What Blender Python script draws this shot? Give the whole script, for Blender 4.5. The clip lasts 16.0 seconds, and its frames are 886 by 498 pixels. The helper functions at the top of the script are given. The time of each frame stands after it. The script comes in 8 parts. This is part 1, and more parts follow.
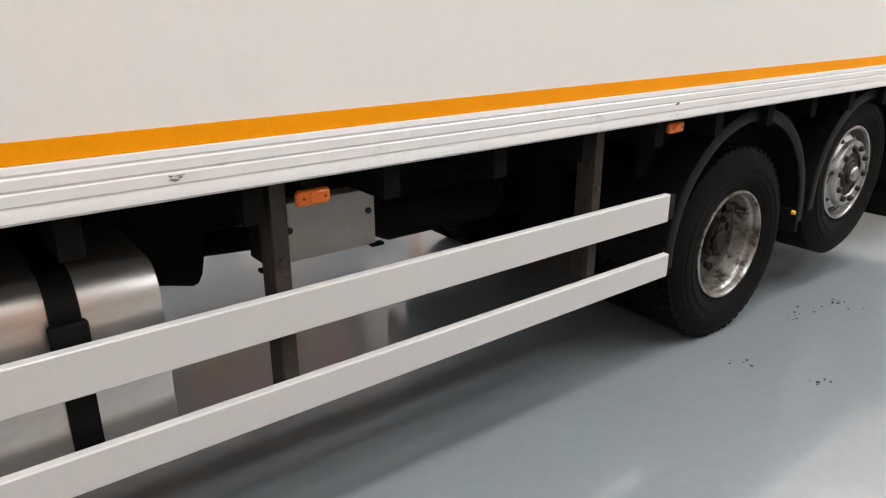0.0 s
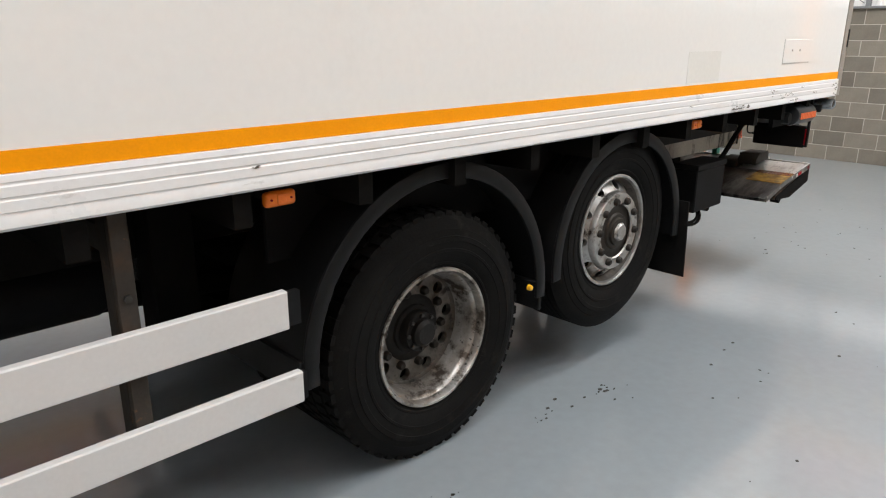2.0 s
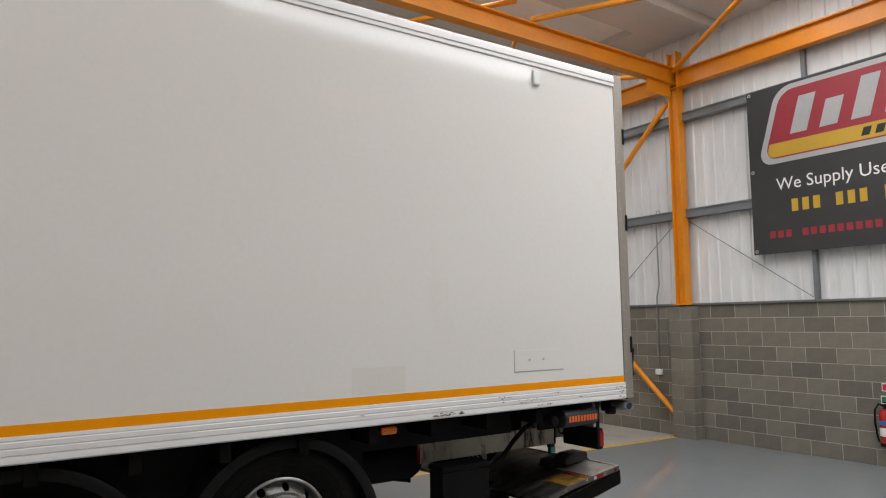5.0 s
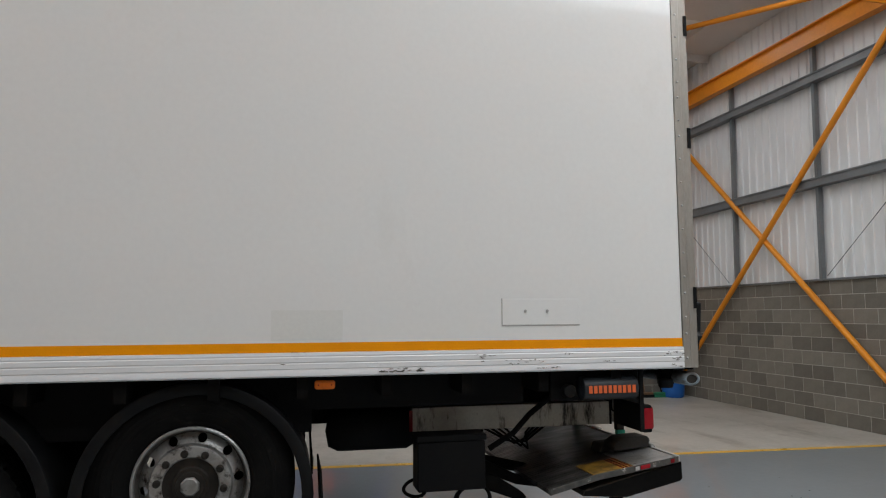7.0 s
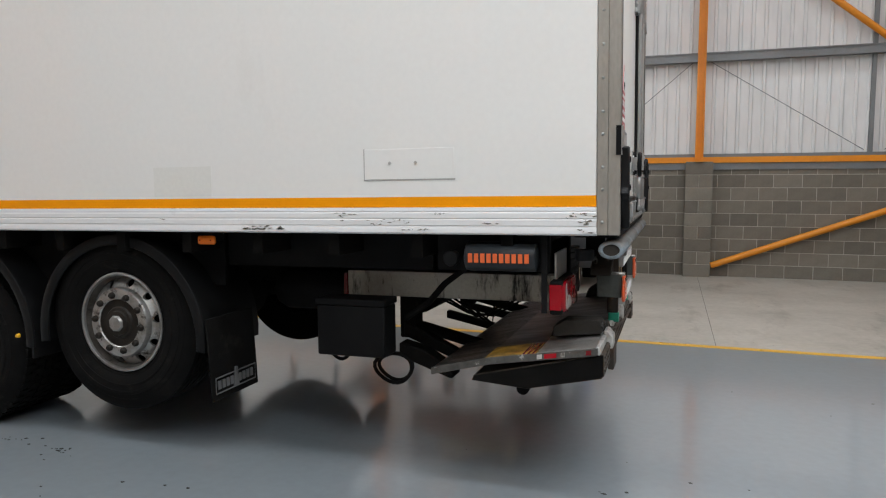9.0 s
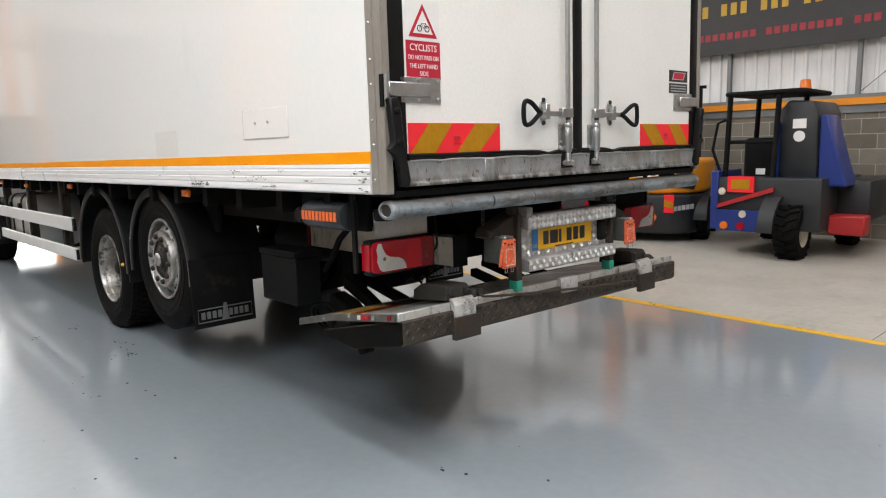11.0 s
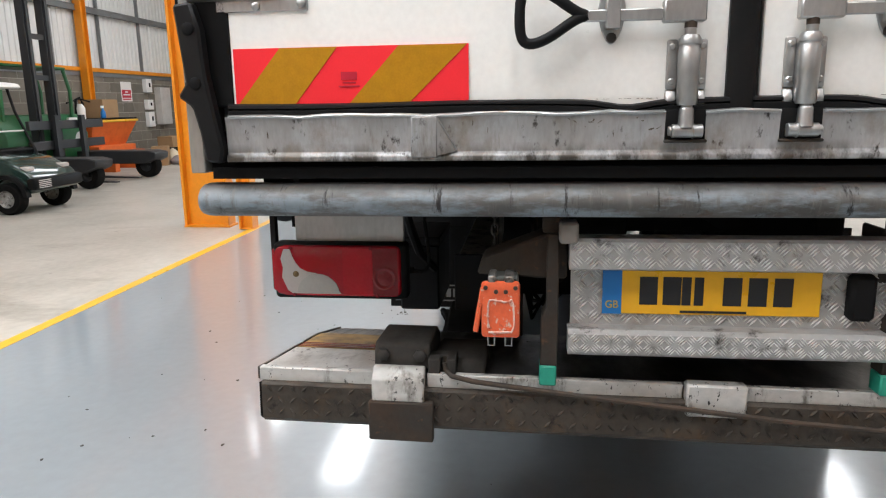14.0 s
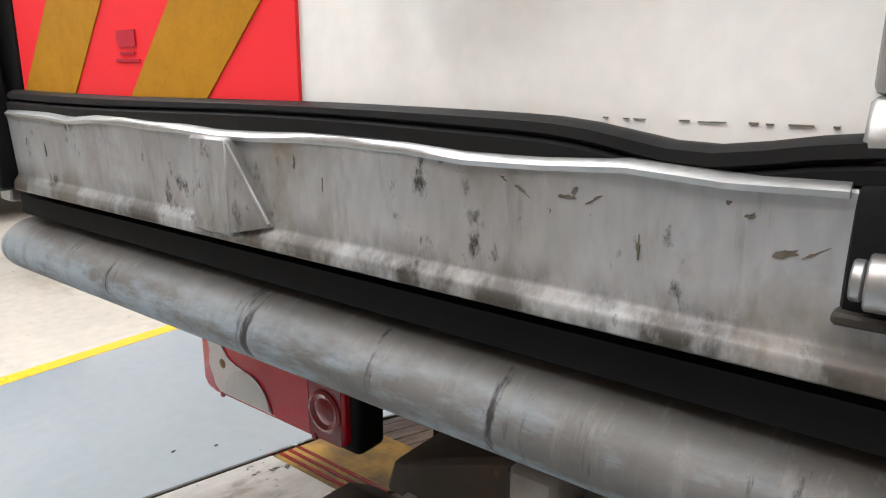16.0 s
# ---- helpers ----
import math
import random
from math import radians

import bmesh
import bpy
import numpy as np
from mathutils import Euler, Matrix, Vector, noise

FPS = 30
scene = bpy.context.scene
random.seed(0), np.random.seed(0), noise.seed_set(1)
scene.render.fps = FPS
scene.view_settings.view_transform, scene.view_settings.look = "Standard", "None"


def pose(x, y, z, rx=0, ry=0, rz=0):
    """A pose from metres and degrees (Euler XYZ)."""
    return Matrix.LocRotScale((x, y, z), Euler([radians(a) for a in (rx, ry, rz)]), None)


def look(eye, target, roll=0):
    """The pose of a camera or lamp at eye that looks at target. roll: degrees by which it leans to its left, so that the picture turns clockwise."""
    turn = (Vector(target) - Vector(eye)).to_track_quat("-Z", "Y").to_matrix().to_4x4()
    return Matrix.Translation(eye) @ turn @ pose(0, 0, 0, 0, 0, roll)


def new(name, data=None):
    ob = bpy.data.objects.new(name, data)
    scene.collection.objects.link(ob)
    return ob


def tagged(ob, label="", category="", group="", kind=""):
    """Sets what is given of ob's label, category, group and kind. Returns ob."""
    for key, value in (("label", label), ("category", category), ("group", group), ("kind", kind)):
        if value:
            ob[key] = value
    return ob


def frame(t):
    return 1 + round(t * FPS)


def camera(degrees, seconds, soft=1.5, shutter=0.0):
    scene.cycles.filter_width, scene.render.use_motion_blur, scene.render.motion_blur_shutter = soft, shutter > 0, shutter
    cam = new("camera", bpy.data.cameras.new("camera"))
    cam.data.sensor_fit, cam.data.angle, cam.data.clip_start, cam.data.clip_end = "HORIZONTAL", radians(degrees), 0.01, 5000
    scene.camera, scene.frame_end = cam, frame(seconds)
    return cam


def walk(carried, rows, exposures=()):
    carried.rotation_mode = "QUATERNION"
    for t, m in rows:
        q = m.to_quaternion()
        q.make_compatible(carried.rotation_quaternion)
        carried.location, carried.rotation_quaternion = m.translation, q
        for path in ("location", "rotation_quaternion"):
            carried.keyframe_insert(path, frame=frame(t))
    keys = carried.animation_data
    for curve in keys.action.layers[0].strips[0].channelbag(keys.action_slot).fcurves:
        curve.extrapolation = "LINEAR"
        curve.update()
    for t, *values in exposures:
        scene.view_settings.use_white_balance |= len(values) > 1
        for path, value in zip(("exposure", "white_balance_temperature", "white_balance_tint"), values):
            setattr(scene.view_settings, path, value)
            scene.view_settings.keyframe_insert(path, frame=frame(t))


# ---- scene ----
cam = camera(65.1, 16.0, 1.15)
PATH = [
    (0, (-7.68, -1.739, 1.728), (-6.574, -0.323, 1.11), 0.6),
    (0.5, (-7.309, -1.834, 1.758), (-6.119, -0.466, 1.183), 0.5),
    (1, (-6.955, -1.776, 1.726), (-5.666, -0.365, 1.137), 0.8),
    (1.5, (-6.548, -1.753, 1.709), (-5.214, -0.381, 1.128), 0.9),
    (2, (-6.095, -1.789, 1.714), (-4.747, -0.426, 1.145), 0.7),
    (2.5, (-5.604, -1.869, 1.752), (-4.261, -0.496, 1.196), 0.8),
    (3, (-5.235, -2.261, 1.82), (-3.908, -0.853, 1.314), 0.5),
    (3.5, (-5.069, -2.749, 1.921), (-3.811, -1.235, 1.568), 0.2),
    (4, (-4.897, -3.256, 1.98), (-3.723, -1.642, 1.849), 0.0),
    (4.5, (-4.783, -3.69, 1.984), (-3.634, -2.057, 2.096), -0.1),
    (4.7, (-4.678, -3.802, 1.979), (-3.535, -2.171, 2.161), -0.2),
    (6.8, (-2.733, -3.942, 1.609), (-2.122, -2.054, 1.854), 0.1),
    (7, (-2.439, -3.846, 1.658), (-2.011, -1.902, 1.852), 0.4),
    (7.5, (-1.75, -3.68, 1.619), (-1.676, -1.684, 1.719), 0.3),
    (8, (-1.058, -3.5, 1.612), (-1.21, -1.506, 1.63), 0.2),
    (8.5, (-0.47, -3.385, 1.585), (-0.806, -1.414, 1.517), 0.1),
    (9, (0.231, -3.201, 1.574), (-0.394, -1.309, 1.398), 0.0),
    (11.3, (2.431, -1.461, 1.563), (0.868, -0.255, 1.246), -1.2),
    (11.5, (2.498, -1.243, 1.592), (0.871, -0.128, 1.26), -1.1),
    (12, (2.631, -0.734, 1.587), (0.859, 0.126, 1.241), -1.3),
    (12.5, (2.533, -0.247, 1.585), (0.649, 0.311, 1.216), -1.2),
    (13, (2.331, 0.251, 1.565), (0.392, 0.556, 1.183), -1.1),
    (13.5, (2.05, 0.589, 1.54), (0.089, 0.585, 1.15), -1.1),
    (14, (1.653, 0.826, 1.521), (-0.29, 0.588, 1.11), -0.9),
    (14.5, (1.259, 0.996, 1.505), (-0.614, 0.464, 1.048), -1.0),
    (15, (0.842, 1.065, 1.508), (-0.925, 0.269, 1.016), -0.7),
    (15.5, (0.542, 1.139, 1.527), (-1.058, 0.048, 1.029), -0.4),
    (16, (0.427, 1.18, 1.557), (-1.103, -0.004, 1.048), -0.1),
]
EXPOSURE = [(0.0, 2.7, 6500, 10), (3.0, 2.65, 6500, 10), (4.5, 1.92, 6500, 10), (6.8, 1.62, 6180, 8.5), (8.0, 1.76, 6180, 8.5), (8.5, 1.92, 6180, 8.5), (9.2, 2.12, 6180, 8.5), (11.3, 2.55, 6380, 9), (12.5, 2.22, 6600, 11), (13.0, 2.1, 6680, 13), (13.5, 2.42, 6480, 10.5), (14.5, 2.82, 6300, 10), (16.0, 2.84, 6380, 10)]
walk(cam, [(t, look(eye, target, roll)) for t, eye, target, roll in PATH], EXPOSURE)

# ---- world, sun and lamps standing in for daylight under the rooflights ----
world = bpy.data.worlds.new("world")
scene.world = world
world.use_nodes = True
wn, wl = world.node_tree.nodes, world.node_tree.links
sky = wn.new("ShaderNodeTexSky")
sky.sky_type, sky.sun_disc = "NISHITA", False
sky.sun_elevation, sky.sun_rotation = radians(38), radians(250)
sky.air_density, sky.dust_density = 1.0, 3.0
wl.new(sky.outputs[0], wn["Background"].inputs[0])
wn["Background"].inputs[1].default_value = 0.13

sun_data = bpy.data.lights.new("sun", "SUN")
sun_data.energy, sun_data.angle, sun_data.color = 2.4, radians(12), (1.0, 0.96, 0.9)
sun = new("sun", sun_data)
sun.matrix_world = look((-30, -12, 30), (-24, 0, 0))

EAST, NORTH, WEST, SOUTH = 6.0, 10.0, -21.3, -10.9
ROOF = 7.15
# Middle block and east rows 1.4, -1.75, -4.2 are unseen, added to shape light.
SKYLIGHTS = [(x0, x1, y, watts) for x0, x1, rows in (
    (-1.5, 5.1, ((7.7, 24), (4.55, 19), (1.4, 44), (-1.75, 70), (-4.2, 50), (-6.6, 56))),
    (-9.5, -5.0, ((7.7, 24), (4.55, 22), (1.4, 34), (-1.75, 40), (-4.2, 8), (-6.6, 10))),
    (-18.2, -12.7, ((7.9, 27), (5.0, 27), (2.1, 27), (-0.75, 27), (-3.6, 27), (-6.4, 27)))) for y, watts in rows]
SKY_W = 0.9
for x0, x1, y, watts in SKYLIGHTS:
    ld = bpy.data.lights.new("skylight_daylight", "AREA")
    ld.shape, ld.size, ld.size_y = "RECTANGLE", x1 - x0 - 0.1, SKY_W - 0.1
    ld.energy, ld.color = watts, (0.97, 0.985, 1.0)
    new("skylight_daylight", ld).matrix_world = pose((x0 + x1) / 2, y, ROOF - 0.02)


# ---- materials ----
def surf(name, base, dark=None, rough=0.5, metal=0.0, scale=1.5, fine=45.0, amount=0.35, bump=0.05, rvar=0.12, stretch=(1, 1, 1), rand=0.0, island=0.0, coat=0.0, ramp=(0.42, 0.72), spec=0.5, wear=None):
    """A surface with stains at one scale and grain at another."""
    m = bpy.data.materials.new(name)
    m.use_nodes = True
    n, l = m.node_tree.nodes, m.node_tree.links
    b = n["Principled BSDF"]
    dark = dark or tuple(c * 0.6 for c in base)
    co = n.new("ShaderNodeTexCoord")
    mp = n.new("ShaderNodeMapping")
    mp.inputs["Scale"].default_value = stretch
    l.new(co.outputs["Object"], mp.inputs[0])
    big, small = n.new("ShaderNodeTexNoise"), n.new("ShaderNodeTexNoise")
    for t, s, d in ((big, scale, 6.0), (small, fine, 4.0)):
        t.inputs["Scale"].default_value, t.inputs["Detail"].default_value = s, d
        l.new(mp.outputs[0], t.inputs["Vector"])
    big.inputs["Roughness"].default_value = 0.62
    rp = n.new("ShaderNodeMapRange")
    rp.inputs[1].default_value, rp.inputs[2].default_value = ramp
    rp.inputs[4].default_value = amount
    l.new(big.outputs[0], rp.inputs[0])
    mix = n.new("ShaderNodeMix")
    mix.data_type = "RGBA"
    mix.inputs[6].default_value, mix.inputs[7].default_value = (*base, 1), (*dark, 1)
    l.new(rp.outputs[0], mix.inputs[0])
    colour = mix.outputs[2]
    for wcol, wscale, lo, hi, wstretch, *band in wear or ():
        wm, wt, wr, wx = n.new("ShaderNodeMapping"), n.new("ShaderNodeTexNoise"), n.new("ShaderNodeMapRange"), n.new("ShaderNodeMix")
        wm.inputs["Scale"].default_value, wm.inputs["Location"].default_value = wstretch, (wscale, 3.1, 7.7)
        wt.inputs["Scale"].default_value, wt.inputs["Detail"].default_value, wt.inputs["Roughness"].default_value = wscale, 7.0, 0.68
        wr.inputs[1].default_value, wr.inputs[2].default_value = lo, hi
        wx.data_type = "RGBA"
        wx.inputs[7].default_value = (*wcol, 1)
        l.new(co.outputs["Object"], wm.inputs[0])
        l.new(wm.outputs[0], wt.inputs["Vector"])
        l.new(wt.outputs[0], wr.inputs[0])
        fac = wr.outputs[0]
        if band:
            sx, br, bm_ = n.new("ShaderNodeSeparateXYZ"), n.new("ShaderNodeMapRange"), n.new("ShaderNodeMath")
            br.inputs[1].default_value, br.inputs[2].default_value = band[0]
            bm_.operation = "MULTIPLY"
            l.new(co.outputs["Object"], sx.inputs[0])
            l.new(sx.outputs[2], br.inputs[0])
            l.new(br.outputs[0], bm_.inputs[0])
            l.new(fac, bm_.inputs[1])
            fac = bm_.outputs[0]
        l.new(fac, wx.inputs[0])
        l.new(colour, wx.inputs[6])
        colour = wx.outputs[2]
    grain = n.new("ShaderNodeMapRange")
    grain.inputs[3].default_value, grain.inputs[4].default_value = 1 - amount * 0.35, 1 + amount * 0.2
    l.new(small.outputs[0], grain.inputs[0])
    out = n.new("ShaderNodeVectorMath")
    out.operation = "SCALE"
    l.new(colour, out.inputs[0])
    last = grain.outputs[0]
    if rand or island:
        src = n.new("ShaderNodeObjectInfo").outputs["Random"] if rand else n.new("ShaderNodeNewGeometry").outputs["Random Per Island"]
        rr = n.new("ShaderNodeMapRange")
        rr.inputs[3].default_value, rr.inputs[4].default_value = 1 - (rand or island), 1 + (rand or island) * 0.6
        l.new(src, rr.inputs[0])
        mu = n.new("ShaderNodeMath")
        mu.operation = "MULTIPLY"
        l.new(rr.outputs[0], mu.inputs[0])
        l.new(last, mu.inputs[1])
        last = mu.outputs[0]
    l.new(last, out.inputs["Scale"])
    l.new(out.outputs[0], b.inputs["Base Color"])
    ro = n.new("ShaderNodeMapRange")
    ro.inputs[3].default_value, ro.inputs[4].default_value = max(0.02, rough - rvar), min(1.0, rough + rvar)
    l.new(big.outputs[0], ro.inputs[0])
    l.new(ro.outputs[0], b.inputs["Roughness"])
    b.inputs["Metallic"].default_value = metal
    b.inputs["Specular IOR Level"].default_value = spec
    b.inputs["Coat Weight"].default_value = coat
    if bump:
        bp = n.new("ShaderNodeBump")
        bp.inputs["Strength"].default_value, bp.inputs["Distance"].default_value = bump, 0.01
        l.new(small.outputs[0], bp.inputs["Height"])
        l.new(bp.outputs[0], b.inputs["Normal"])
    return m


def lens(name, col, rough=0.16):
    m = surf(name, col, tuple(c * 0.5 for c in col), rough, fine=120, amount=0.3, bump=0.12, rvar=0.06, coat=0.1, spec=0.35)
    return m


PANEL = surf("panel_white", (0.74, 0.735, 0.71), (0.67, 0.66, 0.63), 0.075, scale=0.7, fine=30, amount=0.12, bump=0.003, rvar=0.035, spec=0.3, wear=(((0.675, 0.662, 0.625), 1.3, 0.60, 0.82, (1, 1, 0.5)),))
PATCH = surf("panel_patch", (0.715, 0.71, 0.672), (0.655, 0.645, 0.60), 0.16, scale=3, amount=0.2, bump=0.01)
DOORW = surf("door_white", (0.83, 0.825, 0.785), (0.68, 0.66, 0.58), 0.32, scale=2.2, fine=60, amount=0.25, bump=0.02, ramp=(0.52, 0.8))
TAPE = surf("orange_tape", (0.87, 0.315, 0.001), (0.72, 0.24, 0.002), 0.5, scale=5, fine=150, amount=0.3, bump=0.04, spec=0.12)
RAILW = surf("rail_white", (0.74, 0.74, 0.735), (0.58, 0.565, 0.53), 0.3, scale=2.4, fine=70, amount=0.16, bump=0.004, ramp=(0.5, 0.8), wear=(((0.42, 0.40, 0.36), 14, 0.66, 0.78, (0.3, 1, 1)),))
GUARDW = surf("guard_aluminium", (0.57, 0.565, 0.55), (0.46, 0.445, 0.42), 0.34, scale=2.4, fine=70, amount=0.2, bump=0.004, ramp=(0.5, 0.8), wear=(((0.33, 0.31, 0.28), 16, 0.68, 0.78, (0.3, 1, 1)),))
HATCHG = surf("hatch_shadow_grey", (0.42, 0.41, 0.385), (0.30, 0.29, 0.27), 0.5, scale=12, fine=90, amount=0.5)
SCUFF = surf("scuff_bare", (0.16, 0.15, 0.12), (0.05, 0.05, 0.04), 0.6, scale=30, fine=120, amount=0.7)
STEEL = surf("stainless", (0.455, 0.46, 0.455), (0.27, 0.26, 0.24), 0.36, 0.9, scale=4, fine=90, amount=0.6, bump=0.03, stretch=(1, 1, 0.4))
POSTM = surf("post_dull", (0.36, 0.335, 0.295), (0.23, 0.205, 0.17), 0.45, 0.45, scale=4, fine=90, amount=0.6, bump=0.03, stretch=(1, 1, 0.3))
STEELR = surf("stainless_sill", (0.345, 0.352, 0.355), (0.205, 0.192, 0.17), 0.42, 0.3, scale=5, fine=70, amount=0.7, bump=0.05, stretch=(1, 1.4, 0.5), wear=(((0.15, 0.13, 0.105), 13, 0.58, 0.74, (1, 1.5, 0.25)), ((0.03, 0.026, 0.022), 26, 0.58, 0.66, (1, 1, 0.6)), ((0.045, 0.038, 0.03), 15, 0.40, 0.56, (1, 1.2, 0.6), (1.432, 1.394)), ((0.19, 0.16, 0.125), 4, 0.52, 0.68, (1, 1, 0.7))))
# First wear layer: pale bluish blotches, growing towards the tube's lower part.
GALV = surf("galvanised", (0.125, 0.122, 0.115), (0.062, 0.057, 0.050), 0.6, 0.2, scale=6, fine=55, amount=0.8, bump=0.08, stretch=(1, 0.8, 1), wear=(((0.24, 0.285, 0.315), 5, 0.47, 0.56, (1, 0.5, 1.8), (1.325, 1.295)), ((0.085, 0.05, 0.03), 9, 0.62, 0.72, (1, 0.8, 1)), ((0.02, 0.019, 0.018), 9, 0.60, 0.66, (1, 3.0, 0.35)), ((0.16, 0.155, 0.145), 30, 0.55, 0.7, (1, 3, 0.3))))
ALU = surf("tank_aluminium", (0.66, 0.65, 0.63), (0.5, 0.48, 0.45), 0.38, 0.85, scale=2, fine=110, amount=0.35, bump=0.03, stretch=(0.25, 1, 1))
BLACK = surf("black_paint", (0.008, 0.008, 0.0084), (0.014, 0.0133, 0.0125), 0.6, scale=3, fine=60, amount=0.6, bump=0.05, spec=0.08)
CHASSIS = surf("chassis_grime", (0.0068, 0.0065, 0.0061), (0.015, 0.0125, 0.0105), 0.8, scale=4, fine=50, amount=0.7, bump=0.1, spec=0.04)
PLASTIC = surf("black_plastic", (0.0066, 0.0068, 0.0071), (0.014, 0.0135, 0.013), 0.5, scale=6, fine=150, amount=0.5, bump=0.06, spec=0.13)
RUBBER = surf("rubber", (0.0058, 0.0056, 0.0054), (0.013, 0.012, 0.0107), 0.75, scale=5, fine=80, amount=0.6, bump=0.12, spec=0.07, wear=(((0.030, 0.027, 0.023), 6, 0.60, 0.8, (1, 1, 1)), ((0.035, 0.032, 0.028), 55, 0.66, 0.72, (0.25, 1, 1))))
SEAL = surf("rubber_seal", (0.007, 0.007, 0.0073), (0.014, 0.0133, 0.013), 0.45, scale=6, fine=40, amount=0.6, bump=0.08, spec=0.18)
RIML = surf("rim_lip", (0.36, 0.36, 0.35), (0.12, 0.10, 0.08), 0.36, 0.75, scale=6, fine=60, amount=0.7, bump=0.05, ramp=(0.45, 0.7))
HUBT = surf("hub_brown", (0.030, 0.025, 0.020), (0.012, 0.010, 0.008), 0.55, 0.3, scale=12, fine=60, amount=0.8, bump=0.12, spec=0.25)
RIM = surf("rim_silver", (0.42, 0.415, 0.40), (0.15, 0.13, 0.105), 0.4, 0.7, scale=7, fine=60, amount=0.6, bump=0.06, ramp=(0.42, 0.66), wear=(((0.04, 0.032, 0.026), 15, 0.53, 0.65, (1, 1, 1)),))
RIMD = surf("rim_drive", (0.36, 0.35, 0.33), (0.13, 0.105, 0.08), 0.38, 0.6, scale=6, fine=60, amount=0.75, bump=0.08, ramp=(0.40, 0.62), wear=(((0.05, 0.038, 0.028), 13, 0.50, 0.62, (1, 1, 1)), ((0.018, 0.014, 0.011), 30, 0.60, 0.66, (1, 1, 1)), ((0.55, 0.54, 0.52), 22, 0.64, 0.70, (1, 1, 1))))
DISCM = surf("wheel_disc", (0.15, 0.14, 0.125), (0.045, 0.035, 0.026), 0.5, 0.4, scale=9, fine=60, amount=0.8, bump=0.08, ramp=(0.4, 0.65), wear=(((0.025, 0.02, 0.016), 15, 0.54, 0.66, (1, 1, 1)),))
HUBM = surf("hub_dark", (0.014, 0.0125, 0.011), (0.005, 0.0045, 0.004), 0.6, 0.2, scale=10, fine=60, amount=0.7, bump=0.12, spec=0.2)
NUTM = surf("nut_steel", (0.05, 0.047, 0.043), (0.03, 0.02, 0.014), 0.5, 0.5, scale=30, amount=0.6)
AMBER = lens("amber_lens", (0.75, 0.17, 0.015))
REDL = lens("red_lens", (0.34, 0.004, 0.012))
REDD = lens("dark_red_lens", (0.17, 0.004, 0.008))
BOWL = lens("reflector_grey", (0.44, 0.425, 0.395), 0.25)
REDB = lens("red_lens_band", (0.40, 0.004, 0.012))
CLEARL = lens("clear_lens", (0.50, 0.455, 0.43), 0.2)
YPLATE = surf("plate_yellow", (0.80, 0.43, 0.01), (0.6, 0.3, 0.01), 0.3, scale=6, amount=0.25, bump=0.0)
BLUEP = surf("plate_blue", (0.01, 0.16, 0.46), rough=0.35, amount=0.25, bump=0.0)
INK = surf("ink_black", (0.012, 0.012, 0.013), rough=0.45, amount=0.2, bump=0.0)
SIGNR = surf("sign_red", (0.48, 0.012, 0.035), rough=0.35, amount=0.2, bump=0.0)
SIGNW = surf("sign_white", (0.80, 0.79, 0.77), rough=0.4, amount=0.15, bump=0.0)
CHRED = surf("marker_red", (0.86, 0.03, 0.04), (0.75, 0.028, 0.035), 0.45, scale=8, fine=260, amount=0.2, bump=0.03, spec=0.2)
CHAMB = surf("marker_amber", (0.45, 0.215, 0.008), (0.34, 0.155, 0.006), 0.4, scale=40, fine=220, amount=0.5, bump=0.05, spec=0.2)
# Grimy plate darker, bars brighter: the tread's shade and highlights put into colour.
CHEQ = surf("chequer_aluminium", (0.42, 0.415, 0.40), (0.27, 0.25, 0.22), 0.33, 0.35, scale=9, fine=60, amount=0.6, bump=0.06, ramp=(0.5, 0.75), wear=(((0.05, 0.043, 0.036), 17, 0.57, 0.68, (1, 1, 1)),))
CHEQD = surf("chequer_bars_lit", (0.76, 0.75, 0.73), (0.42, 0.40, 0.36), 0.34, 0.4, scale=9, fine=60, amount=0.6, bump=0.05, wear=(((0.14, 0.125, 0.105), 17, 0.57, 0.68, (1, 1, 1)),))
TREAD = surf("tread_plate", (0.066, 0.054, 0.042), (0.03, 0.023, 0.017), 0.62, 0.2, scale=9, fine=70, amount=0.8, bump=0.25, spec=0.35, wear=(((0.085, 0.055, 0.032), 12, 0.54, 0.70, (1, 1, 1)), ((0.016, 0.013, 0.011), 25, 0.56, 0.68, (1, 1, 1))))
LIFTW = surf("platform_grime", (0.17, 0.163, 0.153), (0.055, 0.05, 0.045), 0.36, 0.75, scale=5, fine=70, amount=0.9, bump=0.08, stretch=(0.5, 2, 1), ramp=(0.4, 0.62), wear=(((0.012, 0.011, 0.010), 7, 0.44, 0.60, (0.35, 1, 1)),))
LIFTP = surf("platform_white", (0.60, 0.59, 0.56), (0.33, 0.30, 0.26), 0.36, 0.7, scale=5, fine=70, amount=0.6, bump=0.06, ramp=(0.5, 0.72), stretch=(0.5, 1, 1), wear=(((0.05, 0.044, 0.038), 40, 0.60, 0.65, (0.5, 1, 1)), ((0.12, 0.10, 0.08), 7, 0.55, 0.7, (0.4, 1, 1))))
EDGEW = surf("edge_worn_white", (0.54, 0.53, 0.50), (0.30, 0.28, 0.25), 0.45, 0.2, scale=8, fine=60, amount=0.7, bump=0.06, stretch=(1, 0.6, 1), wear=(((0.02, 0.018, 0.016), 48, 0.60, 0.63, (1, 1, 0.7)), ((0.10, 0.085, 0.065), 14, 0.54, 0.68, (1, 1, 0.5))))
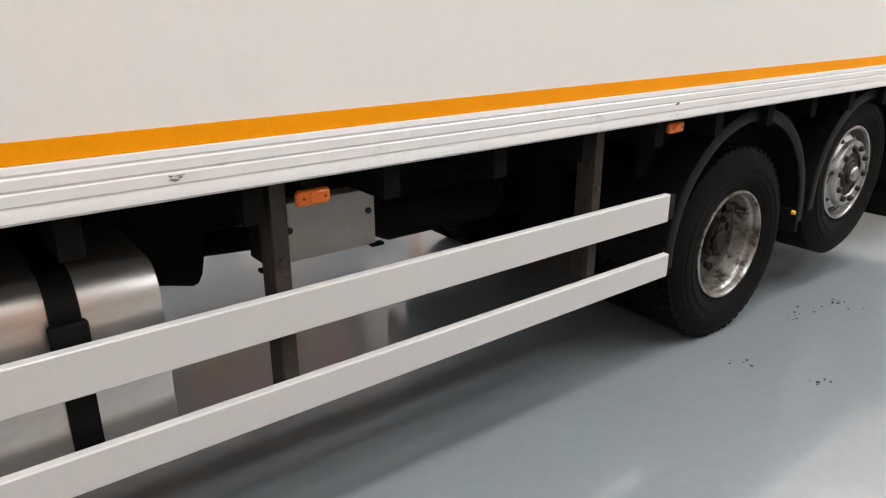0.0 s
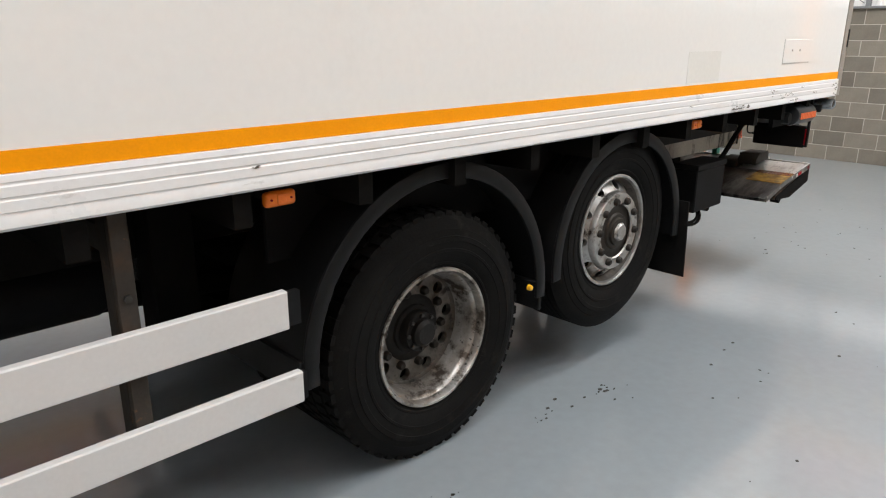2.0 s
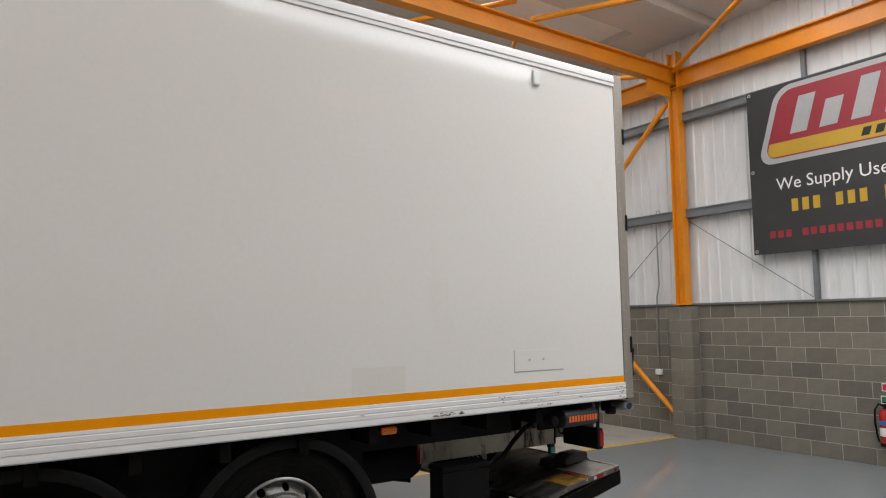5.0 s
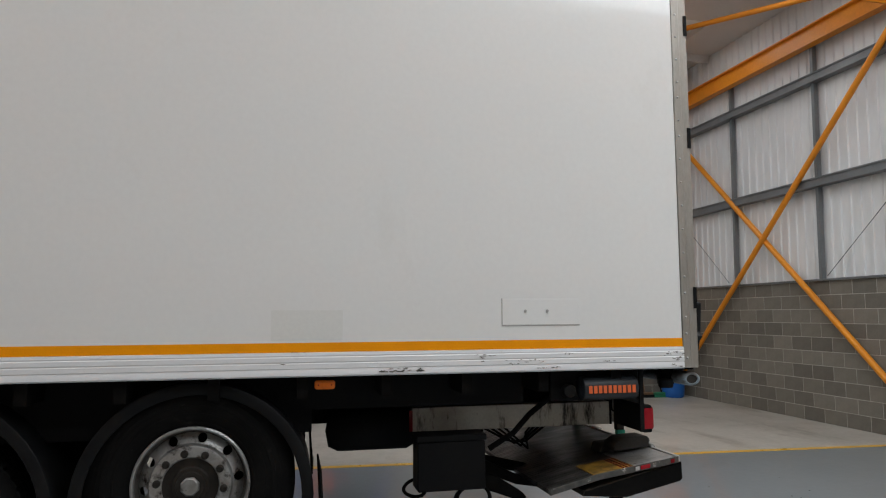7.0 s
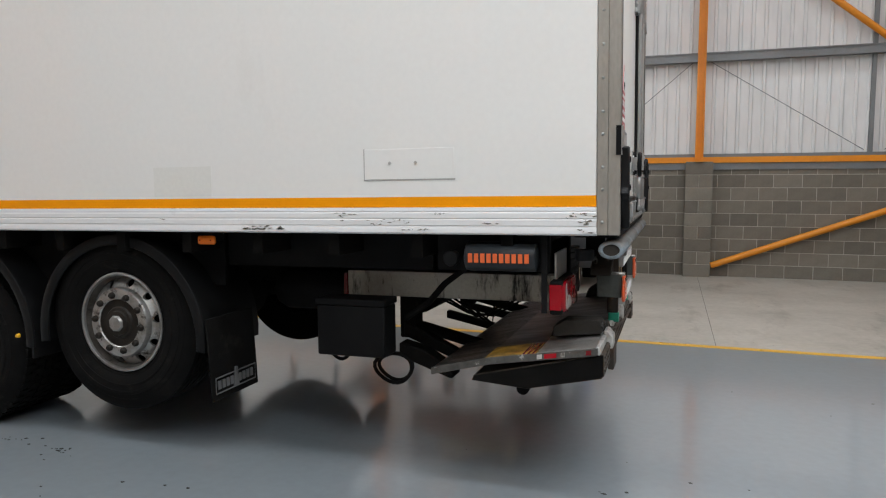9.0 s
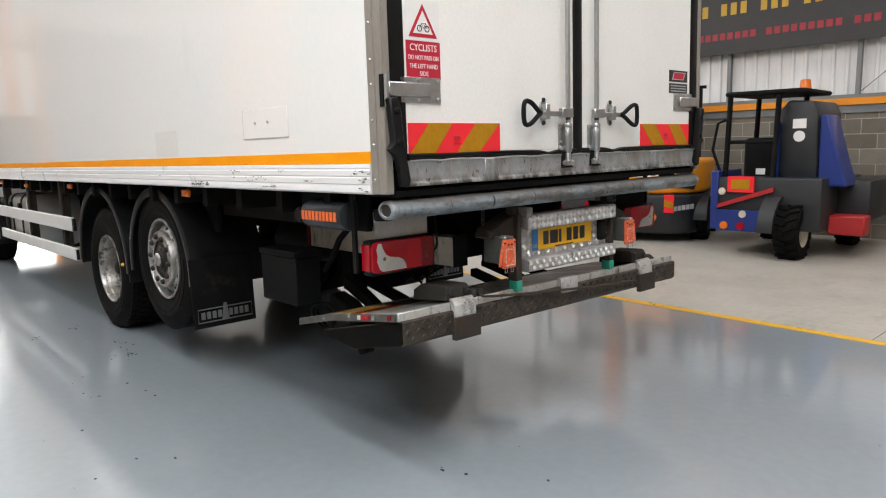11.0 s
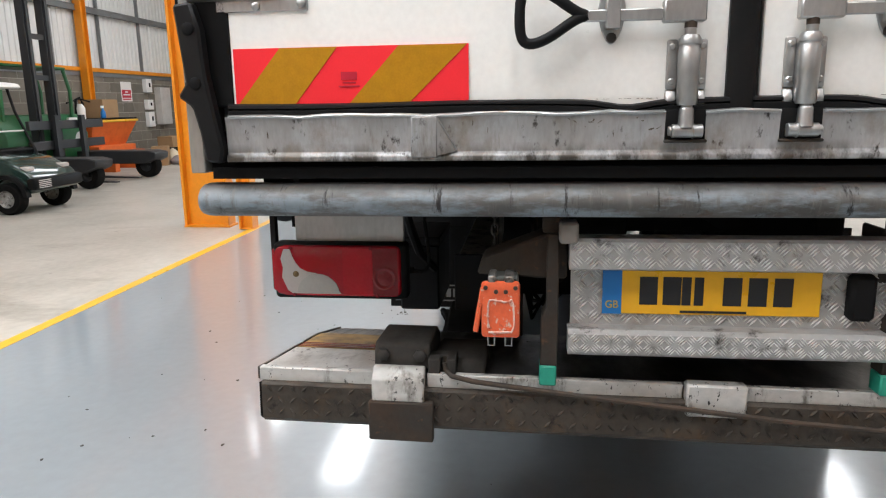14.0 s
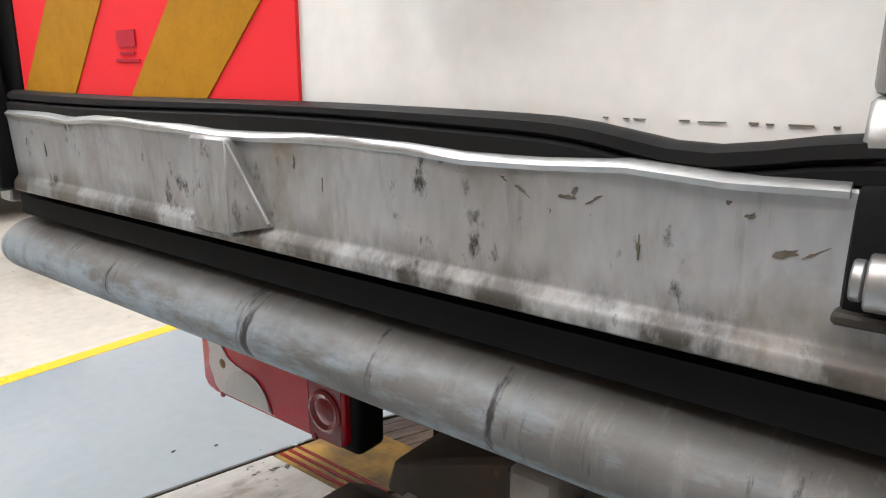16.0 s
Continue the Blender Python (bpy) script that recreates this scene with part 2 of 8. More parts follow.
EDGED = surf("edge_dark", (0.10, 0.095, 0.085), (0.03, 0.027, 0.024), 0.5, 0.3, scale=14, fine=60, amount=0.8, wear=(((0.5, 0.49, 0.46), 16, 0.61, 0.66, (1, 1, 1)), ((0.16, 0.012, 0.012), 11, 0.6, 0.66, (1, 1, 1))))
BEAMW = surf("beam_grime", (0.44, 0.42, 0.365), (0.28, 0.255, 0.21), 0.5, 0.2, scale=4, fine=60, amount=0.6, wear=(((0.012, 0.011, 0.010), 6, 0.54, 0.62, (1, 1, 0.25)), ((0.03, 0.027, 0.022), 22, 0.6, 0.7, (1, 1, 0.3))))
SILLD = surf("sill_grime", (0.13, 0.11, 0.085), (0.06, 0.048, 0.036), 0.7, 0.1, scale=60, fine=200, amount=0.8, bump=0.1, spec=0.2)
RODM = surf("rod_rust", (0.05, 0.04, 0.032), (0.10, 0.062, 0.04), 0.6, 0.3, scale=14, fine=80, amount=0.8, bump=0.1, spec=0.3)
BRKT = surf("bracket_grime", (0.052, 0.048, 0.043), (0.026, 0.024, 0.021), 0.75, 0.1, scale=8, fine=70, amount=0.7, bump=0.1, spec=0.1)
YWARN = surf("warning_worn", (0.36, 0.20, 0.022), (0.06, 0.036, 0.017), 0.55, scale=11, fine=80, amount=0.85, ramp=(0.4, 0.65))
ORLAMP = surf("orange_lamp_worn", (0.72, 0.115, 0.035), (0.52, 0.09, 0.035), 0.5, scale=16, fine=90, amount=0.6, bump=0.1, wear=(((0.62, 0.42, 0.33), 55, 0.60, 0.63, (1, 1, 1)), ((0.10, 0.05, 0.035), 38, 0.63, 0.66, (1, 1, 1))))
ORWORN = surf("worn_plastic_pale", (0.66, 0.50, 0.42), (0.6, 0.14, 0.06), 0.6, scale=70, fine=120, amount=0.9, bump=0.1, ramp=(0.45, 0.6))
LAMPB = surf("lamp_body_grey", (0.085, 0.09, 0.082), (0.05, 0.052, 0.047), 0.6, scale=14, fine=80, amount=0.6, bump=0.06, spec=0.25)
CAPM = surf("post_cap_grey", (0.21, 0.195, 0.175), (0.11, 0.085, 0.062), 0.6, 0.2, scale=20, fine=80, amount=0.7, bump=0.12, wear=(((0.07, 0.052, 0.04), 40, 0.6, 0.68, (1, 1, 1)),))
GREEN = surf("green_tip", (0.02, 0.30, 0.20), (0.02, 0.18, 0.13), 0.5, scale=20, amount=0.5)
RUST = surf("rusty_steel", (0.044, 0.038, 0.032), (0.078, 0.044, 0.026), 0.8, 0.1, scale=8, fine=60, amount=0.7, bump=0.15, spec=0.2, ramp=(0.5, 0.75), wear=(((0.12, 0.062, 0.034), 18, 0.6, 0.7, (1, 1, 1)),))
GREYBOX = surf("grey_cover", (0.55, 0.53, 0.50), (0.35, 0.32, 0.28), 0.5, scale=4, amount=0.4)
DHBOX = surf("lift_cover", (0.022, 0.026, 0.030), (0.01, 0.01, 0.011), 0.42, scale=5, amount=0.4, spec=0.3)
DHORG = surf("lift_orange", (0.70, 0.13, 0.03), (0.45, 0.08, 0.02), 0.5, scale=15, amount=0.4, bump=0.0)
BADGE = surf("badge_grey", (0.12, 0.12, 0.12), rough=0.5, amount=0.3)

FLOORP = surf("floor_paint", (0.240, 0.272, 0.292), (0.20, 0.224, 0.238), 0.35, scale=0.55, fine=16.0, amount=0.4, bump=0.012, rvar=0.05, spec=0.6, coat=1.0)
FLOORP.node_tree.nodes["Principled BSDF"].inputs["Coat IOR"].default_value = 1.65
floor_shader = FLOORP.node_tree.nodes["Principled BSDF"]
floor_shader.inputs["IOR"].default_value, floor_shader.inputs["Coat Roughness"].default_value = 1.6, 0.105
peel, peel_bump = FLOORP.node_tree.nodes.new("ShaderNodeTexNoise"), FLOORP.node_tree.nodes.new("ShaderNodeBump")
peel.inputs["Scale"].default_value, peel.inputs["Detail"].default_value = 7.0, 3.0
peel_bump.inputs["Strength"].default_value, peel_bump.inputs["Distance"].default_value = 0.05, 0.01
peel_at = FLOORP.node_tree.nodes.new("ShaderNodeTexCoord")
FLOORP.node_tree.links.new(peel_at.outputs["Object"], peel.inputs["Vector"])
FLOORP.node_tree.links.new(peel.outputs[0], peel_bump.inputs["Height"])
FLOORP.node_tree.links.new(peel_bump.outputs[0], floor_shader.inputs["Coat Normal"])
CONC = surf("concrete", (0.43, 0.40, 0.35), (0.28, 0.255, 0.215), 0.42, scale=0.7, fine=14, amount=0.65, bump=0.05, rvar=0.18, wear=(((0.24, 0.215, 0.175), 1.6, 0.56, 0.72, (1, 0.35, 1)), ((0.17, 0.155, 0.13), 9, 0.66, 0.74, (1, 0.6, 1))))
YLINE = surf("yellow_line", (0.72, 0.40, 0.025), (0.52, 0.30, 0.04), 0.3, scale=3, fine=40, amount=0.4)
BLOCK = surf("block_grey", (0.20, 0.18, 0.147), (0.125, 0.112, 0.091), 0.9, scale=3, fine=70, amount=0.5, bump=0.35, rand=0.26, spec=0.3)
BLOCKI = surf("block_grey_joined", (0.20, 0.18, 0.147), (0.125, 0.112, 0.091), 0.9, scale=3, fine=70, amount=0.5, bump=0.35, island=0.26, spec=0.3)
MORTAR = surf("mortar", (0.40, 0.375, 0.325), (0.27, 0.25, 0.215), 0.92, scale=4, fine=90, amount=0.4, bump=0.3)
CLAD = surf("cladding_white", (0.72, 0.72, 0.71), (0.58, 0.575, 0.56), 0.45, scale=0.8, fine=8, amount=0.4, bump=0.02, stretch=(1, 1, 0.3))
RAILG = surf("rail_grey", (0.21, 0.22, 0.225), (0.12, 0.12, 0.12), 0.5, 0.4, scale=2, amount=0.4)
ORANGE = surf("steel_orange", (0.76, 0.27, 0.008), (0.55, 0.17, 0.01), 0.42, scale=1.6, fine=25, amount=0.4, bump=0.03)
ROOFW = surf("roof_lining", (0.62, 0.615, 0.60), (0.5, 0.49, 0.47), 0.6, scale=0.6, amount=0.4)
SHUTTER = surf("shutter_grey", (0.40, 0.415, 0.42), (0.30, 0.31, 0.31), 0.42, 0.35, scale=1.2, fine=30, amount=0.4, bump=0.03)
BANNER = surf("banner_black", (0.030, 0.029, 0.029), (0.045, 0.043, 0.041), 0.55, scale=2, fine=60, amount=0.6)
BANR = surf("banner_red", (0.30, 0.022, 0.035), rough=0.5, amount=0.3)
BANS = surf("banner_silver", (0.40, 0.40, 0.40), (0.31, 0.31, 0.31), 0.5, amount=0.4)
BANY = surf("banner_yellow", (0.52, 0.32, 0.025), rough=0.5, amount=0.3)
FIRE = surf("extinguisher_red", (0.42, 0.012, 0.014), (0.3, 0.01, 0.01), 0.25, amount=0.2, bump=0.0, coat=0.5)
BARREL = surf("barrel_blue", (0.012, 0.10, 0.36), (0.01, 0.07, 0.25), 0.35, amount=0.3)
BROOMG = surf("broom_green", (0.02, 0.16, 0.08), rough=0.5, amount=0.3)
WOOD = surf("wood_brown", (0.16, 0.085, 0.04), (0.09, 0.045, 0.02), 0.6, scale=3, fine=40, amount=0.6, stretch=(1, 1, 0.2))
CARD = surf("cardboard", (0.34, 0.21, 0.105), (0.25, 0.15, 0.075), 0.8, scale=3, fine=60, amount=0.4)
CARTG = surf("cart_green", (0.012, 0.030, 0.024), (0.02, 0.04, 0.035), 0.16, amount=0.3, bump=0.0, coat=0.7)
CARTW = surf("cart_roof_white", (0.74, 0.73, 0.70), (0.55, 0.53, 0.48), 0.45, scale=3, amount=0.4)
CREAM = surf("seat_cream", (0.60, 0.52, 0.38), (0.45, 0.36, 0.24), 0.6, scale=5, amount=0.5)
CLOTH = surf("blanket_grey", (0.22, 0.185, 0.185), (0.12, 0.10, 0.10), 0.9, scale=9, fine=90, amount=0.6, bump=0.25)
FYEL = surf("forklift_yellow", (0.80, 0.30, 0.005), (0.6, 0.21, 0.006), 0.38, scale=3, amount=0.25, coat=0.1)
FGREY = surf("forklift_grey", (0.015, 0.0165, 0.0195), (0.032, 0.031, 0.029), 0.5, scale=4, amount=0.5)
FBLUE = surf("forklift_blue", (0.015, 0.035, 0.20), (0.01, 0.02, 0.11), 0.4, scale=4, amount=0.4)
FGREEN = surf("forklift_green", (0.015, 0.11, 0.035), (0.01, 0.06, 0.02), 0.4, scale=4, amount=0.4)
FRED = surf("forklift_red", (0.42, 0.02, 0.02), (0.25, 0.02, 0.02), 0.4, scale=4, amount=0.4)
SKIPO = surf("skip_orange", (0.66, 0.13, 0.015), (0.38, 0.07, 0.02), 0.5, scale=4, amount=0.5)
CREAMR = surf("wheel_cream", (0.62, 0.57, 0.45), (0.35, 0.3, 0.22), 0.5, scale=6, amount=0.5)
CABW = surf("cab_white", (0.74, 0.74, 0.73), (0.6, 0.6, 0.58), 0.22, amount=0.2, bump=0.0, coat=0.5)
TARMAC = surf("yard_concrete", (0.43, 0.42, 0.395), (0.31, 0.30, 0.285), 0.8, scale=0.4, fine=12, amount=0.5)
GRP = surf("rooflight_sheet", (0.8, 0.82, 0.82), rough=0.5, amount=0.2)
DEBRIS = surf("debris_dark", (0.03, 0.028, 0.022), rough=0.8, amount=0.4)
SUVG = surf("suv_grey", (0.075, 0.068, 0.062), (0.06, 0.055, 0.05), 0.28, 0.4, scale=2, amount=0.2, bump=0.0, coat=0.5)
ALLOY = surf("alloy_silver", (0.6, 0.6, 0.59), (0.4, 0.39, 0.37), 0.32, 0.7, scale=8, amount=0.4)
GLASS = bpy.data.materials.new("glass")
GLASS.use_nodes = True
gb = GLASS.node_tree.nodes["Principled BSDF"]
gb.inputs["Transmission Weight"].default_value, gb.inputs["Roughness"].default_value = 1.0, 0.03
gb.inputs["Base Color"].default_value, gb.inputs["IOR"].default_value = (0.75, 0.80, 0.78, 1), 1.1
MIRROR = bpy.data.materials.new("mirror_glass")
MIRROR.use_nodes = True
mb = MIRROR.node_tree.nodes["Principled BSDF"]
mb.inputs["Metallic"].default_value, mb.inputs["Roughness"].default_value, mb.inputs["Base Color"].default_value = 1.0, 0.03, (0.10, 0.11, 0.12, 1)


# ---- geometry helpers ----
class Geo:
    """Collects vertices and faces in metres."""

    def __init__(self):
        self.v, self.f = [], []

    def add(self, vs, fs):
        k = len(self.v)
        self.v += [tuple(p) for p in vs]
        self.f += [tuple(i + k for i in f) for f in fs]
        return self

    def box(self, x0, x1, y0, y1, z0, z1, m=None):
        vs = [Vector((x, y, z)) for x in (x0, x1) for y in (y0, y1) for z in (z0, z1)]
        if m:
            vs = [m @ p for p in vs]
        return self.add(vs, [(0, 1, 3, 2), (4, 6, 7, 5), (0, 4, 5, 1), (2, 3, 7, 6), (0, 2, 6, 4), (1, 5, 7, 3)])

    def prism(self, poly, axis, a, b):
        """A polygon of two coordinates, drawn out along an axis from a to b."""
        def at(p, d):
            return (d, *p) if axis == "x" else (p[0], d, p[1]) if axis == "y" else (*p, d)
        n = len(poly)
        vs = [at(p, a) for p in poly] + [at(p, b) for p in poly]
        return self.add(vs, [tuple(range(n)), tuple(range(2 * n - 1, n - 1, -1))] + [(i, i + n, (i + 1) % n + n, (i + 1) % n) for i in range(n)])

    def cyl(self, p0, p1, r, r1=None, seg=16, caps=True):
        p0, p1 = Vector(p0), Vector(p1)
        q = (p1 - p0).to_track_quat("Z", "Y")
        r1 = r if r1 is None else r1
        vs = [p + q @ Vector((rr * math.cos(2 * math.pi * i / seg), rr * math.sin(2 * math.pi * i / seg), 0)) for p, rr in ((p0, r), (p1, r1)) for i in range(seg)]
        fs = [(i, (i + 1) % seg, (i + 1) % seg + seg, i + seg) for i in range(seg)]
        if caps:
            fs += [tuple(range(seg - 1, -1, -1)), tuple(range(seg, 2 * seg))]
        return self.add(vs, fs)

    def tube(self, pts, r, seg=8, closed=False):
        pts = [Vector(p) for p in pts]
        n = len(pts)
        vs, up = [], Vector((0.31, 0.17, 0.93))
        for i, p in enumerate(pts):
            a = pts[(i - 1) % n] if closed or i else p
            b = pts[(i + 1) % n] if closed or i < n - 1 else p
            d = (b - a).normalized()
            s = d.cross(up).normalized()
            u = s.cross(d)
            vs += [p + r * (math.cos(2 * math.pi * k / seg) * s + math.sin(2 * math.pi * k / seg) * u) for k in range(seg)]
        fs = [(i * seg + k, i * seg + (k + 1) % seg, ((i + 1) % n) * seg + (k + 1) % seg, ((i + 1) % n) * seg + k) for i in range(n if closed else n - 1) for k in range(seg)]
        if not closed:
            fs += [tuple(range(seg - 1, -1, -1)), tuple(range((n - 1) * seg, n * seg))]
        return self.add(vs, fs)

    def lathe(self, prof, c, axis="y", seg=48):
        """Rows of (radius, offset along the axis) turned about the axis through c."""
        vs = []
        for r, h in prof:
            for i in range(seg):
                a = 2 * math.pi * i / seg
                u, w = r * math.cos(a), r * math.sin(a)
                vs.append((c[0] + u, c[1] + h, c[2] + w) if axis == "y" else (c[0] + h, c[1] + u, c[2] + w) if axis == "x" else (c[0] + u, c[1] + w, c[2] + h))
        fs = [(j * seg + i, j * seg + (i + 1) % seg, (j + 1) * seg + (i + 1) % seg, (j + 1) * seg + i) for j in range(len(prof) - 1) for i in range(seg)]
        return self.add(vs, fs)

    def arch(self, c, r0, r1, y0, y1, a0, a1, seg=28):
        """A curved strip about a crosswise axis, between two radii and angles in degrees."""
        vs = []
        for i in range(seg + 1):
            a = radians(a0 + (a1 - a0) * i / seg)
            for r, y in ((r0, y0), (r1, y0), (r1, y1), (r0, y1)):
                vs.append((c[0] + r * math.cos(a), y, c[1] + r * math.sin(a)))
        fs = [(i * 4 + k, i * 4 + (k + 1) % 4, i * 4 + 4 + (k + 1) % 4, i * 4 + 4 + k) for i in range(seg) for k in range(4)]
        return self.add(vs, fs + [(3, 2, 1, 0), tuple(seg * 4 + k for k in range(4))])


def mesh(name, g, material, bevel=0.0, angle=38, segs=1):
    me = bpy.data.meshes.new(name)
    me.from_pydata(g.v, [], g.f)
    bm = bmesh.new()
    bm.from_mesh(me)
    bmesh.ops.recalc_face_normals(bm, faces=bm.faces)
    if bevel:
        es = [e for e in bm.edges if len(e.link_faces) == 2 and e.calc_face_angle(0) > radians(30)]
        bmesh.ops.bevel(bm, geom=es, offset=bevel, segments=segs, affect="EDGES", profile=0.5, clamp_overlap=True)
    bm.to_mesh(me)
    bm.free()
    for p in me.polygons:
        p.use_smooth = True
    me.set_sharp_from_angle(angle=radians(angle))
    me.materials.append(material)
    return me


def part(name, g, material, parent=None, label="", bevel=0.0, angle=38, segs=1):
    ob = new(name, mesh(name, g, material, bevel, angle, segs))
    ob.parent = parent
    return tagged(ob, label)


def share(name, me, parent, m, label=""):
    """One more object on a mesh that is already built."""
    ob = new(name, me)
    ob.parent, ob.matrix_basis = parent, m
    return tagged(ob, label)


def thing(name, label, category, group="", m=None):
    ob = new(name)
    ob.empty_display_size = 0.1
    if m:
        ob.matrix_basis = m
    return tagged(ob, label, category, group)


def structure(name, g, material, label, category, bevel=0.0):
    return tagged(part(name, g, material, None, "", bevel), label, category, kind="structure")


def lettering(name, text, size, m, material, parent, width=None):
    """Words in the built-in font, as a mesh; m takes the text's own x and y into the world or its parent."""
    cu = bpy.data.curves.new(name, "FONT")
    cu.body, cu.size, cu.extrude, cu.align_x, cu.align_y, cu.resolution_u = text, size, 0.0006, "CENTER", "CENTER", 3
    tmp = bpy.data.objects.new("tmp", cu)
    scene.collection.objects.link(tmp)
    bpy.context.view_layer.update()
    me = bpy.data.meshes.new_from_object(tmp.evaluated_get(bpy.context.evaluated_depsgraph_get()))
    bpy.data.objects.remove(tmp)
    xs = [v.co.x for v in me.vertices]
    if width:
        k = width / (max(xs) - min(xs))
        for v in me.vertices:
            v.co.x *= k
    me.materials.clear()
    me.materials.append(material)
    return share(name, me, parent, m)


def rearface(x, y, z):
    """A frame on a plane that faces the rear: its x runs to the truck's right side, its y up."""
    return Matrix(((0, 0, 1, x), (1, 0, 0, y), (0, 1, 0, z), (0, 0, 0, 1)))


def chequer(g, frame_m, w, h, pitch, size, rise, bars=1):
    """Raised bars, turned by turns one way and the other, on a plate."""
    nx, ny = int(w / pitch), int(h / pitch)
    for i in range(nx):
        for j in range(ny):
            a = radians(45 if (i + j) % 2 else -45)
            cx, cy = (i + 0.5) * w / nx, (j + 0.5) * h / ny
            c, s = math.cos(a), math.sin(a)
            for k in range(bars):
                gap = 2 * size / bars
                v0, L = (k - (bars - 1) / 2) * gap, size
                B = size * 0.33 if bars == 1 else gap * 0.36
                def at(u, v, e):
                    return frame_m @ Vector((cx + u * c - (v + v0) * s, cy + u * s + (v + v0) * c, e))
                g.add([at(-L, 0, 0), at(0, -B, 0), at(L, 0, 0), at(0, B, 0), at(-L * 0.55, 0, rise), at(L * 0.55, 0, rise)],
                      [(0, 1, 4), (1, 5, 4), (1, 2, 5), (2, 3, 5), (3, 4, 5), (3, 0, 4)])
    return g


# ---- the hall ----
LANE_W, LINE_N, LINE_S = -13.7, 4.05, -2.6
structure("ground", Geo().box(-900, 900, -900, 900, -0.6, -0.05), TARMAC, "pale concrete yard outside the hall", "ground")
structure("floor", Geo().box(WEST - 0.3, EAST + 0.2, SOUTH - 0.2, NORTH + 0.2, -0.3, 0.0), CONC, "bare buff concrete floor of the hall", "floor")
structure("floor_lane", Geo().box(LANE_W, EAST - 0.005, LINE_S, LINE_N, 0.0, 0.004), FLOORP, "glossy blue-grey painted floor lane under the lorry", "floor")
for nm, y in (("line_north", LINE_N), ("line_south", LINE_S)):
    structure("trim_" + nm, Geo().box(LANE_W - 0.05, EAST - 0.005, y - 0.05, y + 0.05, 0.0, 0.006), YLINE, "yellow painted line along the floor lane's edge", "floor line")

WF_E = Matrix(((0, 1, 0, EAST), (-1, 0, 0, NORTH), (0, 0, 1, 0), (0, 0, 0, 1)))
WF_N = Matrix(((1, 0, 0, WEST), (0, 1, 0, NORTH), (0, 0, 1, 0), (0, 0, 0, 1)))
WF_W = Matrix(((0, -1, 0, WEST), (1, 0, 0, SOUTH), (0, 0, 1, 0), (0, 0, 0, 1)))
WF_S = Matrix(((-1, 0, 0, EAST), (0, -1, 0, SOUTH), (0, 0, 1, 0), (0, 0, 0, 1)))
BL, BH, JT = 0.44, 0.215, 0.01


def turned(m, g):
    g.v = [tuple(m @ Vector(p)) for p in g.v]
    return g


BLOCK_ME = mesh("block", Geo().box(0, BL, -0.003, 0.05, 0, BH), BLOCK, 0.003)
HALF_ME = mesh("half_block", Geo().box(0, 0.215, -0.003, 0.05, 0, BH), BLOCK, 0.003)


def block_wall(name, wf, length, courses, parts, spans=None, label="", course=0.225):
    """A wall of blocks in stretcher bond. parts: the stretch whose blocks are objects of their own; spans: where there is wall at all."""
    spans = spans or [(0, length)]
    g = Geo()
    for a, b in spans:
        g.box(a, b, 0, 0.2, 0, courses * course)
    wall = structure(name, turned(wf, g), MORTAR, label, "wall")
    rest, k1 = Geo(), course / 0.225
    bl, jt, bh = BL * k1, JT * k1, course - JT * k1
    scaled = Matrix.Diagonal((k1, 1, bh / BH, 1))
    for k in range(courses):
        for a, b in spans:
            u = a - (course if k % 2 else 0)
            while u < b - 0.02:
                s, e = max(u, a), min(u + bl, b)
                z = k * course + 0.004
                if e - s > 0.05:
                    whole, half = abs(e - s - bl) < 0.003, abs(e - s - 0.215 * k1) < 0.012
                    if parts[0] <= s and e <= parts[1] and (whole or half):
                        share("block", BLOCK_ME if whole else HALF_ME, wall, wf @ Matrix.Translation((s, 0, z)) @ scaled)
                    else:
                        rest.box(s + 0.001, e - 0.001, -0.003, 0.05, z, z + bh)
                u += bl + jt
    if rest.v:
        ob = part("blockwork", turned(wf, rest), BLOCKI, wall)
        tagged(ob, kind="stuff")
    return wall


def cladding(name, wf, length, z0, z1, spans=None, label=""):
    g = Geo()
    for a, b in spans or [(0, length)]:
        us, u = [], a
        while u < b:
            us += [(u, 0.06), (u + 0.13, 0.06), (u + 0.145, 0.035), (u + 0.185, 0.035)]
            u += 0.2
        us = [(min(p, b), d) for p, d in us] + [(b, 0.06)]
        vs = [(p, d, z) for p, d in us for z in (z0, z1)]
        g.add(vs, [(2 * i, 2 * i + 2, 2 * i + 3, 2 * i + 1) for i in range(len(us) - 1)])
        g.box(a, b, 0.12, 0.2, z0, z1)
    return structure(name, turned(wf, g), CLAD, label, "wall cladding")


HE, HN, HW, HS = 10, 9, 11.82, 11.2
TOP_E, TOP_N, TOP_S = 2.28, 2.025, 2.52
block_wall("wall_east", WF_E, NORTH - SOUTH, HE, (0.0, 10.4), label="grey concrete blockwork wall, light mortar joints", course=0.228)
block_wall("wall_north", WF_N, EAST - WEST, HN, (15.2, 27.5), label="grey concrete blockwork wall, light mortar joints")
DOOR_A, DOOR_B, PIER_B, OPEN_B = SOUTH * -1 - 9.2, -3.65 - SOUTH, -1.5 - SOUTH, 3.6 - SOUTH
block_wall("wall_west", WF_W, NORTH - SOUTH, 10, (DOOR_B + 0.1, PIER_B), [(0, DOOR_A), (DOOR_B + 0.12, PIER_B), (OPEN_B, NORTH - SOUTH)], "grey concrete blockwork between the hall doors", 0.266)
block_wall("wall_south", WF_S, EAST - WEST, 9, (0, 0), label="grey concrete blockwork wall behind the parked vehicles", course=0.28)
cladding("wall_east_cladding", WF_E, NORTH - SOUTH, TOP_E, ROOF, label="white ribbed metal cladding above the blockwork")
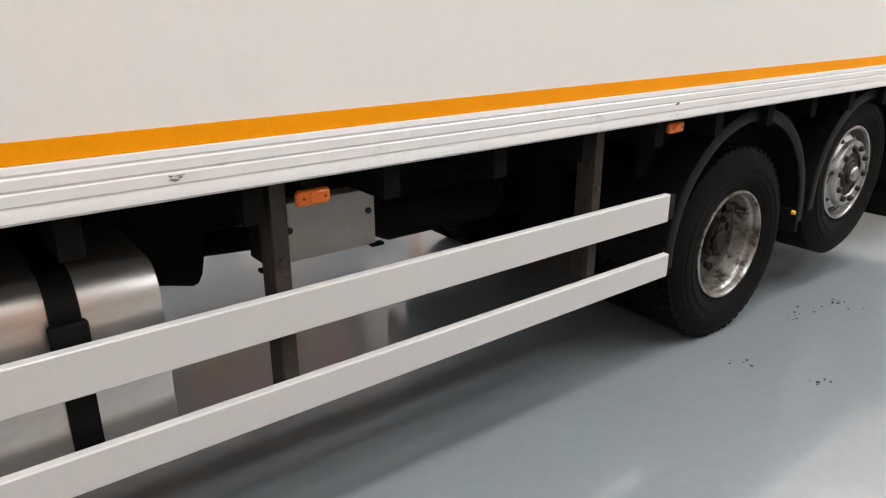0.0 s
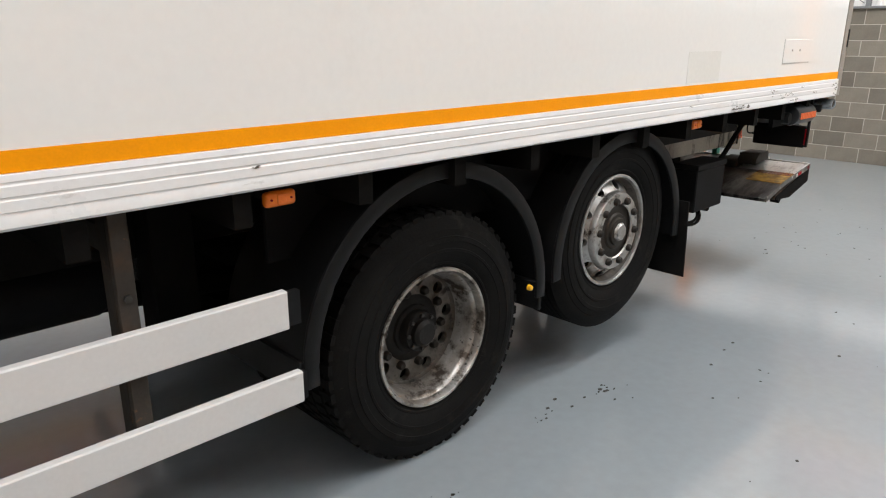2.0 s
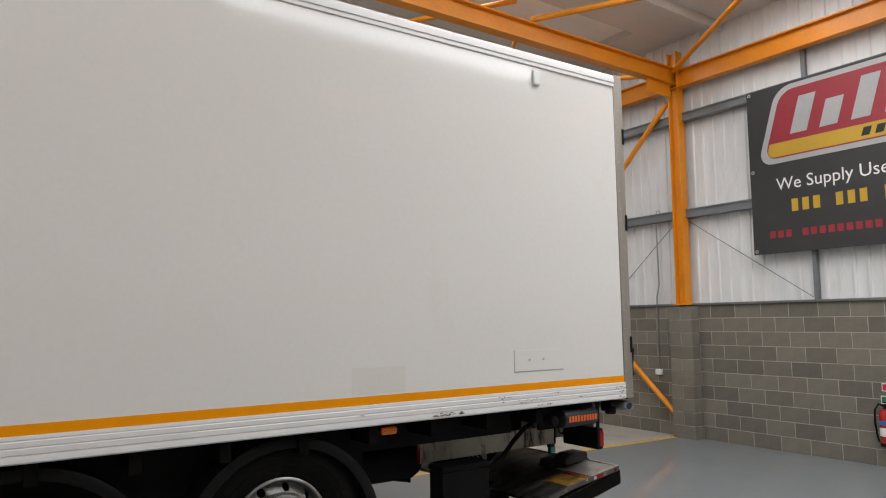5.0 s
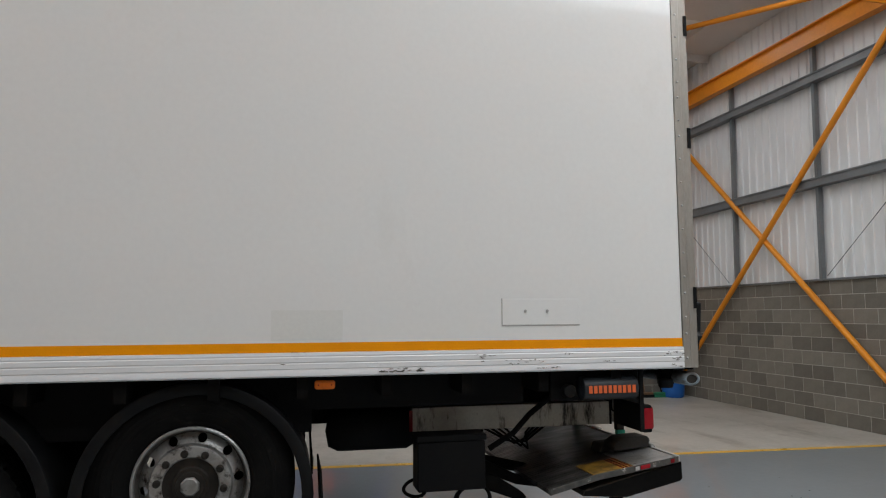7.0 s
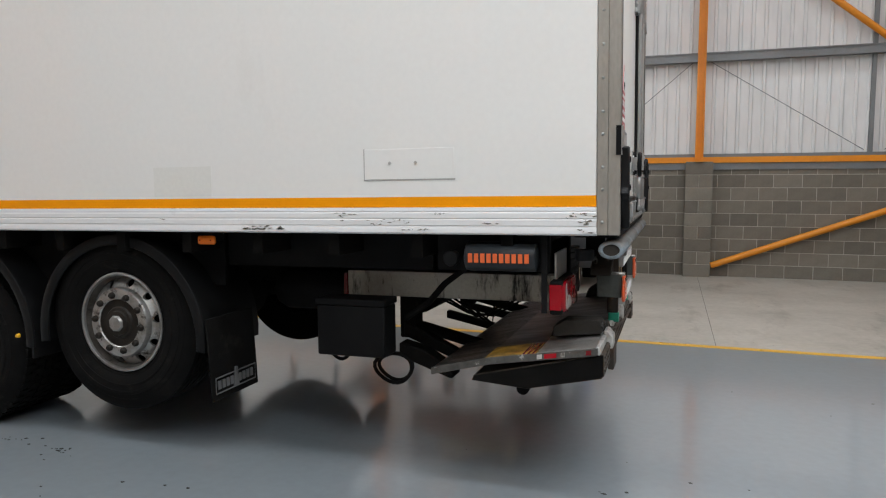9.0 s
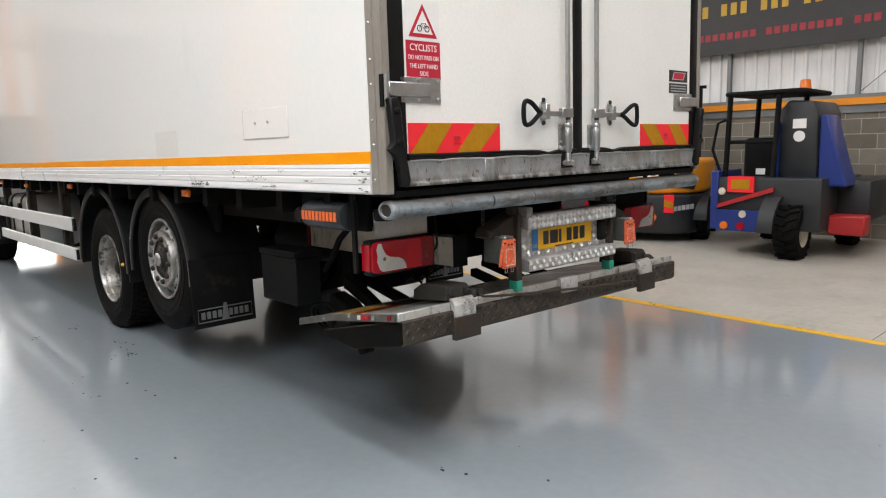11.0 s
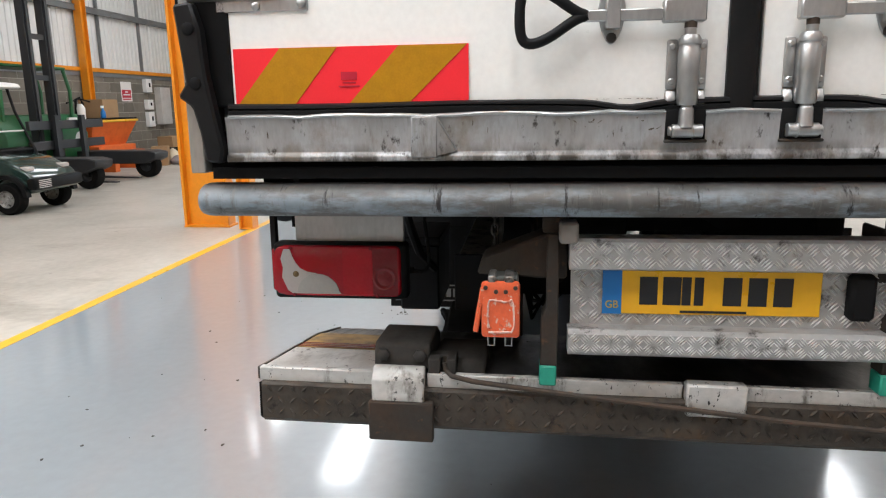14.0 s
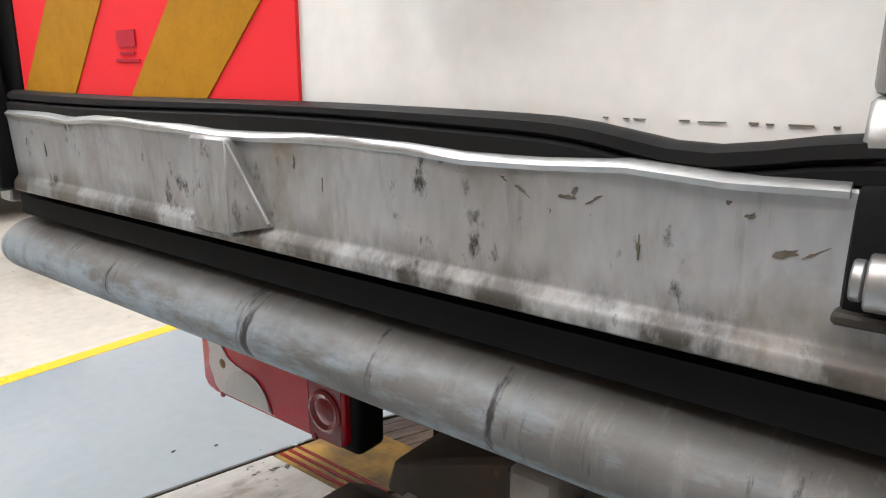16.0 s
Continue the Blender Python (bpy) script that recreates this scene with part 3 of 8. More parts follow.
cladding("wall_north_cladding", WF_N, EAST - WEST, HN * 0.225, ROOF, label="white ribbed metal cladding above the blockwork")
cladding("wall_south_cladding", WF_S, EAST - WEST, HS * 0.225, ROOF, label="white ribbed metal cladding above the blockwork")
cladding("wall_west_cladding", WF_W, NORTH - SOUTH, HW * 0.225, ROOF, [(0, DOOR_A), (DOOR_B + 0.12, PIER_B), (OPEN_B, NORTH - SOUTH)], "white ribbed metal cladding beside the doors")
g = Geo().box(DOOR_A, DOOR_B + 0.12, 0.05, 0.2, 5.2, ROOF).box(PIER_B, OPEN_B, 0.05, 0.2, 5.55, ROOF)
structure("wall_west_header", turned(WF_W, g), CLAD, "white metal panels over the hall doors", "wall")
for nm, x, y in (("north_east", EAST, NORTH), ("south_east", EAST, SOUTH - 0.2), ("north_west", WEST - 0.2, NORTH), ("south_west", WEST - 0.2, SOUTH - 0.2)):
    structure("trim_corner_" + nm, Geo().box(x, x + 0.2, y, y + 0.2, 0, ROOF), CLAD, "pale metal corner flashing between two walls", "corner trim")


def isection(g, p0, p1, depth, width, t=0.018, up=(0, 0, 1)):
    """A rolled steel beam from p0 to p1: its depth lies along up."""
    p0, p1 = Vector(p0), Vector(p1)
    d = (p1 - p0).normalized()
    u = (Vector(up) - Vector(up).dot(d) * d).normalized()
    s = d.cross(u)
    L = (p1 - p0).length
    m = Matrix(((s.x, u.x, d.x, p0.x), (s.y, u.y, d.y, p0.y), (s.z, u.z, d.z, p0.z), (0, 0, 0, 1)))
    g.box(-t / 2, t / 2, -depth / 2, depth / 2, 0, L, m)
    for e in (-1, 1):
        g.box(-width / 2, width / 2, e * depth / 2 - t, e * depth / 2 + t * 0.2, 0, L, m)
    return g


def steel(name, g, label, category, material=None, bevel=0.0):
    return structure(name, g, material or ORANGE, label, category, bevel)


# cross rails, uprights and copings on the walls
for nm, wf, length, zs, cope, ups in (
        ("east", WF_E, 21.0, (3.89, 5.64), TOP_E, (2.0, 4.2, 8.445, 10.6, 12.75, 14.9, 17.0, 19.1)),
        ("north", WF_N, 27.5, (3.83, 5.49), TOP_N + 0.085, (24.6, 19.95, 17.97, 13.7, 11.6, 9.5, 7.4, 5.3, 3.2)),
        ("south", WF_S, 27.5, (4.1, 5.7), TOP_S, tuple(2.45 + 2.05 * i for i in range(12)))):
    g = Geo()
    for z in zs:
        g.box(0, length, -0.10, 0.034, z - 0.075, z + 0.075).box(0, length, -0.12, -0.1, z - 0.075, z - 0.055).box(0, length, -0.12, -0.1, z + 0.055, z + 0.075)
    steel("trim_rails_" + nm, turned(wf, g), "grey steel cladding rails along the wall", "wall rail", RAILG)
    g = Geo()
    for k in ups:
        g.box(k - 0.03, k + 0.03, -0.05, 0.03, cope, ROOF - 0.6)
    steel("trim_uprights_" + nm, turned(wf, g), "grey steel uprights on the cladding", "wall post", RAILG)
    g = Geo().box(0, length, -0.045, 0.1, cope, cope + (0.03 if nm == "east" else 0.055))
    steel("trim_coping_" + nm, turned(wf, g), "grey metal coping on the blockwork", "coping", RAILG)
for nm, wf, length, z in (("north", WF_N, 27.5, TOP_N), ("south", WF_S, 27.5, TOP_S)):
    g = Geo().box(0, length, -0.065, -0.004, z - 0.015, z + 0.085)
    steel("trim_orange_rail_" + nm, turned(wf, g), "orange painted steel rail on top of the blockwork", "wall rail")
    g = Geo().box(0, length, -0.03, -0.004, z - 0.135, z - 0.017)
    steel("trim_flashing_" + nm, turned(wf, g), "grey metal flashing under the orange rail", "flashing", RAILG)
steel("trim_rail_west", turned(WF_W, Geo().box(DOOR_B + 0.2, PIER_B - 0.05, -0.09, 0.034, 4.65, 4.75)), "grey steel cladding rail between the doors", "wall rail", RAILG)


def pier(name, x0, x1, y0, y1, courses):
    ob = structure(name, Geo().box(x0 + 0.006, x1 - 0.006, y0 + 0.006, y1 - 0.006, 0, courses * 0.225), MORTAR, "blockwork pier carrying an orange column", "pier")
    for k in range(courses):
        z = k * 0.225 + 0.004
        if k % 2:
            xm, ym = (x0 + x1) / 2, (y0 + y1) / 2
            cells = [(x0, x1, y0, ym - 0.005), (x0, x1, ym + 0.005, y1)] if y1 - y0 > x1 - x0 else [(x0, xm - 0.005, y0, y1), (xm + 0.005, x1, y0, y1)]
        else:
            cells = [(x0, x1, y0, y1)]
        for c in cells:
            part("block", Geo().box(*c, z, z + BH), BLOCK, ob, bevel=0.004)
    return ob


pier("pier_east", EAST - 0.22, EAST - 0.008, 3.62, 4.08, HE)
pier("pier_north", 0.43, 0.88, NORTH - 0.22, NORTH - 0.008, HN)
COLS = [("east", (EAST - 0.13, 3.83, TOP_E), (0, 1, 0)), ("north", (0.655, NORTH - 0.13, TOP_N), (1, 0, 0)), ("corner", (EAST - 0.25, NORTH - 0.18, 1.9), (0, 1, 0)),
        ("north_far", (-5.47, NORTH - 0.13, HN * 0.225), (1, 0, 0)), ("south", (-7.85, SOUTH + 0.9, 0), (1, 0, 0)), ("south_far", (-16.0, SOUTH + 0.15, 0), (1, 0, 0)),
        ("west", (WEST + 0.12, -2.85, HW * 0.225), (0, 1, 0)), ("east_back", (EAST - 0.13, -2.3, 0), (0, 1, 0))]
for nm, (x, y, z), up in COLS:
    deep, wide = {"north": (0.115, 0.15), "east": (0.18, 0.18)}.get(nm, (0.22, 0.2))
    g = isection(Geo(), (x, y, z), (x, y, ROOF - 0.3), deep, wide, up=up)
    g.box(x - deep * 0.7, x + deep * 0.7, y - 0.13, y + 0.13, z, z + 0.02)
    steel("column_" + nm, g, "orange painted steel column on the wall", "column", bevel=0.002)
g = isection(Geo(), (-6.87, -3.262, 0.02), (-6.87, -3.262, ROOF), 0.56, 0.22, 0.03, up=(0, 1, 0)).box(-7.0, -6.74, -3.57, -2.95, 0.0, 0.025)
steel("column_inner", g, "wide orange painted steel column beside the yellow line", "column", bevel=0.002)
g = isection(Geo(), (-6.69, -2.67, 0.02), (-6.69, -2.67, ROOF), 0.15, 0.2, 0.02, up=(0, 1, 0)).box(-6.80, -6.58, -2.76, -2.585, 0.007, 0.02)
steel("column_inner_slim", g, "slim orange painted steel post beside the wide column", "column", bevel=0.002)
for nm, y in (("a", 3.83), ("b", -2.3), ("c", -8.5)):
    g = isection(Geo(), (EAST - 0.1, y, 6.40), (WEST, y, 6.40), 0.28, 0.18)
    for x in (5.4, -6.7):
        g.box(x - 0.3, x + 0.3, y - 0.015, y + 0.015, 6.0, 6.25, None)
    steel("beam_cross_" + nm, g, "orange painted steel roof beam across the hall", "roof beam")
g = isection(Geo(), (EAST - 0.13, SOUTH, 6.34), (EAST - 0.13, NORTH, 6.34), 0.3, 0.16)
steel("beam_east", g, "orange painted eaves beam along the wall", "roof beam")
g = isection(Geo(), (EAST, NORTH - 0.13, 6.26), (WEST, NORTH - 0.13, 6.26), 0.09, 0.1)
steel("beam_north", g, "orange painted eaves beam along the wall", "roof beam")
for i, (a, b) in enumerate((((5.8, 4.0, 6.5), (2.2, 9.8, 6.9)), ((2.4, 4.0, 6.6), (5.8, 9.8, 6.6)), ((5.8, 3.8, 6.5), (2.2, -2.2, 6.9)), ((2.4, 3.8, 6.6), (5.8, -2.2, 6.6)), ((2.2, 3.9, 6.9), (-1.5, 9.8, 6.9)))):
    steel("brace_roof_%d" % i, Geo().cyl(a, b, 0.045, seg=10), "thin orange steel brace under the roof", "brace")
for i, (a, b, r) in enumerate((((EAST - 0.1, 9.9, 5.62), (EAST - 0.1, 4.12, 0.40), 0.05), ((EAST - 0.16, 9.75, 0.5), (EAST - 0.16, 4.0, 5.95), 0.05),
                               ((0.9, NORTH - 0.1, 0.2), (5.6, NORTH - 0.1, 1.96), 0.055), ((5.65, NORTH - 0.1, 2.19), (0.8, NORTH - 0.1, 6.2), 0.055))):
    steel("brace_wall_%d" % i, Geo().cyl(a, b, r, seg=14), "orange steel tube brace across the wall", "brace")
g = Geo().box(5.45, 5.74, NORTH - 0.17, NORTH - 0.13, 1.89, 2.27).box(5.63, 5.69, NORTH - 0.2, NORTH - 0.14, 0.0, 1.89)
steel("brace_bracket", g, "orange steel bracket where the braces meet", "brace")

for i, (a, b) in enumerate((((0.8, NORTH - 0.05, 3.75), (3.2, NORTH - 0.05, 2.2)), ((5.75, NORTH - 0.05, 3.68), (3.5, NORTH - 0.05, 2.2)), ((0.5, NORTH - 0.05, 3.75), (-1.3, NORTH - 0.05, 2.2)), ((EAST - 0.05, 3.7, 3.75), (EAST - 0.05, 1.6, 2.35)), ((EAST - 0.05, 4.0, 3.75), (EAST - 0.05, 5.65, 2.35)), ((EAST - 0.05, 9.8, 3.75), (EAST - 0.05, 8.2, 2.35)))):
    steel("brace_rod_%d" % i, Geo().cyl(a, b, 0.007, seg=6), "thin grey steel tie rod on the cladding", "brace", RAILG)
structure("trim_floor_joint", Geo().box(0.678, 0.682, LINE_N + 0.05, NORTH - 0.22, 0.0, 0.002), DEBRIS, "narrow dark joint in the concrete floor", "floor joint")

# roof with openings for the rooflights
g = Geo()
xs = sorted({(a, b) for a, b, _, _ in SKYLIGHTS})
last = WEST - 0.2
for a, b in xs:
    g.box(last, a, SOUTH - 0.2, NORTH + 0.2, ROOF, ROOF + 0.12)
    y = SOUTH - 0.2
    for yc in sorted(c for p, q, c, _ in SKYLIGHTS if p == a):
        g.box(a, b, y, yc - SKY_W / 2, ROOF, ROOF + 0.12)
        y = yc + SKY_W / 2
    g.box(a, b, y, NORTH + 0.2, ROOF, ROOF + 0.12)
    last = b
g.box(last, EAST + 0.2, SOUTH - 0.2, NORTH + 0.2, ROOF, ROOF + 0.12)
for k in range(15):
    y = SOUTH + 0.8 + k * 1.45
    if all(abs(y - c) > 0.55 for _, _, c, _ in SKYLIGHTS):
        g.box(WEST, EAST, y - 0.03, y + 0.03, ROOF - 0.16, ROOF)
structure("ceiling", g, ROOFW, "pale lined roof with steel purlins", "ceiling")
for a, b, y, _ in SKYLIGHTS:
    structure("window_rooflight", Geo().box(a - 0.05, b + 0.05, y - SKY_W / 2 - 0.05, y + SKY_W / 2 + 0.05, ROOF + 0.125, ROOF + 0.135), GRP, "pale rooflight sheet over a daylight lamp, some rows added unseen", "rooflight")

# doors in the far wall
g = Geo()
z = 0.02
while z < 5.25:
    g.prism([(0.06, z), (0.035, z + 0.012), (0.025, z + 0.04), (0.035, z + 0.068), (0.06, z + 0.08), (0.075, z + 0.08), (0.075, z)], "x", DOOR_A, DOOR_B)
    z += 0.081
for p in ((DOOR_A, DOOR_B),):
    g.box(p[0], p[1], 0.02, 0.08, 0.0, 0.03)
structure("door_1", turned(WF_W, g), SHUTTER, "closed grey roller shutter door", "roller door")
for nm, u in (("a", DOOR_A - 0.08), ("b", DOOR_B + 0.06), ("c", PIER_B + 0.07), ("d", OPEN_B + 0.07)):
    steel("trim_door_post_" + nm, turned(WF_W, Geo().box(u - 0.07, u + 0.07, -0.06, 0.2, 0, 5.6)), "orange painted steel door post", "door post")


# ---- banners, signs and fittings on the walls ----
def banner(name, m, w, h, words):
    """A vinyl banner: black ground, a two-coloured badge with bars for its brand, and lines of writing. m: its lower left corner."""
    b = thing(name, "black vinyl advertising banner with a red badge, hung on the cladding", "banner", m=m)
    part("sheet", Geo().box(0, w, 0, h, -0.006, 0.0), BANNER, b, bevel=0.002)
    def badge(nm, mat, x0, x1, y0, y1, e, lab, r, low=None, slant=0.30):
        """A leaning panel with rounded corners."""
        poly = []
        for cx, cy, a0, rr in ((x1 - r, y0 + r, 270, r), (x1 - r, y1 - r, 0, r), (x0 + r, y1 - r, 90, r), (x0 + r, y0 + r, 180, r)):
            poly += [(cx + rr * math.cos(radians(a0 + 15 * k)), cy + rr * math.sin(radians(a0 + 15 * k))) for k in range(7)]
        if low:
            poly = [(x, min(y, low)) for x, y in poly]
        part(nm, Geo().prism([(x + slant * (y - h * 0.53), y) for x, y in poly], "z", 0.001, e), mat, b, lab)
    y0 = h * 0.53
    badge("badge_border", BANS, w * 0.035, w * 0.86, y0, h * 0.985, 0.004, "silver badge border", 0.24)
    badge("badge_field", BANR, w * 0.058, w * 0.84, y0 + 0.08, h * 0.955, 0.006, "red badge field", 0.20)
    badge("badge_band", BANY, w * 0.064, w * 0.83, y0 + 0.10, h * 0.955, 0.008, "yellow badge band", 0.14, y0 + 0.32)
    for i, hh in enumerate((0.56, 0.40, 0.60, 0.58, 0.40, 0.40)):
        x, zz = w * (0.17 + 0.11 * i), y0 + 0.42
        part("badge_bar", Geo().prism([(x, zz), (x + 0.26, zz), (x + 0.26 + hh * 0.3, zz + hh), (x + hh * 0.3, zz + hh)], "z", 0.001, 0.010), BANS, b)
    for i in range(9):
        x = w * (0.42 + 0.045 * i)
        part("badge_small_bar", Geo().prism([(x, y0 + 0.15), (x + 0.11, y0 + 0.15), (x + 0.15, y0 + 0.27), (x + 0.04, y0 + 0.27)], "z", 0.001, 0.011), INK, b)
    if words:
        lettering("words", words, 0.27, Matrix.Translation((w * 0.32, h * 0.40, 0.003)), SIGNW, b, 1.75)
    for yy, hh, mat, n, x0, step, wid, skip in ((h * 0.235, 0.19, BANY, 15, w * 0.16, 0.165, 0.10, (3, 7, 11)), (h * 0.09, 0.11, BANR, 27, w * 0.07, 0.128, 0.09, (3, 13, 23))):
        for i in range(n):
            if i not in skip:
                part("writing_bar", Geo().box(x0 + i * step, x0 + i * step + wid, yy, yy + hh, 0.001, 0.003), mat, b)
    for u in (0.05, w - 0.05):
        for v in (0.05, h / 2, h - 0.05):
            part("eyelet", Geo().lathe([(0.012, 0), (0.03, 0.002), (0.03, 0.004), (0.012, 0.006)], (u, v, 0), "z", 12), STEEL, b)
    return b


banner("banner", Matrix(((0, 0, -1, EAST - 0.13), (-1, 0, 0, 2.46), (0, 1, 0, 3.04), (0, 0, 0, 1))), 4.1, 2.66, "We Supply Used")
banner("banner", Matrix(((1, 0, 0, -4.78), (0, 0, -1, NORTH - 0.13), (0, 1, 0, 2.94), (0, 0, 0, 1))), 4.1, 2.7, "")


def extinguisher(m, sign_z=0.55):
    e = thing("fire_extinguisher", "red fire extinguisher with a black hose on the blockwork", "extinguisher", "fire extinguishers", m)
    part("cylinder", Geo().lathe([(0.0, 0), (0.07, 0), (0.078, 0.02), (0.078, 0.40), (0.06, 0.46), (0.025, 0.48), (0.0, 0.48)], (0, -0.09, 0.0), "z", 24), FIRE, e)
    part("label_band", Geo().lathe([(0.079, 0.12), (0.0795, 0.13), (0.0795, 0.22), (0.079, 0.23)], (0, -0.09, 0), "z", 24), SIGNW, e, "white printed label")
    part("label_blue", Geo().lathe([(0.079, 0.27), (0.0795, 0.275), (0.0795, 0.32), (0.079, 0.325)], (0, -0.09, 0), "z", 24), BLUEP, e, "blue printed band")
    part("base_ring", Geo().lathe([(0.07, -0.02), (0.081, -0.02), (0.081, 0.03), (0.07, 0.03)], (0, -0.09, 0), "z", 24), PLASTIC, e)
    part("valve", Geo().cyl((0, -0.09, 0.48), (0, -0.09, 0.54), 0.02).box(-0.015, 0.09, -0.1, -0.08, 0.53, 0.545).box(-0.015, 0.09, -0.1, -0.08, 0.56, 0.572), BLACK, e)
    pts = [(-0.02, -0.09, 0.52), (-0.08, -0.09, 0.54), (-0.13, -0.09, 0.46), (-0.14, -0.09, 0.3), (-0.12, -0.09, 0.12), (-0.1, -0.09, 0.03)]
    part("hose", Geo().tube(pts, 0.013, 8), RUBBER, e)
    part("bracket", Geo().box(-0.03, 0.03, -0.02, 0.0, 0.1, 0.45), BLACK, e)
    return e


def wall_sign(m, w, h, field, label):
    s = thing("safety_sign", label, "sign", "safety signs", m)
    part("plate", Geo().box(0, w, -0.004, 0, 0, h), SIGNW, s)
    part("field", Geo().box(0.01, w * 0.42, -0.006, -0.003, 0.012, h - 0.012), field, s, "coloured pictogram field")
    for i in range(3):
        part("writing_bar", Geo().box(w * 0.5, w * 0.92, -0.006, -0.003, h * (0.2 + 0.25 * i), h * (0.3 + 0.25 * i)), INK, s)


TO_E = Matrix(((0, 1, 0, 0), (-1, 0, 0, 0), (0, 0, 1, 0), (0, 0, 0, 1)))
TO_W = Matrix(((0, -1, 0, 0), (1, 0, 0, 0), (0, 0, 1, 0), (0, 0, 0, 1)))
extinguisher(Matrix.Translation((EAST - 0.006, 0.7, 0.31)) @ TO_E)
wall_sign(Matrix.Translation((EAST - 0.007, 0.76, 1.02)) @ TO_E, 0.28, 0.11, SIGNR, "red and white fire alarm sign on the blockwork")
wall_sign(Matrix.Translation((EAST - 0.007, 0.78, 0.85)) @ TO_E, 0.26, 0.11, BROOMG, "white extinguisher notice with a green field")
b = thing("alarm_box", "small red fire alarm call point on the blockwork", "alarm", m=Matrix.Translation((EAST - 0.006, 0.5, 1.0)) @ TO_E)
part("case", Geo().box(-0.05, 0.05, -0.05, 0, 0, 0.11), FIRE, b, bevel=0.006)
part("glass", Geo().box(-0.03, 0.03, -0.053, -0.049, 0.03, 0.08), SIGNW, b)
for y in (-2.25, -1.85):
    extinguisher(Matrix.Translation((WEST + 0.006, y, 0.45)) @ TO_W)
    wall_sign(Matrix.Translation((WEST + 0.007, y - 0.12, 1.15)) @ TO_W, 0.24, 0.16, SIGNR, "red and white extinguisher notice on the blockwork")
wall_sign(Matrix.Translation((WEST + 0.007, -1.85, 1.65)) @ TO_W, 0.22, 0.36, BANY, "yellow warning notice on the blockwork")
TO_S = Matrix(((-1, 0, 0, 0), (0, -1, 0, 0), (0, 0, 1, 0), (0, 0, 0, 1)))
sg = thing("safety_sign", "red and white safety notice on the blockwork", "sign", "safety signs", Matrix.Translation((-17.75, SOUTH + 0.007, 1.72)) @ TO_S)
part("plate", Geo().box(0, 0.55, -0.004, 0, 0, 0.56), SIGNW, sg)
part("field", Geo().box(0.04, 0.51, -0.006, -0.003, 0.1, 0.33), SIGNR, sg, "red field")
for k, (a, b) in enumerate(((0.2, 0.35), (0.1, 0.45))):
    part("writing_bar", Geo().box(a, b, -0.008, -0.005, 0.25 - 0.08 * k, 0.29 - 0.08 * k), SIGNW, sg)
part("writing_bar", Geo().box(0.06, 0.49, -0.006, -0.003, 0.04, 0.075), SIGNR, sg)

b = thing("wall_socket", "white switch box with a conduit running up the blockwork", "socket", m=Matrix.Translation((EAST - 0.006, 4.48, 1.04)) @ TO_E)
part("case", Geo().box(-0.07, 0.07, -0.06, 0, 0, 0.1), SIGNW, b, bevel=0.008)
part("conduit", Geo().tube([(0, -0.025, 0.1), (0, -0.025, 1.38), (0.06, -0.025, 1.62), (0.07, -0.06, 2.9), (0.1, -0.07, 2.98), (0.15, -0.07, 2.99), (0.18, -0.07, 2.94)], 0.013, 8), STEEL, b)
for dy in (9.75, 9.5):
    b = thing("wall_socket", "white switch box with a conduit running up the blockwork", "socket", m=Matrix.Translation((EAST - 0.006, dy, 0.95)) @ TO_E)
    part("case", Geo().box(-0.09, 0.09, -0.08, 0, 0, 0.26 if dy > 9.6 else 0.14), SIGNW, b, bevel=0.008)
    part("conduit", Geo().tube([(0, -0.025, 0.1), (0, -0.025, 1.3)], 0.014, 8), RAILG, b)
b = thing("drum", "blue plastic drum standing on the concrete in the corner", "drum", m=pose(5.56, 9.70, 0))
part("shell", Geo().lathe([(0, 0), (0.21, 0), (0.23, 0.03), (0.24, 0.15), (0.235, 0.17), (0.24, 0.19), (0.24, 0.40), (0.235, 0.42), (0.24, 0.44), (0.225, 0.56), (0.2, 0.59), (0.2, 0.60), (0, 0.60)], (0, 0, 0), "z", 32), BARREL, b)
part("lid_ring", Geo().lathe([(0.205, 0.57), (0.222, 0.575), (0.222, 0.6), (0.205, 0.605)], (0, 0, 0), "z", 32), BLACK, b)
for x, mat, lab in ((5.27, BROOMG, "green headed broom leaning on the blockwork"), (4.88, WOOD, "wide brown broom leaning on the blockwork")):
    b = thing("broom", lab, "broom", "brooms", pose(x, 9.66, 0))
    part("head", Geo().box(-0.22, 0.22, -0.04, 0.04, 0.06, 0.11), mat if mat is BROOMG else WOOD, b, bevel=0.01)
    part("bristles", Geo().box(-0.21, 0.21, -0.035, 0.035, 0.0, 0.06), BLACK if mat is WOOD else BROOMG, b)
    part("handle", Geo().cyl((0, 0, 0.1), (-0.08, 0.28, 1.45), 0.016, seg=10), WOOD if mat is WOOD else BLACK, b)


# ---- the lorry ----
W = 2.6
FRONT = -8.62
lorry = thing("lorry", "white box lorry with orange stripe, folded tail lift, raised axle", "lorry",
              m=Matrix.Translation((0, 0, 1.54)) @ Matrix.Rotation(-0.012, 4, "Y") @ Matrix.Translation((0, 0, -1.54)))


def mir(y):
    return W - y


side = part("side_wall", Geo().box(FRONT, -0.095, 0.0, 0.08, 1.49, 3.96), PANEL, lorry, "plain white body side", bevel=0.004)
part("side_wall", Geo().box(FRONT, -0.095, W - 0.08, W, 1.36, 3.96), PANEL, lorry, "plain white body side", bevel=0.004)
part("front_wall", Geo().box(FRONT - 0.06, FRONT, 0.0, W, 1.36, 4.0), PANEL, lorry, bevel=0.01)
part("roof", Geo().box(FRONT - 0.06, -0.02, 0.03, W - 0.03, 3.97, 4.03), PANEL, lorry, bevel=0.01)
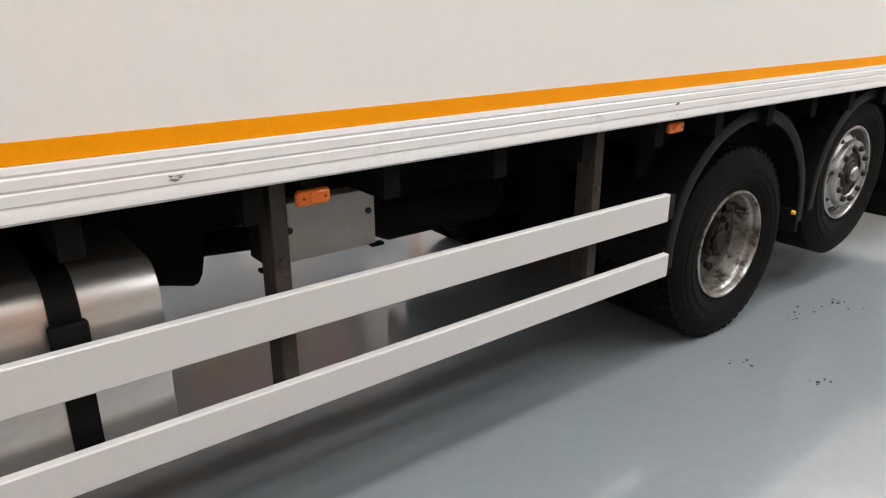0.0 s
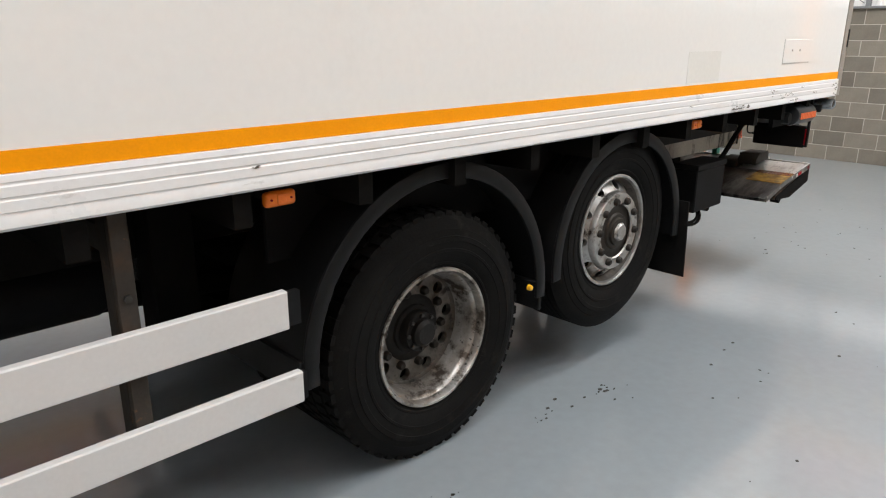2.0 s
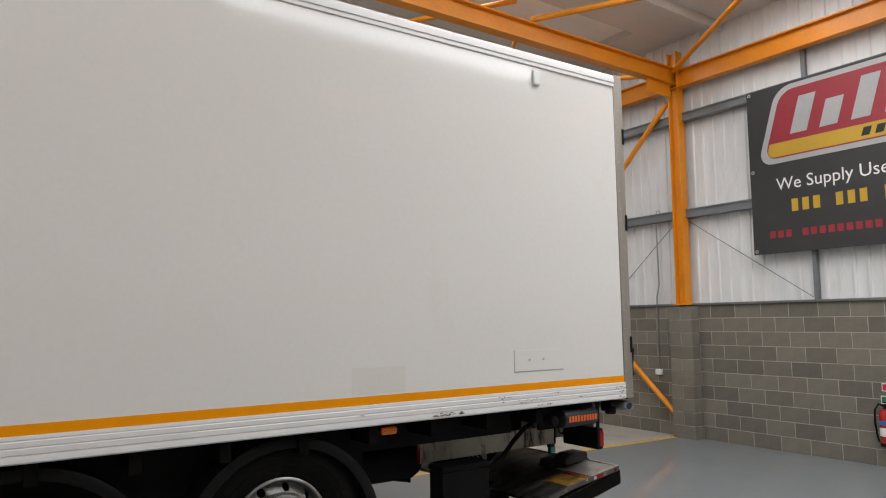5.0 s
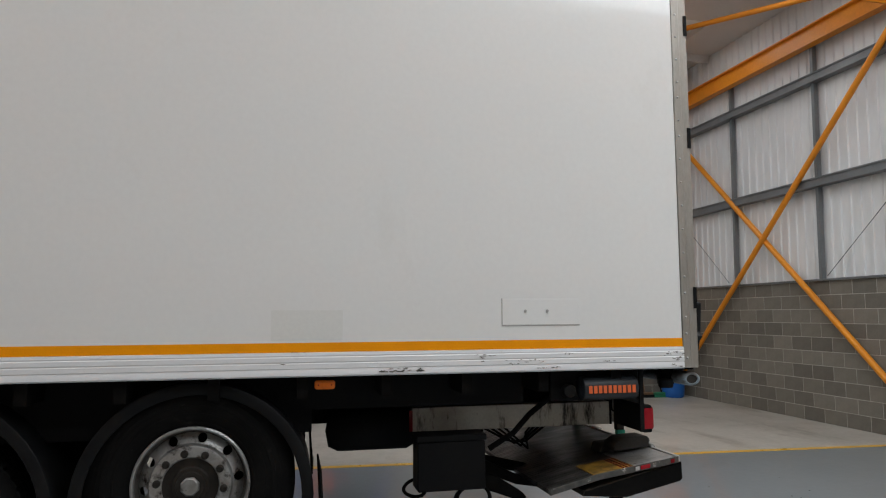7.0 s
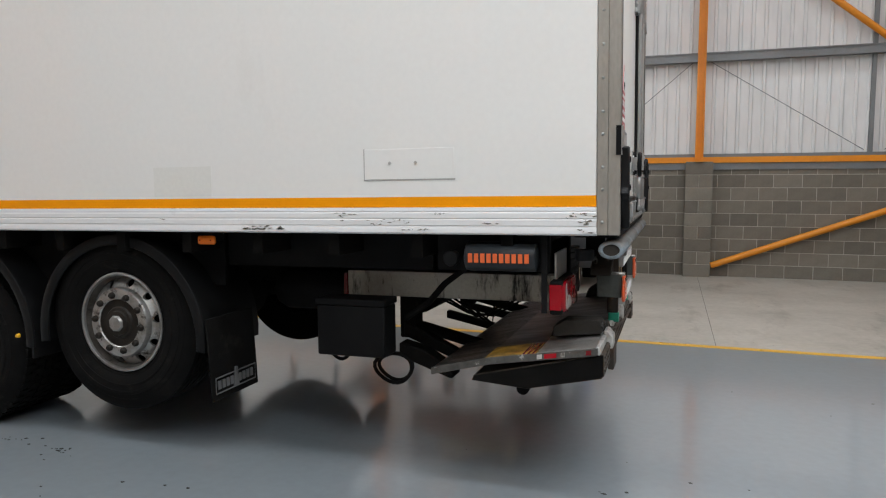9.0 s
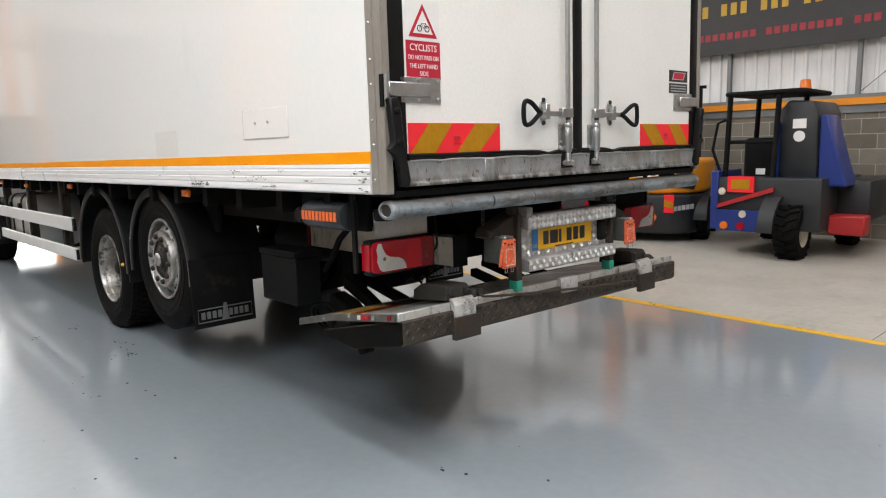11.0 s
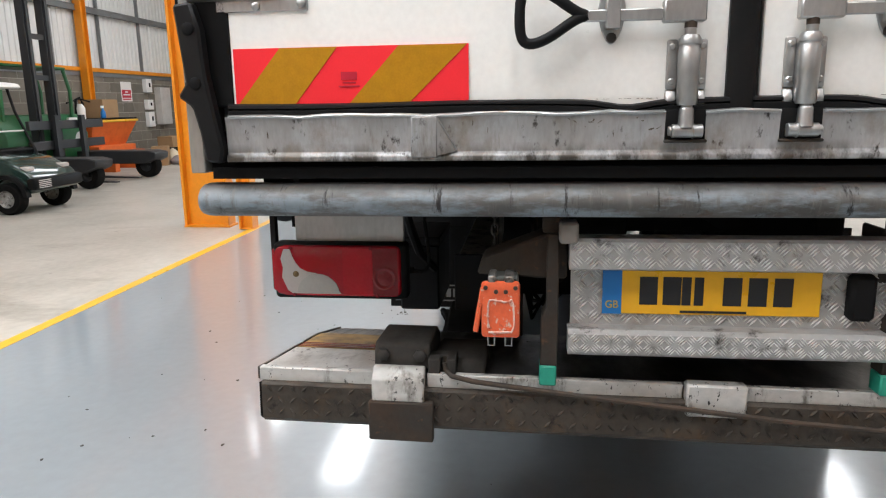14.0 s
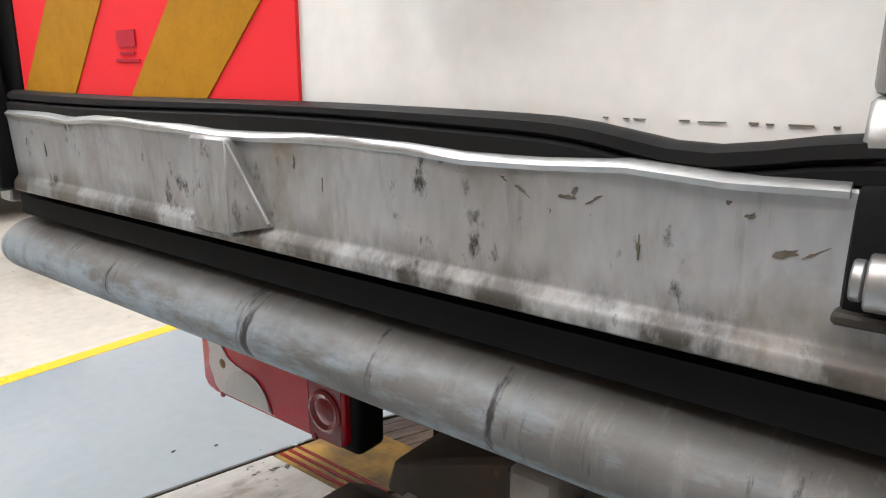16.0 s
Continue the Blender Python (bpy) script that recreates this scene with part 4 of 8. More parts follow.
part("body_floor", Geo().box(FRONT, -0.03, 0.02, W - 0.02, 1.37, 1.46), CHASSIS, lorry)
part("stripe", Geo().box(FRONT, -0.097, -0.003, 0.0, 1.490, 1.5405), TAPE, lorry, "orange reflective tape stripe")
part("patch", Geo().box(-2.53, -2.15, -0.0012, 0.0, 1.552, 1.715), PATCH, lorry, "faintly yellowed repair patch")
hatch = part("hatch", Geo().box(-1.238, -0.768, -0.0025, 0.0, 1.628, 1.777), PANEL, side, "small flush hatch in the body side", bevel=0.0015)
# grey strips draw the hatch's edge shadow below and at its left
part("hatch_gap", Geo().box(-1.243, -0.763, -0.0015, 0.0, 1.621, 1.629).box(-1.243, -1.237, -0.0015, 0.0, 1.625, 1.78), HATCHG, side)
for x in (-1.10, -0.965):
    part("hatch_screw", Geo().cyl((x, -0.007, 1.708), (x, -0.003, 1.708), 0.008, seg=10), HATCHG, side)
ridge = [(0.0, 1.489), (-0.012, 1.487), (-0.014, 1.472), (-0.0126, 1.4695), (-0.0126, 1.4655), (-0.015, 1.461), (-0.015, 1.438), (-0.0126, 1.436), (-0.0126, 1.432),
         (-0.015, 1.428), (-0.015, 1.403), (-0.0126, 1.401), (-0.0126, 1.397), (-0.014, 1.393), (-0.014, 1.366), (-0.004, 1.358), (0.03, 1.358), (0.03, 1.489)]
skirt = part("skirt_rail", Geo().prism(ridge, "x", FRONT, -0.095), RAILW, lorry, "ribbed white aluminium bottom rail, scuffed near the rear", angle=25)
part("skirt_rail", Geo().box(FRONT, -0.095, W, W + 0.012, 1.358, 1.49), RAILW, lorry, bevel=0.003)
rnd = random.Random(4)
for x0, x1, z, t in ((-1.93, -1.72, 1.379, 0.003), (-1.95, -1.70, 1.381, 0.003), (-1.73, -1.715, 1.385, 0.022), (-1.9, -1.78, 1.394, 0.003), (-1.38, -1.36, 1.43, 0.05), (-1.25, -1.21, 1.43, 0.02), (-1.2, -1.12, 1.405, 0.006), (-0.88, -0.82, 1.455, 0.008),
                     (-0.95, -0.9, 1.382, 0.008), (-0.24, -0.1, 1.45, 0.02), (-0.2, -0.11, 1.415, 0.02), (-0.17, -0.1, 1.38, 0.02), (-1.40, -1.28, 1.448, 0.03), (-1.15, -1.0, 1.42, 0.02), (-1.05, -0.98, 1.38, 0.005), (-2.5, -2.46, 1.43, 0.012), (-5.1, -5.06, 1.43, 0.014), (-7.2, -7.16, 1.42, 0.012), (-0.62, -0.55, 1.412, 0.004)):
    g = Geo()
    for i in range(max(4, int((x1 - x0) / 0.012))):
        a, zz = rnd.uniform(x0, x1), z + rnd.uniform(-0.5, 0.5) * t
        if 1.430 < zz < 1.439 or 1.395 < zz < 1.404 or 1.463 < zz < 1.472:
            continue
        w2, h2 = rnd.uniform(0.003, 0.016), rnd.uniform(0.0008, 0.0032)
        sk = rnd.uniform(-0.004, 0.004)
        g.prism([(a - w2, zz - h2 * 0.3), (a, zz - h2 + sk), (a + w2, zz + sk), (a + w2 * 0.3, zz + h2 + sk), (a - w2 * 0.6, zz + h2 * 0.5)], "y", -0.0165, -0.014)
    if not g.v:
        continue
    part("scuff", g, SCUFF, skirt)
top = [(0.0, 3.93), (-0.012, 3.932), (-0.012, 3.955), (-0.004, 3.958), (-0.004, 3.963), (-0.014, 3.966), (-0.014, 4.0), (-0.008, 4.022), (0.01, 4.036), (0.06, 4.036), (0.06, 3.93)]
part("top_rail", Geo().prism(top, "x", FRONT, -0.095), RAILW, lorry, angle=25)
part("top_rail", Geo().prism([(W - y, z) for y, z in top], "x", FRONT, -0.095), RAILW, lorry, angle=25)
part("vent_flap", Geo().box(-1.0, -0.93, -0.02, 0.0, 3.78, 3.9), RAILW, side, bevel=0.01)

# rear frame
for s in (0, 1):
    f = (lambda y: W - y) if s else (lambda y: y)
    def ybox(g, x0, x1, y0, y1, z0, z1):
        a, b = sorted((f(y0), f(y1)))
        return g.box(x0, x1, a, b, z0, z1)
    g = ybox(Geo(), -0.095, -0.045, -0.006, 0.05, 1.36, 4.036)
    ybox(g, -0.047, 0.008, -0.003, 0.035, 1.36, 4.03)
    post = part("rear_post", g, POSTM, lorry, "dull stainless rear corner post", bevel=0.003)
    if not s:
        rv = mesh("rivet", Geo().lathe([(0.0, -0.006), (0.004, -0.005), (0.007, -0.002), (0.0075, 0)], (0, 0, 0), "y", 10), STEEL)
        zr = 1.42
        while zr < 3.98:
            share("rivet", rv, post, Matrix.Translation((-0.07, -0.006, zr)))
            zr += 0.147 if int(zr * 10) % 3 else 0.10
        for z0 in (1.72, 2.72, 3.45):
            # raised black block in place of the cutout's shaded inside
            part("hinge_slot", Geo().box(-0.012, 0.010, -0.008, 0.0, z0, z0 + 0.13), BLACK, post)
            part("hinge_knuckle", Geo().cyl((0.006, 0.012, z0 + 0.0), (0.006, 0.012, z0 + 0.13), 0.013, seg=14), STEEL, post)
    g = ybox(Geo(), -0.03, 0.006, 0.035, 0.118, 1.52, 3.97)
    part("door_seal", g, SEAL, lorry, bevel=0.008, segs=2)
    # torn rubber buffer at the foot of the post
    poly = [(0.0, 1.755), (0.045, 1.76), (0.062, 1.70), (0.068, 1.60), (0.085, 1.50), (0.100, 1.42), (0.092, 1.385), (0.055, 1.39), (0.045, 1.46), (0.030, 1.52), (-0.004, 1.545), (0.018, 1.575), (0.010, 1.66)]
    g = Geo().prism([(f(y), z) for y, z in poly], "x", 0.006, 0.045)
    bf = part("rubber_buffer", g, SEAL, lorry, "torn black rubber corner buffer", bevel=0.006)
    for z in (1.70, 1.575):
        c = f(0.036 if z > 1.65 else 0.044)
        part("buffer_bolt", Geo().lathe([(0.016, 0.044), (0.014, 0.049), (0.009, 0.051), (0.0, 0.051)], (0, c, z), "x", 14), BLACK, bf)
part("rear_header", Geo().box(-0.06, 0.01, 0.0, W, 3.965, 4.036), STEEL, lorry, bevel=0.003)
sill = Geo().prism([(-0.04, 1.499), (0.024, 1.496), (0.022, 1.485), (0.018, 1.41), (0.026, 1.400), (0.026, 1.388), (-0.04, 1.388)], "y", 0.10, W - 0.04)
sill = part("rear_sill", sill, STEELR, lorry, "dented, dirt-streaked stainless rear sill", bevel=0.002)
for y in (0.556, mir(0.618)):
    part("sill_block", Geo().box(0.014, 0.034, y, y + 0.062, 1.396, 1.492), STEELR, sill, bevel=0.003)
    ramp = [(0.033, y + 0.062, 1.489), (0.035, y + 0.062, 1.401), (0.022, y + 0.108, 1.411), (0.012, y + 0.062, 1.489), (0.012, y + 0.062, 1.401), (0.012, y + 0.108, 1.411)]
    part("sill_gusset", Geo().add(ramp, [(0, 1, 2), (3, 5, 4), (0, 2, 5, 3), (1, 4, 5, 2), (0, 3, 4, 1)]), STEELR, sill, "folded triangular gusset")
    part("gusset_edge", Geo().tube([(0.034, y + 0.064, 1.487), (0.029, y + 0.085, 1.451), (0.0235, y + 0.106, 1.414)], 0.0020, 6), STEEL, sill)
rr = random.Random(21)
for y, z, w, h, tilt in ((0.918, 1.483, 0.010, 0.004, -0.5), (0.934, 1.475, 0.013, 0.004, -0.6), (0.957, 1.467, 0.004, 0.010, 0.2), (0.968, 1.474, 0.016, 0.003, 0.1), (0.975, 1.478, 0.005, 0.009, 0.0),
                         (0.989, 1.474, 0.010, 0.003, 0.7), (0.987, 1.467, 0.003, 0.007, 0.2), (1.045, 1.487, 0.010, 0.004, 0.0), (1.072, 1.484, 0.006, 0.006, 0.3), (1.084, 1.476, 0.009, 0.004, 0.4),
                         (1.104, 1.457, 0.014, 0.004, 0.35), (1.118, 1.459, 0.012, 0.003, 0.8), (0.745, 1.487, 0.012, 0.003, 0.0), (0.80, 1.486, 0.014, 0.002, 0.0), (0.70, 1.474, 0.003, 0.014, 0.1),
                         (0.735, 1.462, 0.002, 0.018, 0.1), (0.152, 1.468, 0.003, 0.020, 0.4), (0.205, 1.452, 0.003, 0.022, -0.2), (1.02, 1.448, 0.002, 0.016, 0.0), (1.62, 1.47, 0.010, 0.005, 0.3),
                         (1.82, 1.463, 0.005, 0.012, 0.1), (2.05, 1.478, 0.012, 0.004, -0.3), (2.32, 1.458, 0.004, 0.016, 0.1)):
    n, w, h = 11, w * 0.55, h * 0.6
    poly = [(w * rr.uniform(0.25, 1.25) * math.cos(2 * math.pi * k / n), h * rr.uniform(0.25, 1.25) * math.sin(2 * math.pi * k / n)) for k in range(n)]
    poly = [(y + a + tilt * b * 0.5, z + b + tilt * a * 0.8) for a, b in poly]
    part("sill_scuff", Geo().prism(poly, "x", 0.015, 0.0219 if z > 1.47 else 0.0209), SILLD, sill)
rr = random.Random(5)
for y0, y1 in ((0.11, 1.131), (1.219, 1.374), (1.469, W - 0.06)):
    n = max(4, int((y1 - y0) / 0.06))
    vs = []
    for i in range(n + 1):
        y, dz, dx = y0 + (y1 - y0) * i / n, rr.uniform(-0.0025, 0.0025), rr.uniform(-0.0015, 0.003)
        vs += [(0.018, y, 1.4905 + dz), (0.0250 + dx, y, 1.4912 + dz), (0.0265 + dx, y, 1.495 + dz), (0.0235, y, 1.4995 + dz), (0.012, y, 1.5005 + dz)]
    g = Geo().add(vs, [(i * 5 + k, i * 5 + (k + 1) % 5, i * 5 + 5 + (k + 1) % 5, i * 5 + 5 + k) for i in range(n) for k in range(5)] + [tuple(range(5)), tuple(range(n * 5 + 4, n * 5 - 1, -1))])
    part("sill_lip", g, STEEL, sill, "bent bright sill lip", angle=50)
# solid black filler stands for the shade between sill and bumper
part("sill_gap", Geo().box(-0.2, 0.0, 0.05, W - 0.05, 1.345, 1.372), BLACK, lorry)

# bottom seal: a wavy rubber lip along the doors
for y0, y1, seed in ((0.11, 1.27, 3), (1.32, W - 0.11, 8)):
    rr = random.Random(seed)
    n, g, vs = 44, Geo(), []
    ph = [rr.uniform(0, 6) for _ in range(3)]
    for i in range(n + 1):
        y = y0 + (y1 - y0) * i / n
        zt = 1.526 + 0.0012 * math.sin(y * 9 + ph[0]) - 0.0125 * math.exp(-((y - (1.05 if y0 < 1 else 1.62)) / 0.06) ** 2)
        d = 0.021 + 0.004 * math.sin(y * 4 + ph[2])
        zm = zt - 0.013 + 0.0015 * math.sin(y * 7 + ph[1])
        vs += [(0.0, y, zt), (d * 0.55, y, zt), (d * 0.9, y, zt - 0.004), (d * 0.95, y, zm + 0.003), (d * 0.72, y, zm), (d * 1.05, y, zm - 0.003), (d * 1.0, y, 1.498), (0.004, y, 1.497)]
    g.add(vs, [(i * 8 + k, i * 8 + (k + 1) % 8, i * 8 + 8 + (k + 1) % 8, i * 8 + 8 + k) for i in range(n) for k in range(8)] + [tuple(range(8)), tuple(range(n * 8 + 7, n * 8 - 1, -1))])
    part("door_bottom_seal", g, SEAL, lorry, "wavy black rubber lip under the door", angle=40)

# doors with their fittings
for s in (0, 1):
    f = (lambda y: W - y) if s else (lambda y: y)
    def yb(g, x0, x1, y0, y1, z0, z1):
        a, b = sorted((f(y0), f(y1)))
        return g.box(x0, x1, a, b, z0, z1)
    door = part("rear_door", yb(Geo(), -0.07, 0.0, 0.116, 1.265, 1.505, 3.96), DOORW, lorry, "off-white insulated rear door", bevel=0.003)
    rr = random.Random(31 + s)
    for k in range(14):
        y = 0.985 + 0.0098 * k + rr.uniform(-0.003, 0.003)
        part("door_scuff", yb(Geo(), -0.001, 0.0012, y, y + rr.uniform(0.003, 0.009), 1.5245, 1.5245 + rr.uniform(0.0005, 0.0013)), SCUFF, door) if k not in (3, 4, 8) else None
    for z0 in (1.738, 2.74, 3.47):
        part("hinge", yb(Geo(), 0.0, 0.006, 0.09, 0.315, z0, z0 + 0.108), STEEL, door, "stainless strap hinge", bevel=0.002)
        part("hinge_rib", yb(Geo(), 0.005, 0.018, 0.02, 0.255, z0 + 0.025, z0 + 0.085), STEEL, door, bevel=0.006)
        for yy, zz in ((0.30, 0.092), (0.30, 0.016), (0.19, 0.096), (0.19, 0.012)):
            part("hinge_bolt", Geo().lathe([(0.011, 0.004), (0.0105, 0.011), (0.006, 0.014), (0, 0.014)], (0, f(yy), z0 + zz), "x", 10), STEEL, door)
    yb1 = 1.175
    part("lock_bar", Geo().cyl((0.035, f(yb1), 1.46), (0.035, f(yb1), 3.95), 0.0125, seg=16), STEEL, door, "vertical stainless lock bar")
    for z0 in (1.508, 2.6, 3.7):
        g = Geo()
        for d0, d1 in ((-0.043, -0.019), (0.021, 0.044)):
            yb(g, 0.0, 0.012, yb1 + d0, yb1 + d1, z0 + 0.034, z0 + 0.143)
        guide = part("bar_guide", g, STEEL, door, "stainless lock bar guide with bolted flanges", bevel=0.005, segs=2)
        yc = f(yb1 + 0.001)
        part("guide_channel", Geo().lathe([(0, 0), (0.020, 0), (0.022, 0.004), (0.022, 0.052), (0.0235, 0.056), (0.0235, 0.118), (0.021, 0.122), (0.021, 0.128), (0.0235, 0.131), (0.0235, 0.141), (0.019, 0.149), (0, 0.150)], (0.032, yc, z0), "z", 18), STEEL, guide)
        yb(g := Geo(), 0.002, 0.034, yb1 - 0.020, yb1 + 0.022, z0 + 0.004, z0 + 0.140)
        part("guide_base", g, STEEL, guide, bevel=0.003)
        for d0, d1 in ((-0.043, -0.021), (0.023, 0.043)):
            a0, b0 = sorted((f(yb1 + d0), f(yb1 + d1)))
            part("guide_flare", Geo().prism([(0.0, z0 + 0.034), (0.012, z0 + 0.034), (0.022, z0 + 0.012), (0.018, z0), (0.0, z0)], "y", a0, b0), STEEL, guide, bevel=0.003)
            for dz in (0.052, 0.128):
                part("guide_bolt", Geo().lathe([(0.008, 0.010), (0.008, 0.016), (0.005, 0.019), (0, 0.019)], (0, (a0 + b0) / 2, z0 + dz), "x", 10), STEEL, guide)
    part("bar_stain", Geo().lathe([(0.0132, 0), (0.0132, 0.03)], (0.035, f(yb1), 1.672), "z", 14), RODM, door)
    g = Geo().cyl((0.034, f(yb1 - 0.030), 1.452), (0.034, f(yb1 + 0.036), 1.452), 0.0150, seg=16)
    g.cyl((0.034, f(yb1 - 0.037), 1.452), (0.034, f(yb1 - 0.031), 1.452), 0.011, seg=14)
    g.cyl((0.034, f(yb1 + 0.014), 1.452), (0.034, f(yb1 + 0.017), 1.452), 0.0178, seg=16)
    g.lathe([(0.019, 0), (0.0165, 0.012), (0.0155, 0.04), (0.0125, 0.044)], (0.035, f(yb1), 1.46), "z", 14)
    part("lock_keeper", g, STEEL, door, "worn lock cam in its sill notch", bevel=0.001)
    # black block on the sill paints the notch's shaded depth
    part("keeper_recess", yb(Geo(), 0.012, 0.0265, yb1 - 0.042, yb1 + 0.046, 1.428, 1.5), BLACK, door, bevel=0.006, segs=2)
    part("notch_lip", yb(Geo(), 0.018, 0.034, yb1 - 0.044, yb1 + 0.048, 1.426, 1.433), RUST, door, bevel=0.002)
    # operating handle
    g = yb(Geo(), 0.028, 0.036, 0.93, 1.19, 1.690, 1.716)
    part("handle_arm", g, STEEL, door, bevel=0.003)
    g = yb(Geo(), 0.02, 0.05, yb1 - 0.06, yb1 + 0.03, 1.684, 1.732)
    part("handle_clamp", g, STEEL, door, bevel=0.004)
    loop = [(0.04, 0.955, 1.703), (0.045, 0.93, 1.710), (0.052, 0.87, 1.752), (0.053, 0.83, 1.762), (0.053, 0.81, 1.75), (0.053, 0.806, 1.70), (0.053, 0.81, 1.655), (0.053, 0.83, 1.642), (0.052, 0.87, 1.655), (0.045, 0.93, 1.697)]
    for _ in range(2):
        loop = [tuple(p * (0.75 - 0.5 * k) + q * (0.25 + 0.5 * k) for p, q in zip(u, v)) for u, v in zip(loop, loop[1:] + loop[:1]) for k in (0, 1)]
    part("handle_loop", Geo().tube([(x, f(y), z) for x, y, z in loop], 0.0118, 10, True), PLASTIC, door, "black triangular grip")
    g = Geo().prism([(f(1.01 + 0.031 * math.cos(radians(12 * k)) * (1 - 0.25 * abs(math.sin(radians(12 * k))))), 1.715 + 0.071 * math.sin(radians(12 * k))) for k in range(30)], "x", 0.0, 0.007)
    yb(g, 0.006, 0.04, 0.995, 1.026, 1.675, 1.75)
    part("handle_catch", g, STEEL, door, "stainless handle catch", bevel=0.003)
    for z in (1.772, 1.658):
        part("catch_bolt", Geo().lathe([(0.012, 0.006), (0.011, 0.013), (0, 0.014)], (0, f(1.01), z), "x", 10), NUTM, door)
    # reflective marker plate
    ch = part("marker_plate", yb(Geo(), 0.0, 0.004, 0.125, 0.690, 1.523, 1.655), CHRED, door, "red and amber striped reflective plate")
    for a, b, c, d in ((0.01, 0.262, 0.452, 0.205), (0.497, 0.752, 0.995, 0.712)):
        poly = [(f(0.125 + 0.565 * u), z) for u, z in ((a, 1.5235), (b, 1.5235), (c, 1.6545), (d, 1.6545))]
        part("amber_band", Geo().prism(poly, "x", 0.0035, 0.0055), CHAMB, ch)
    for i, (dz, w, hh) in enumerate(((0.0, 0.038, 0.018), (-0.016, 0.03, 0.003), (-0.024, 0.05, 0.003))):
        part("maker_mark", yb(Geo(), 0.0035, 0.0058, 0.407 - w / 2, 0.407 + w / 2, 1.588 + dz - hh / 2, 1.588 + dz + hh / 2), SIGNR, ch)
    if not s:
        sg = part("cyclist_sign", yb(Geo(), 0.0, 0.003, 0.130, 0.320, 1.84, 1.996), SIGNR, door, "red warning sign for cyclists, white capitals")
        part("sign_head", yb(Geo(), 0.0, 0.003, 0.130, 0.320, 1.998, 2.165), SIGNW, door, "white sign head with a red triangle")
        part("triangle", Geo().prism([(0.145, 2.012), (0.305, 2.012), (0.225, 2.150)], "x", 0.0025, 0.0042), SIGNR, sg)
        part("triangle_field", Geo().prism([(0.170, 2.027), (0.280, 2.027), (0.225, 2.122)], "x", 0.004, 0.0052), SIGNW, sg)
        g = Geo()
        for cy in (0.205, 0.247):
            g.lathe([(0.010, 0), (0.014, 0), (0.014, 0.001), (0.010, 0.001), (0.010, 0)], (0.0053, cy, 2.048), "x", 20)
        g.tube([(0.0058, 0.205, 2.048), (0.0058, 0.216, 2.068), (0.0058, 0.24, 2.07), (0.0058, 0.247, 2.048)], 0.0014, 6).tube([(0.0058, 0.216, 2.068), (0.0058, 0.226, 2.048), (0.0058, 0.24, 2.07)], 0.0014, 6)
        part("cycle_symbol", g, INK, sg)
        for k, (txt, size, wid) in enumerate((("CYCLISTS", 0.04, 0.15), ("DO NOT PASS ON", 0.027, 0.168), ("THE LEFT HAND", 0.027, 0.158), ("SIDE", 0.027, 0.048))):
            lettering("words", txt, size, rearface(0.0034, 0.225, 1.968 - (0, 0.041, 0.076, 0.107)[k]), SIGNW, sg, wid)
    else:
        st = part("dealer_sticker", yb(Geo(), 0.0, 0.002, 0.150, 0.368, 1.915, 1.985), INK, door, "black sticker with a red badge")
        part("badge", Geo().prism([(2.262, 1.927), (2.40, 1.927), (2.43, 1.975), (2.285, 1.975)], "x", 0.002, 0.003), BANS, st)
        part("badge_field", Geo().prism([(2.275, 1.932), (2.392, 1.932), (2.415, 1.970), (2.292, 1.970)], "x", 0.0025, 0.0038), SIGNR, st)
        st = part("notice_sticker", yb(Geo(), 0.0, 0.002, 0.150, 0.368, 1.845, 1.905), INK, door, "black sticker with grey lines")
        for k in range(3):
            part("writing_bar", yb(Geo(), 0.0015, 0.003, 0.165, 0.352, 1.855 + 0.016 * k, 1.862 + 0.016 * k), BANS, st)
part("centre_seal", Geo().prism([(-0.05, 1.266), (0.012, 1.262), (0.020, 1.275), (0.020, 1.312), (0.012, 1.326), (-0.05, 1.334)], "z", 1.50, 3.96), SEAL, lorry, "black rubber seal between the doors")

# bumper tube under the doors
ends = [(0.026, 0.022), (0.027, 0.012), (0.033, 0.012), (0.0385, 0.016), (0.0415, 0.025), (0.0425, 0.038)]
prof = ends + [(0.0425, 0.2 + 0.2 * k) for k in range(12)] + [(r, W - y) for r, y in reversed(ends)]
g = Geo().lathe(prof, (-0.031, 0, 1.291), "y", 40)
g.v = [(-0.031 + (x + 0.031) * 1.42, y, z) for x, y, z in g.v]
bump = part("bumper_tube", g, GALV, lorry, "scraped galvanised rear bumper tube, bluish and paler low down", angle=50)
# rusty discs close the tube; their dark colour stands for a shaded hollow
for y in (0.0205, W - 0.0265):
    g = Geo().lathe([(0, y), (0.0262, y), (0.0262, y + 0.006), (0, y + 0.006)], (-0.031, 0, 1.291), "y", 28)
    g.v = [(-0.031 + (xx + 0.031) * 1.42, yy, zz) for xx, yy, zz in g.v]
    part("tube_end", g, RUST, bump, "rusty disc in the tube end, dark for the hollow's shade")
for y in (0.15, 1.27, W - 0.2):
    part("bumper_bracket", Geo().box(-0.16, -0.075, y, y + 0.05, 1.25, 1.36), CHASSIS, bump)
part("side_buffer", Geo().lathe([(0, 0), (0.04, 0), (0.045, 0.01), (0.045, 0.05), (0.0, 0.055)], (-0.16, 0.10, 1.235), "z", 20), BLACK, lorry)

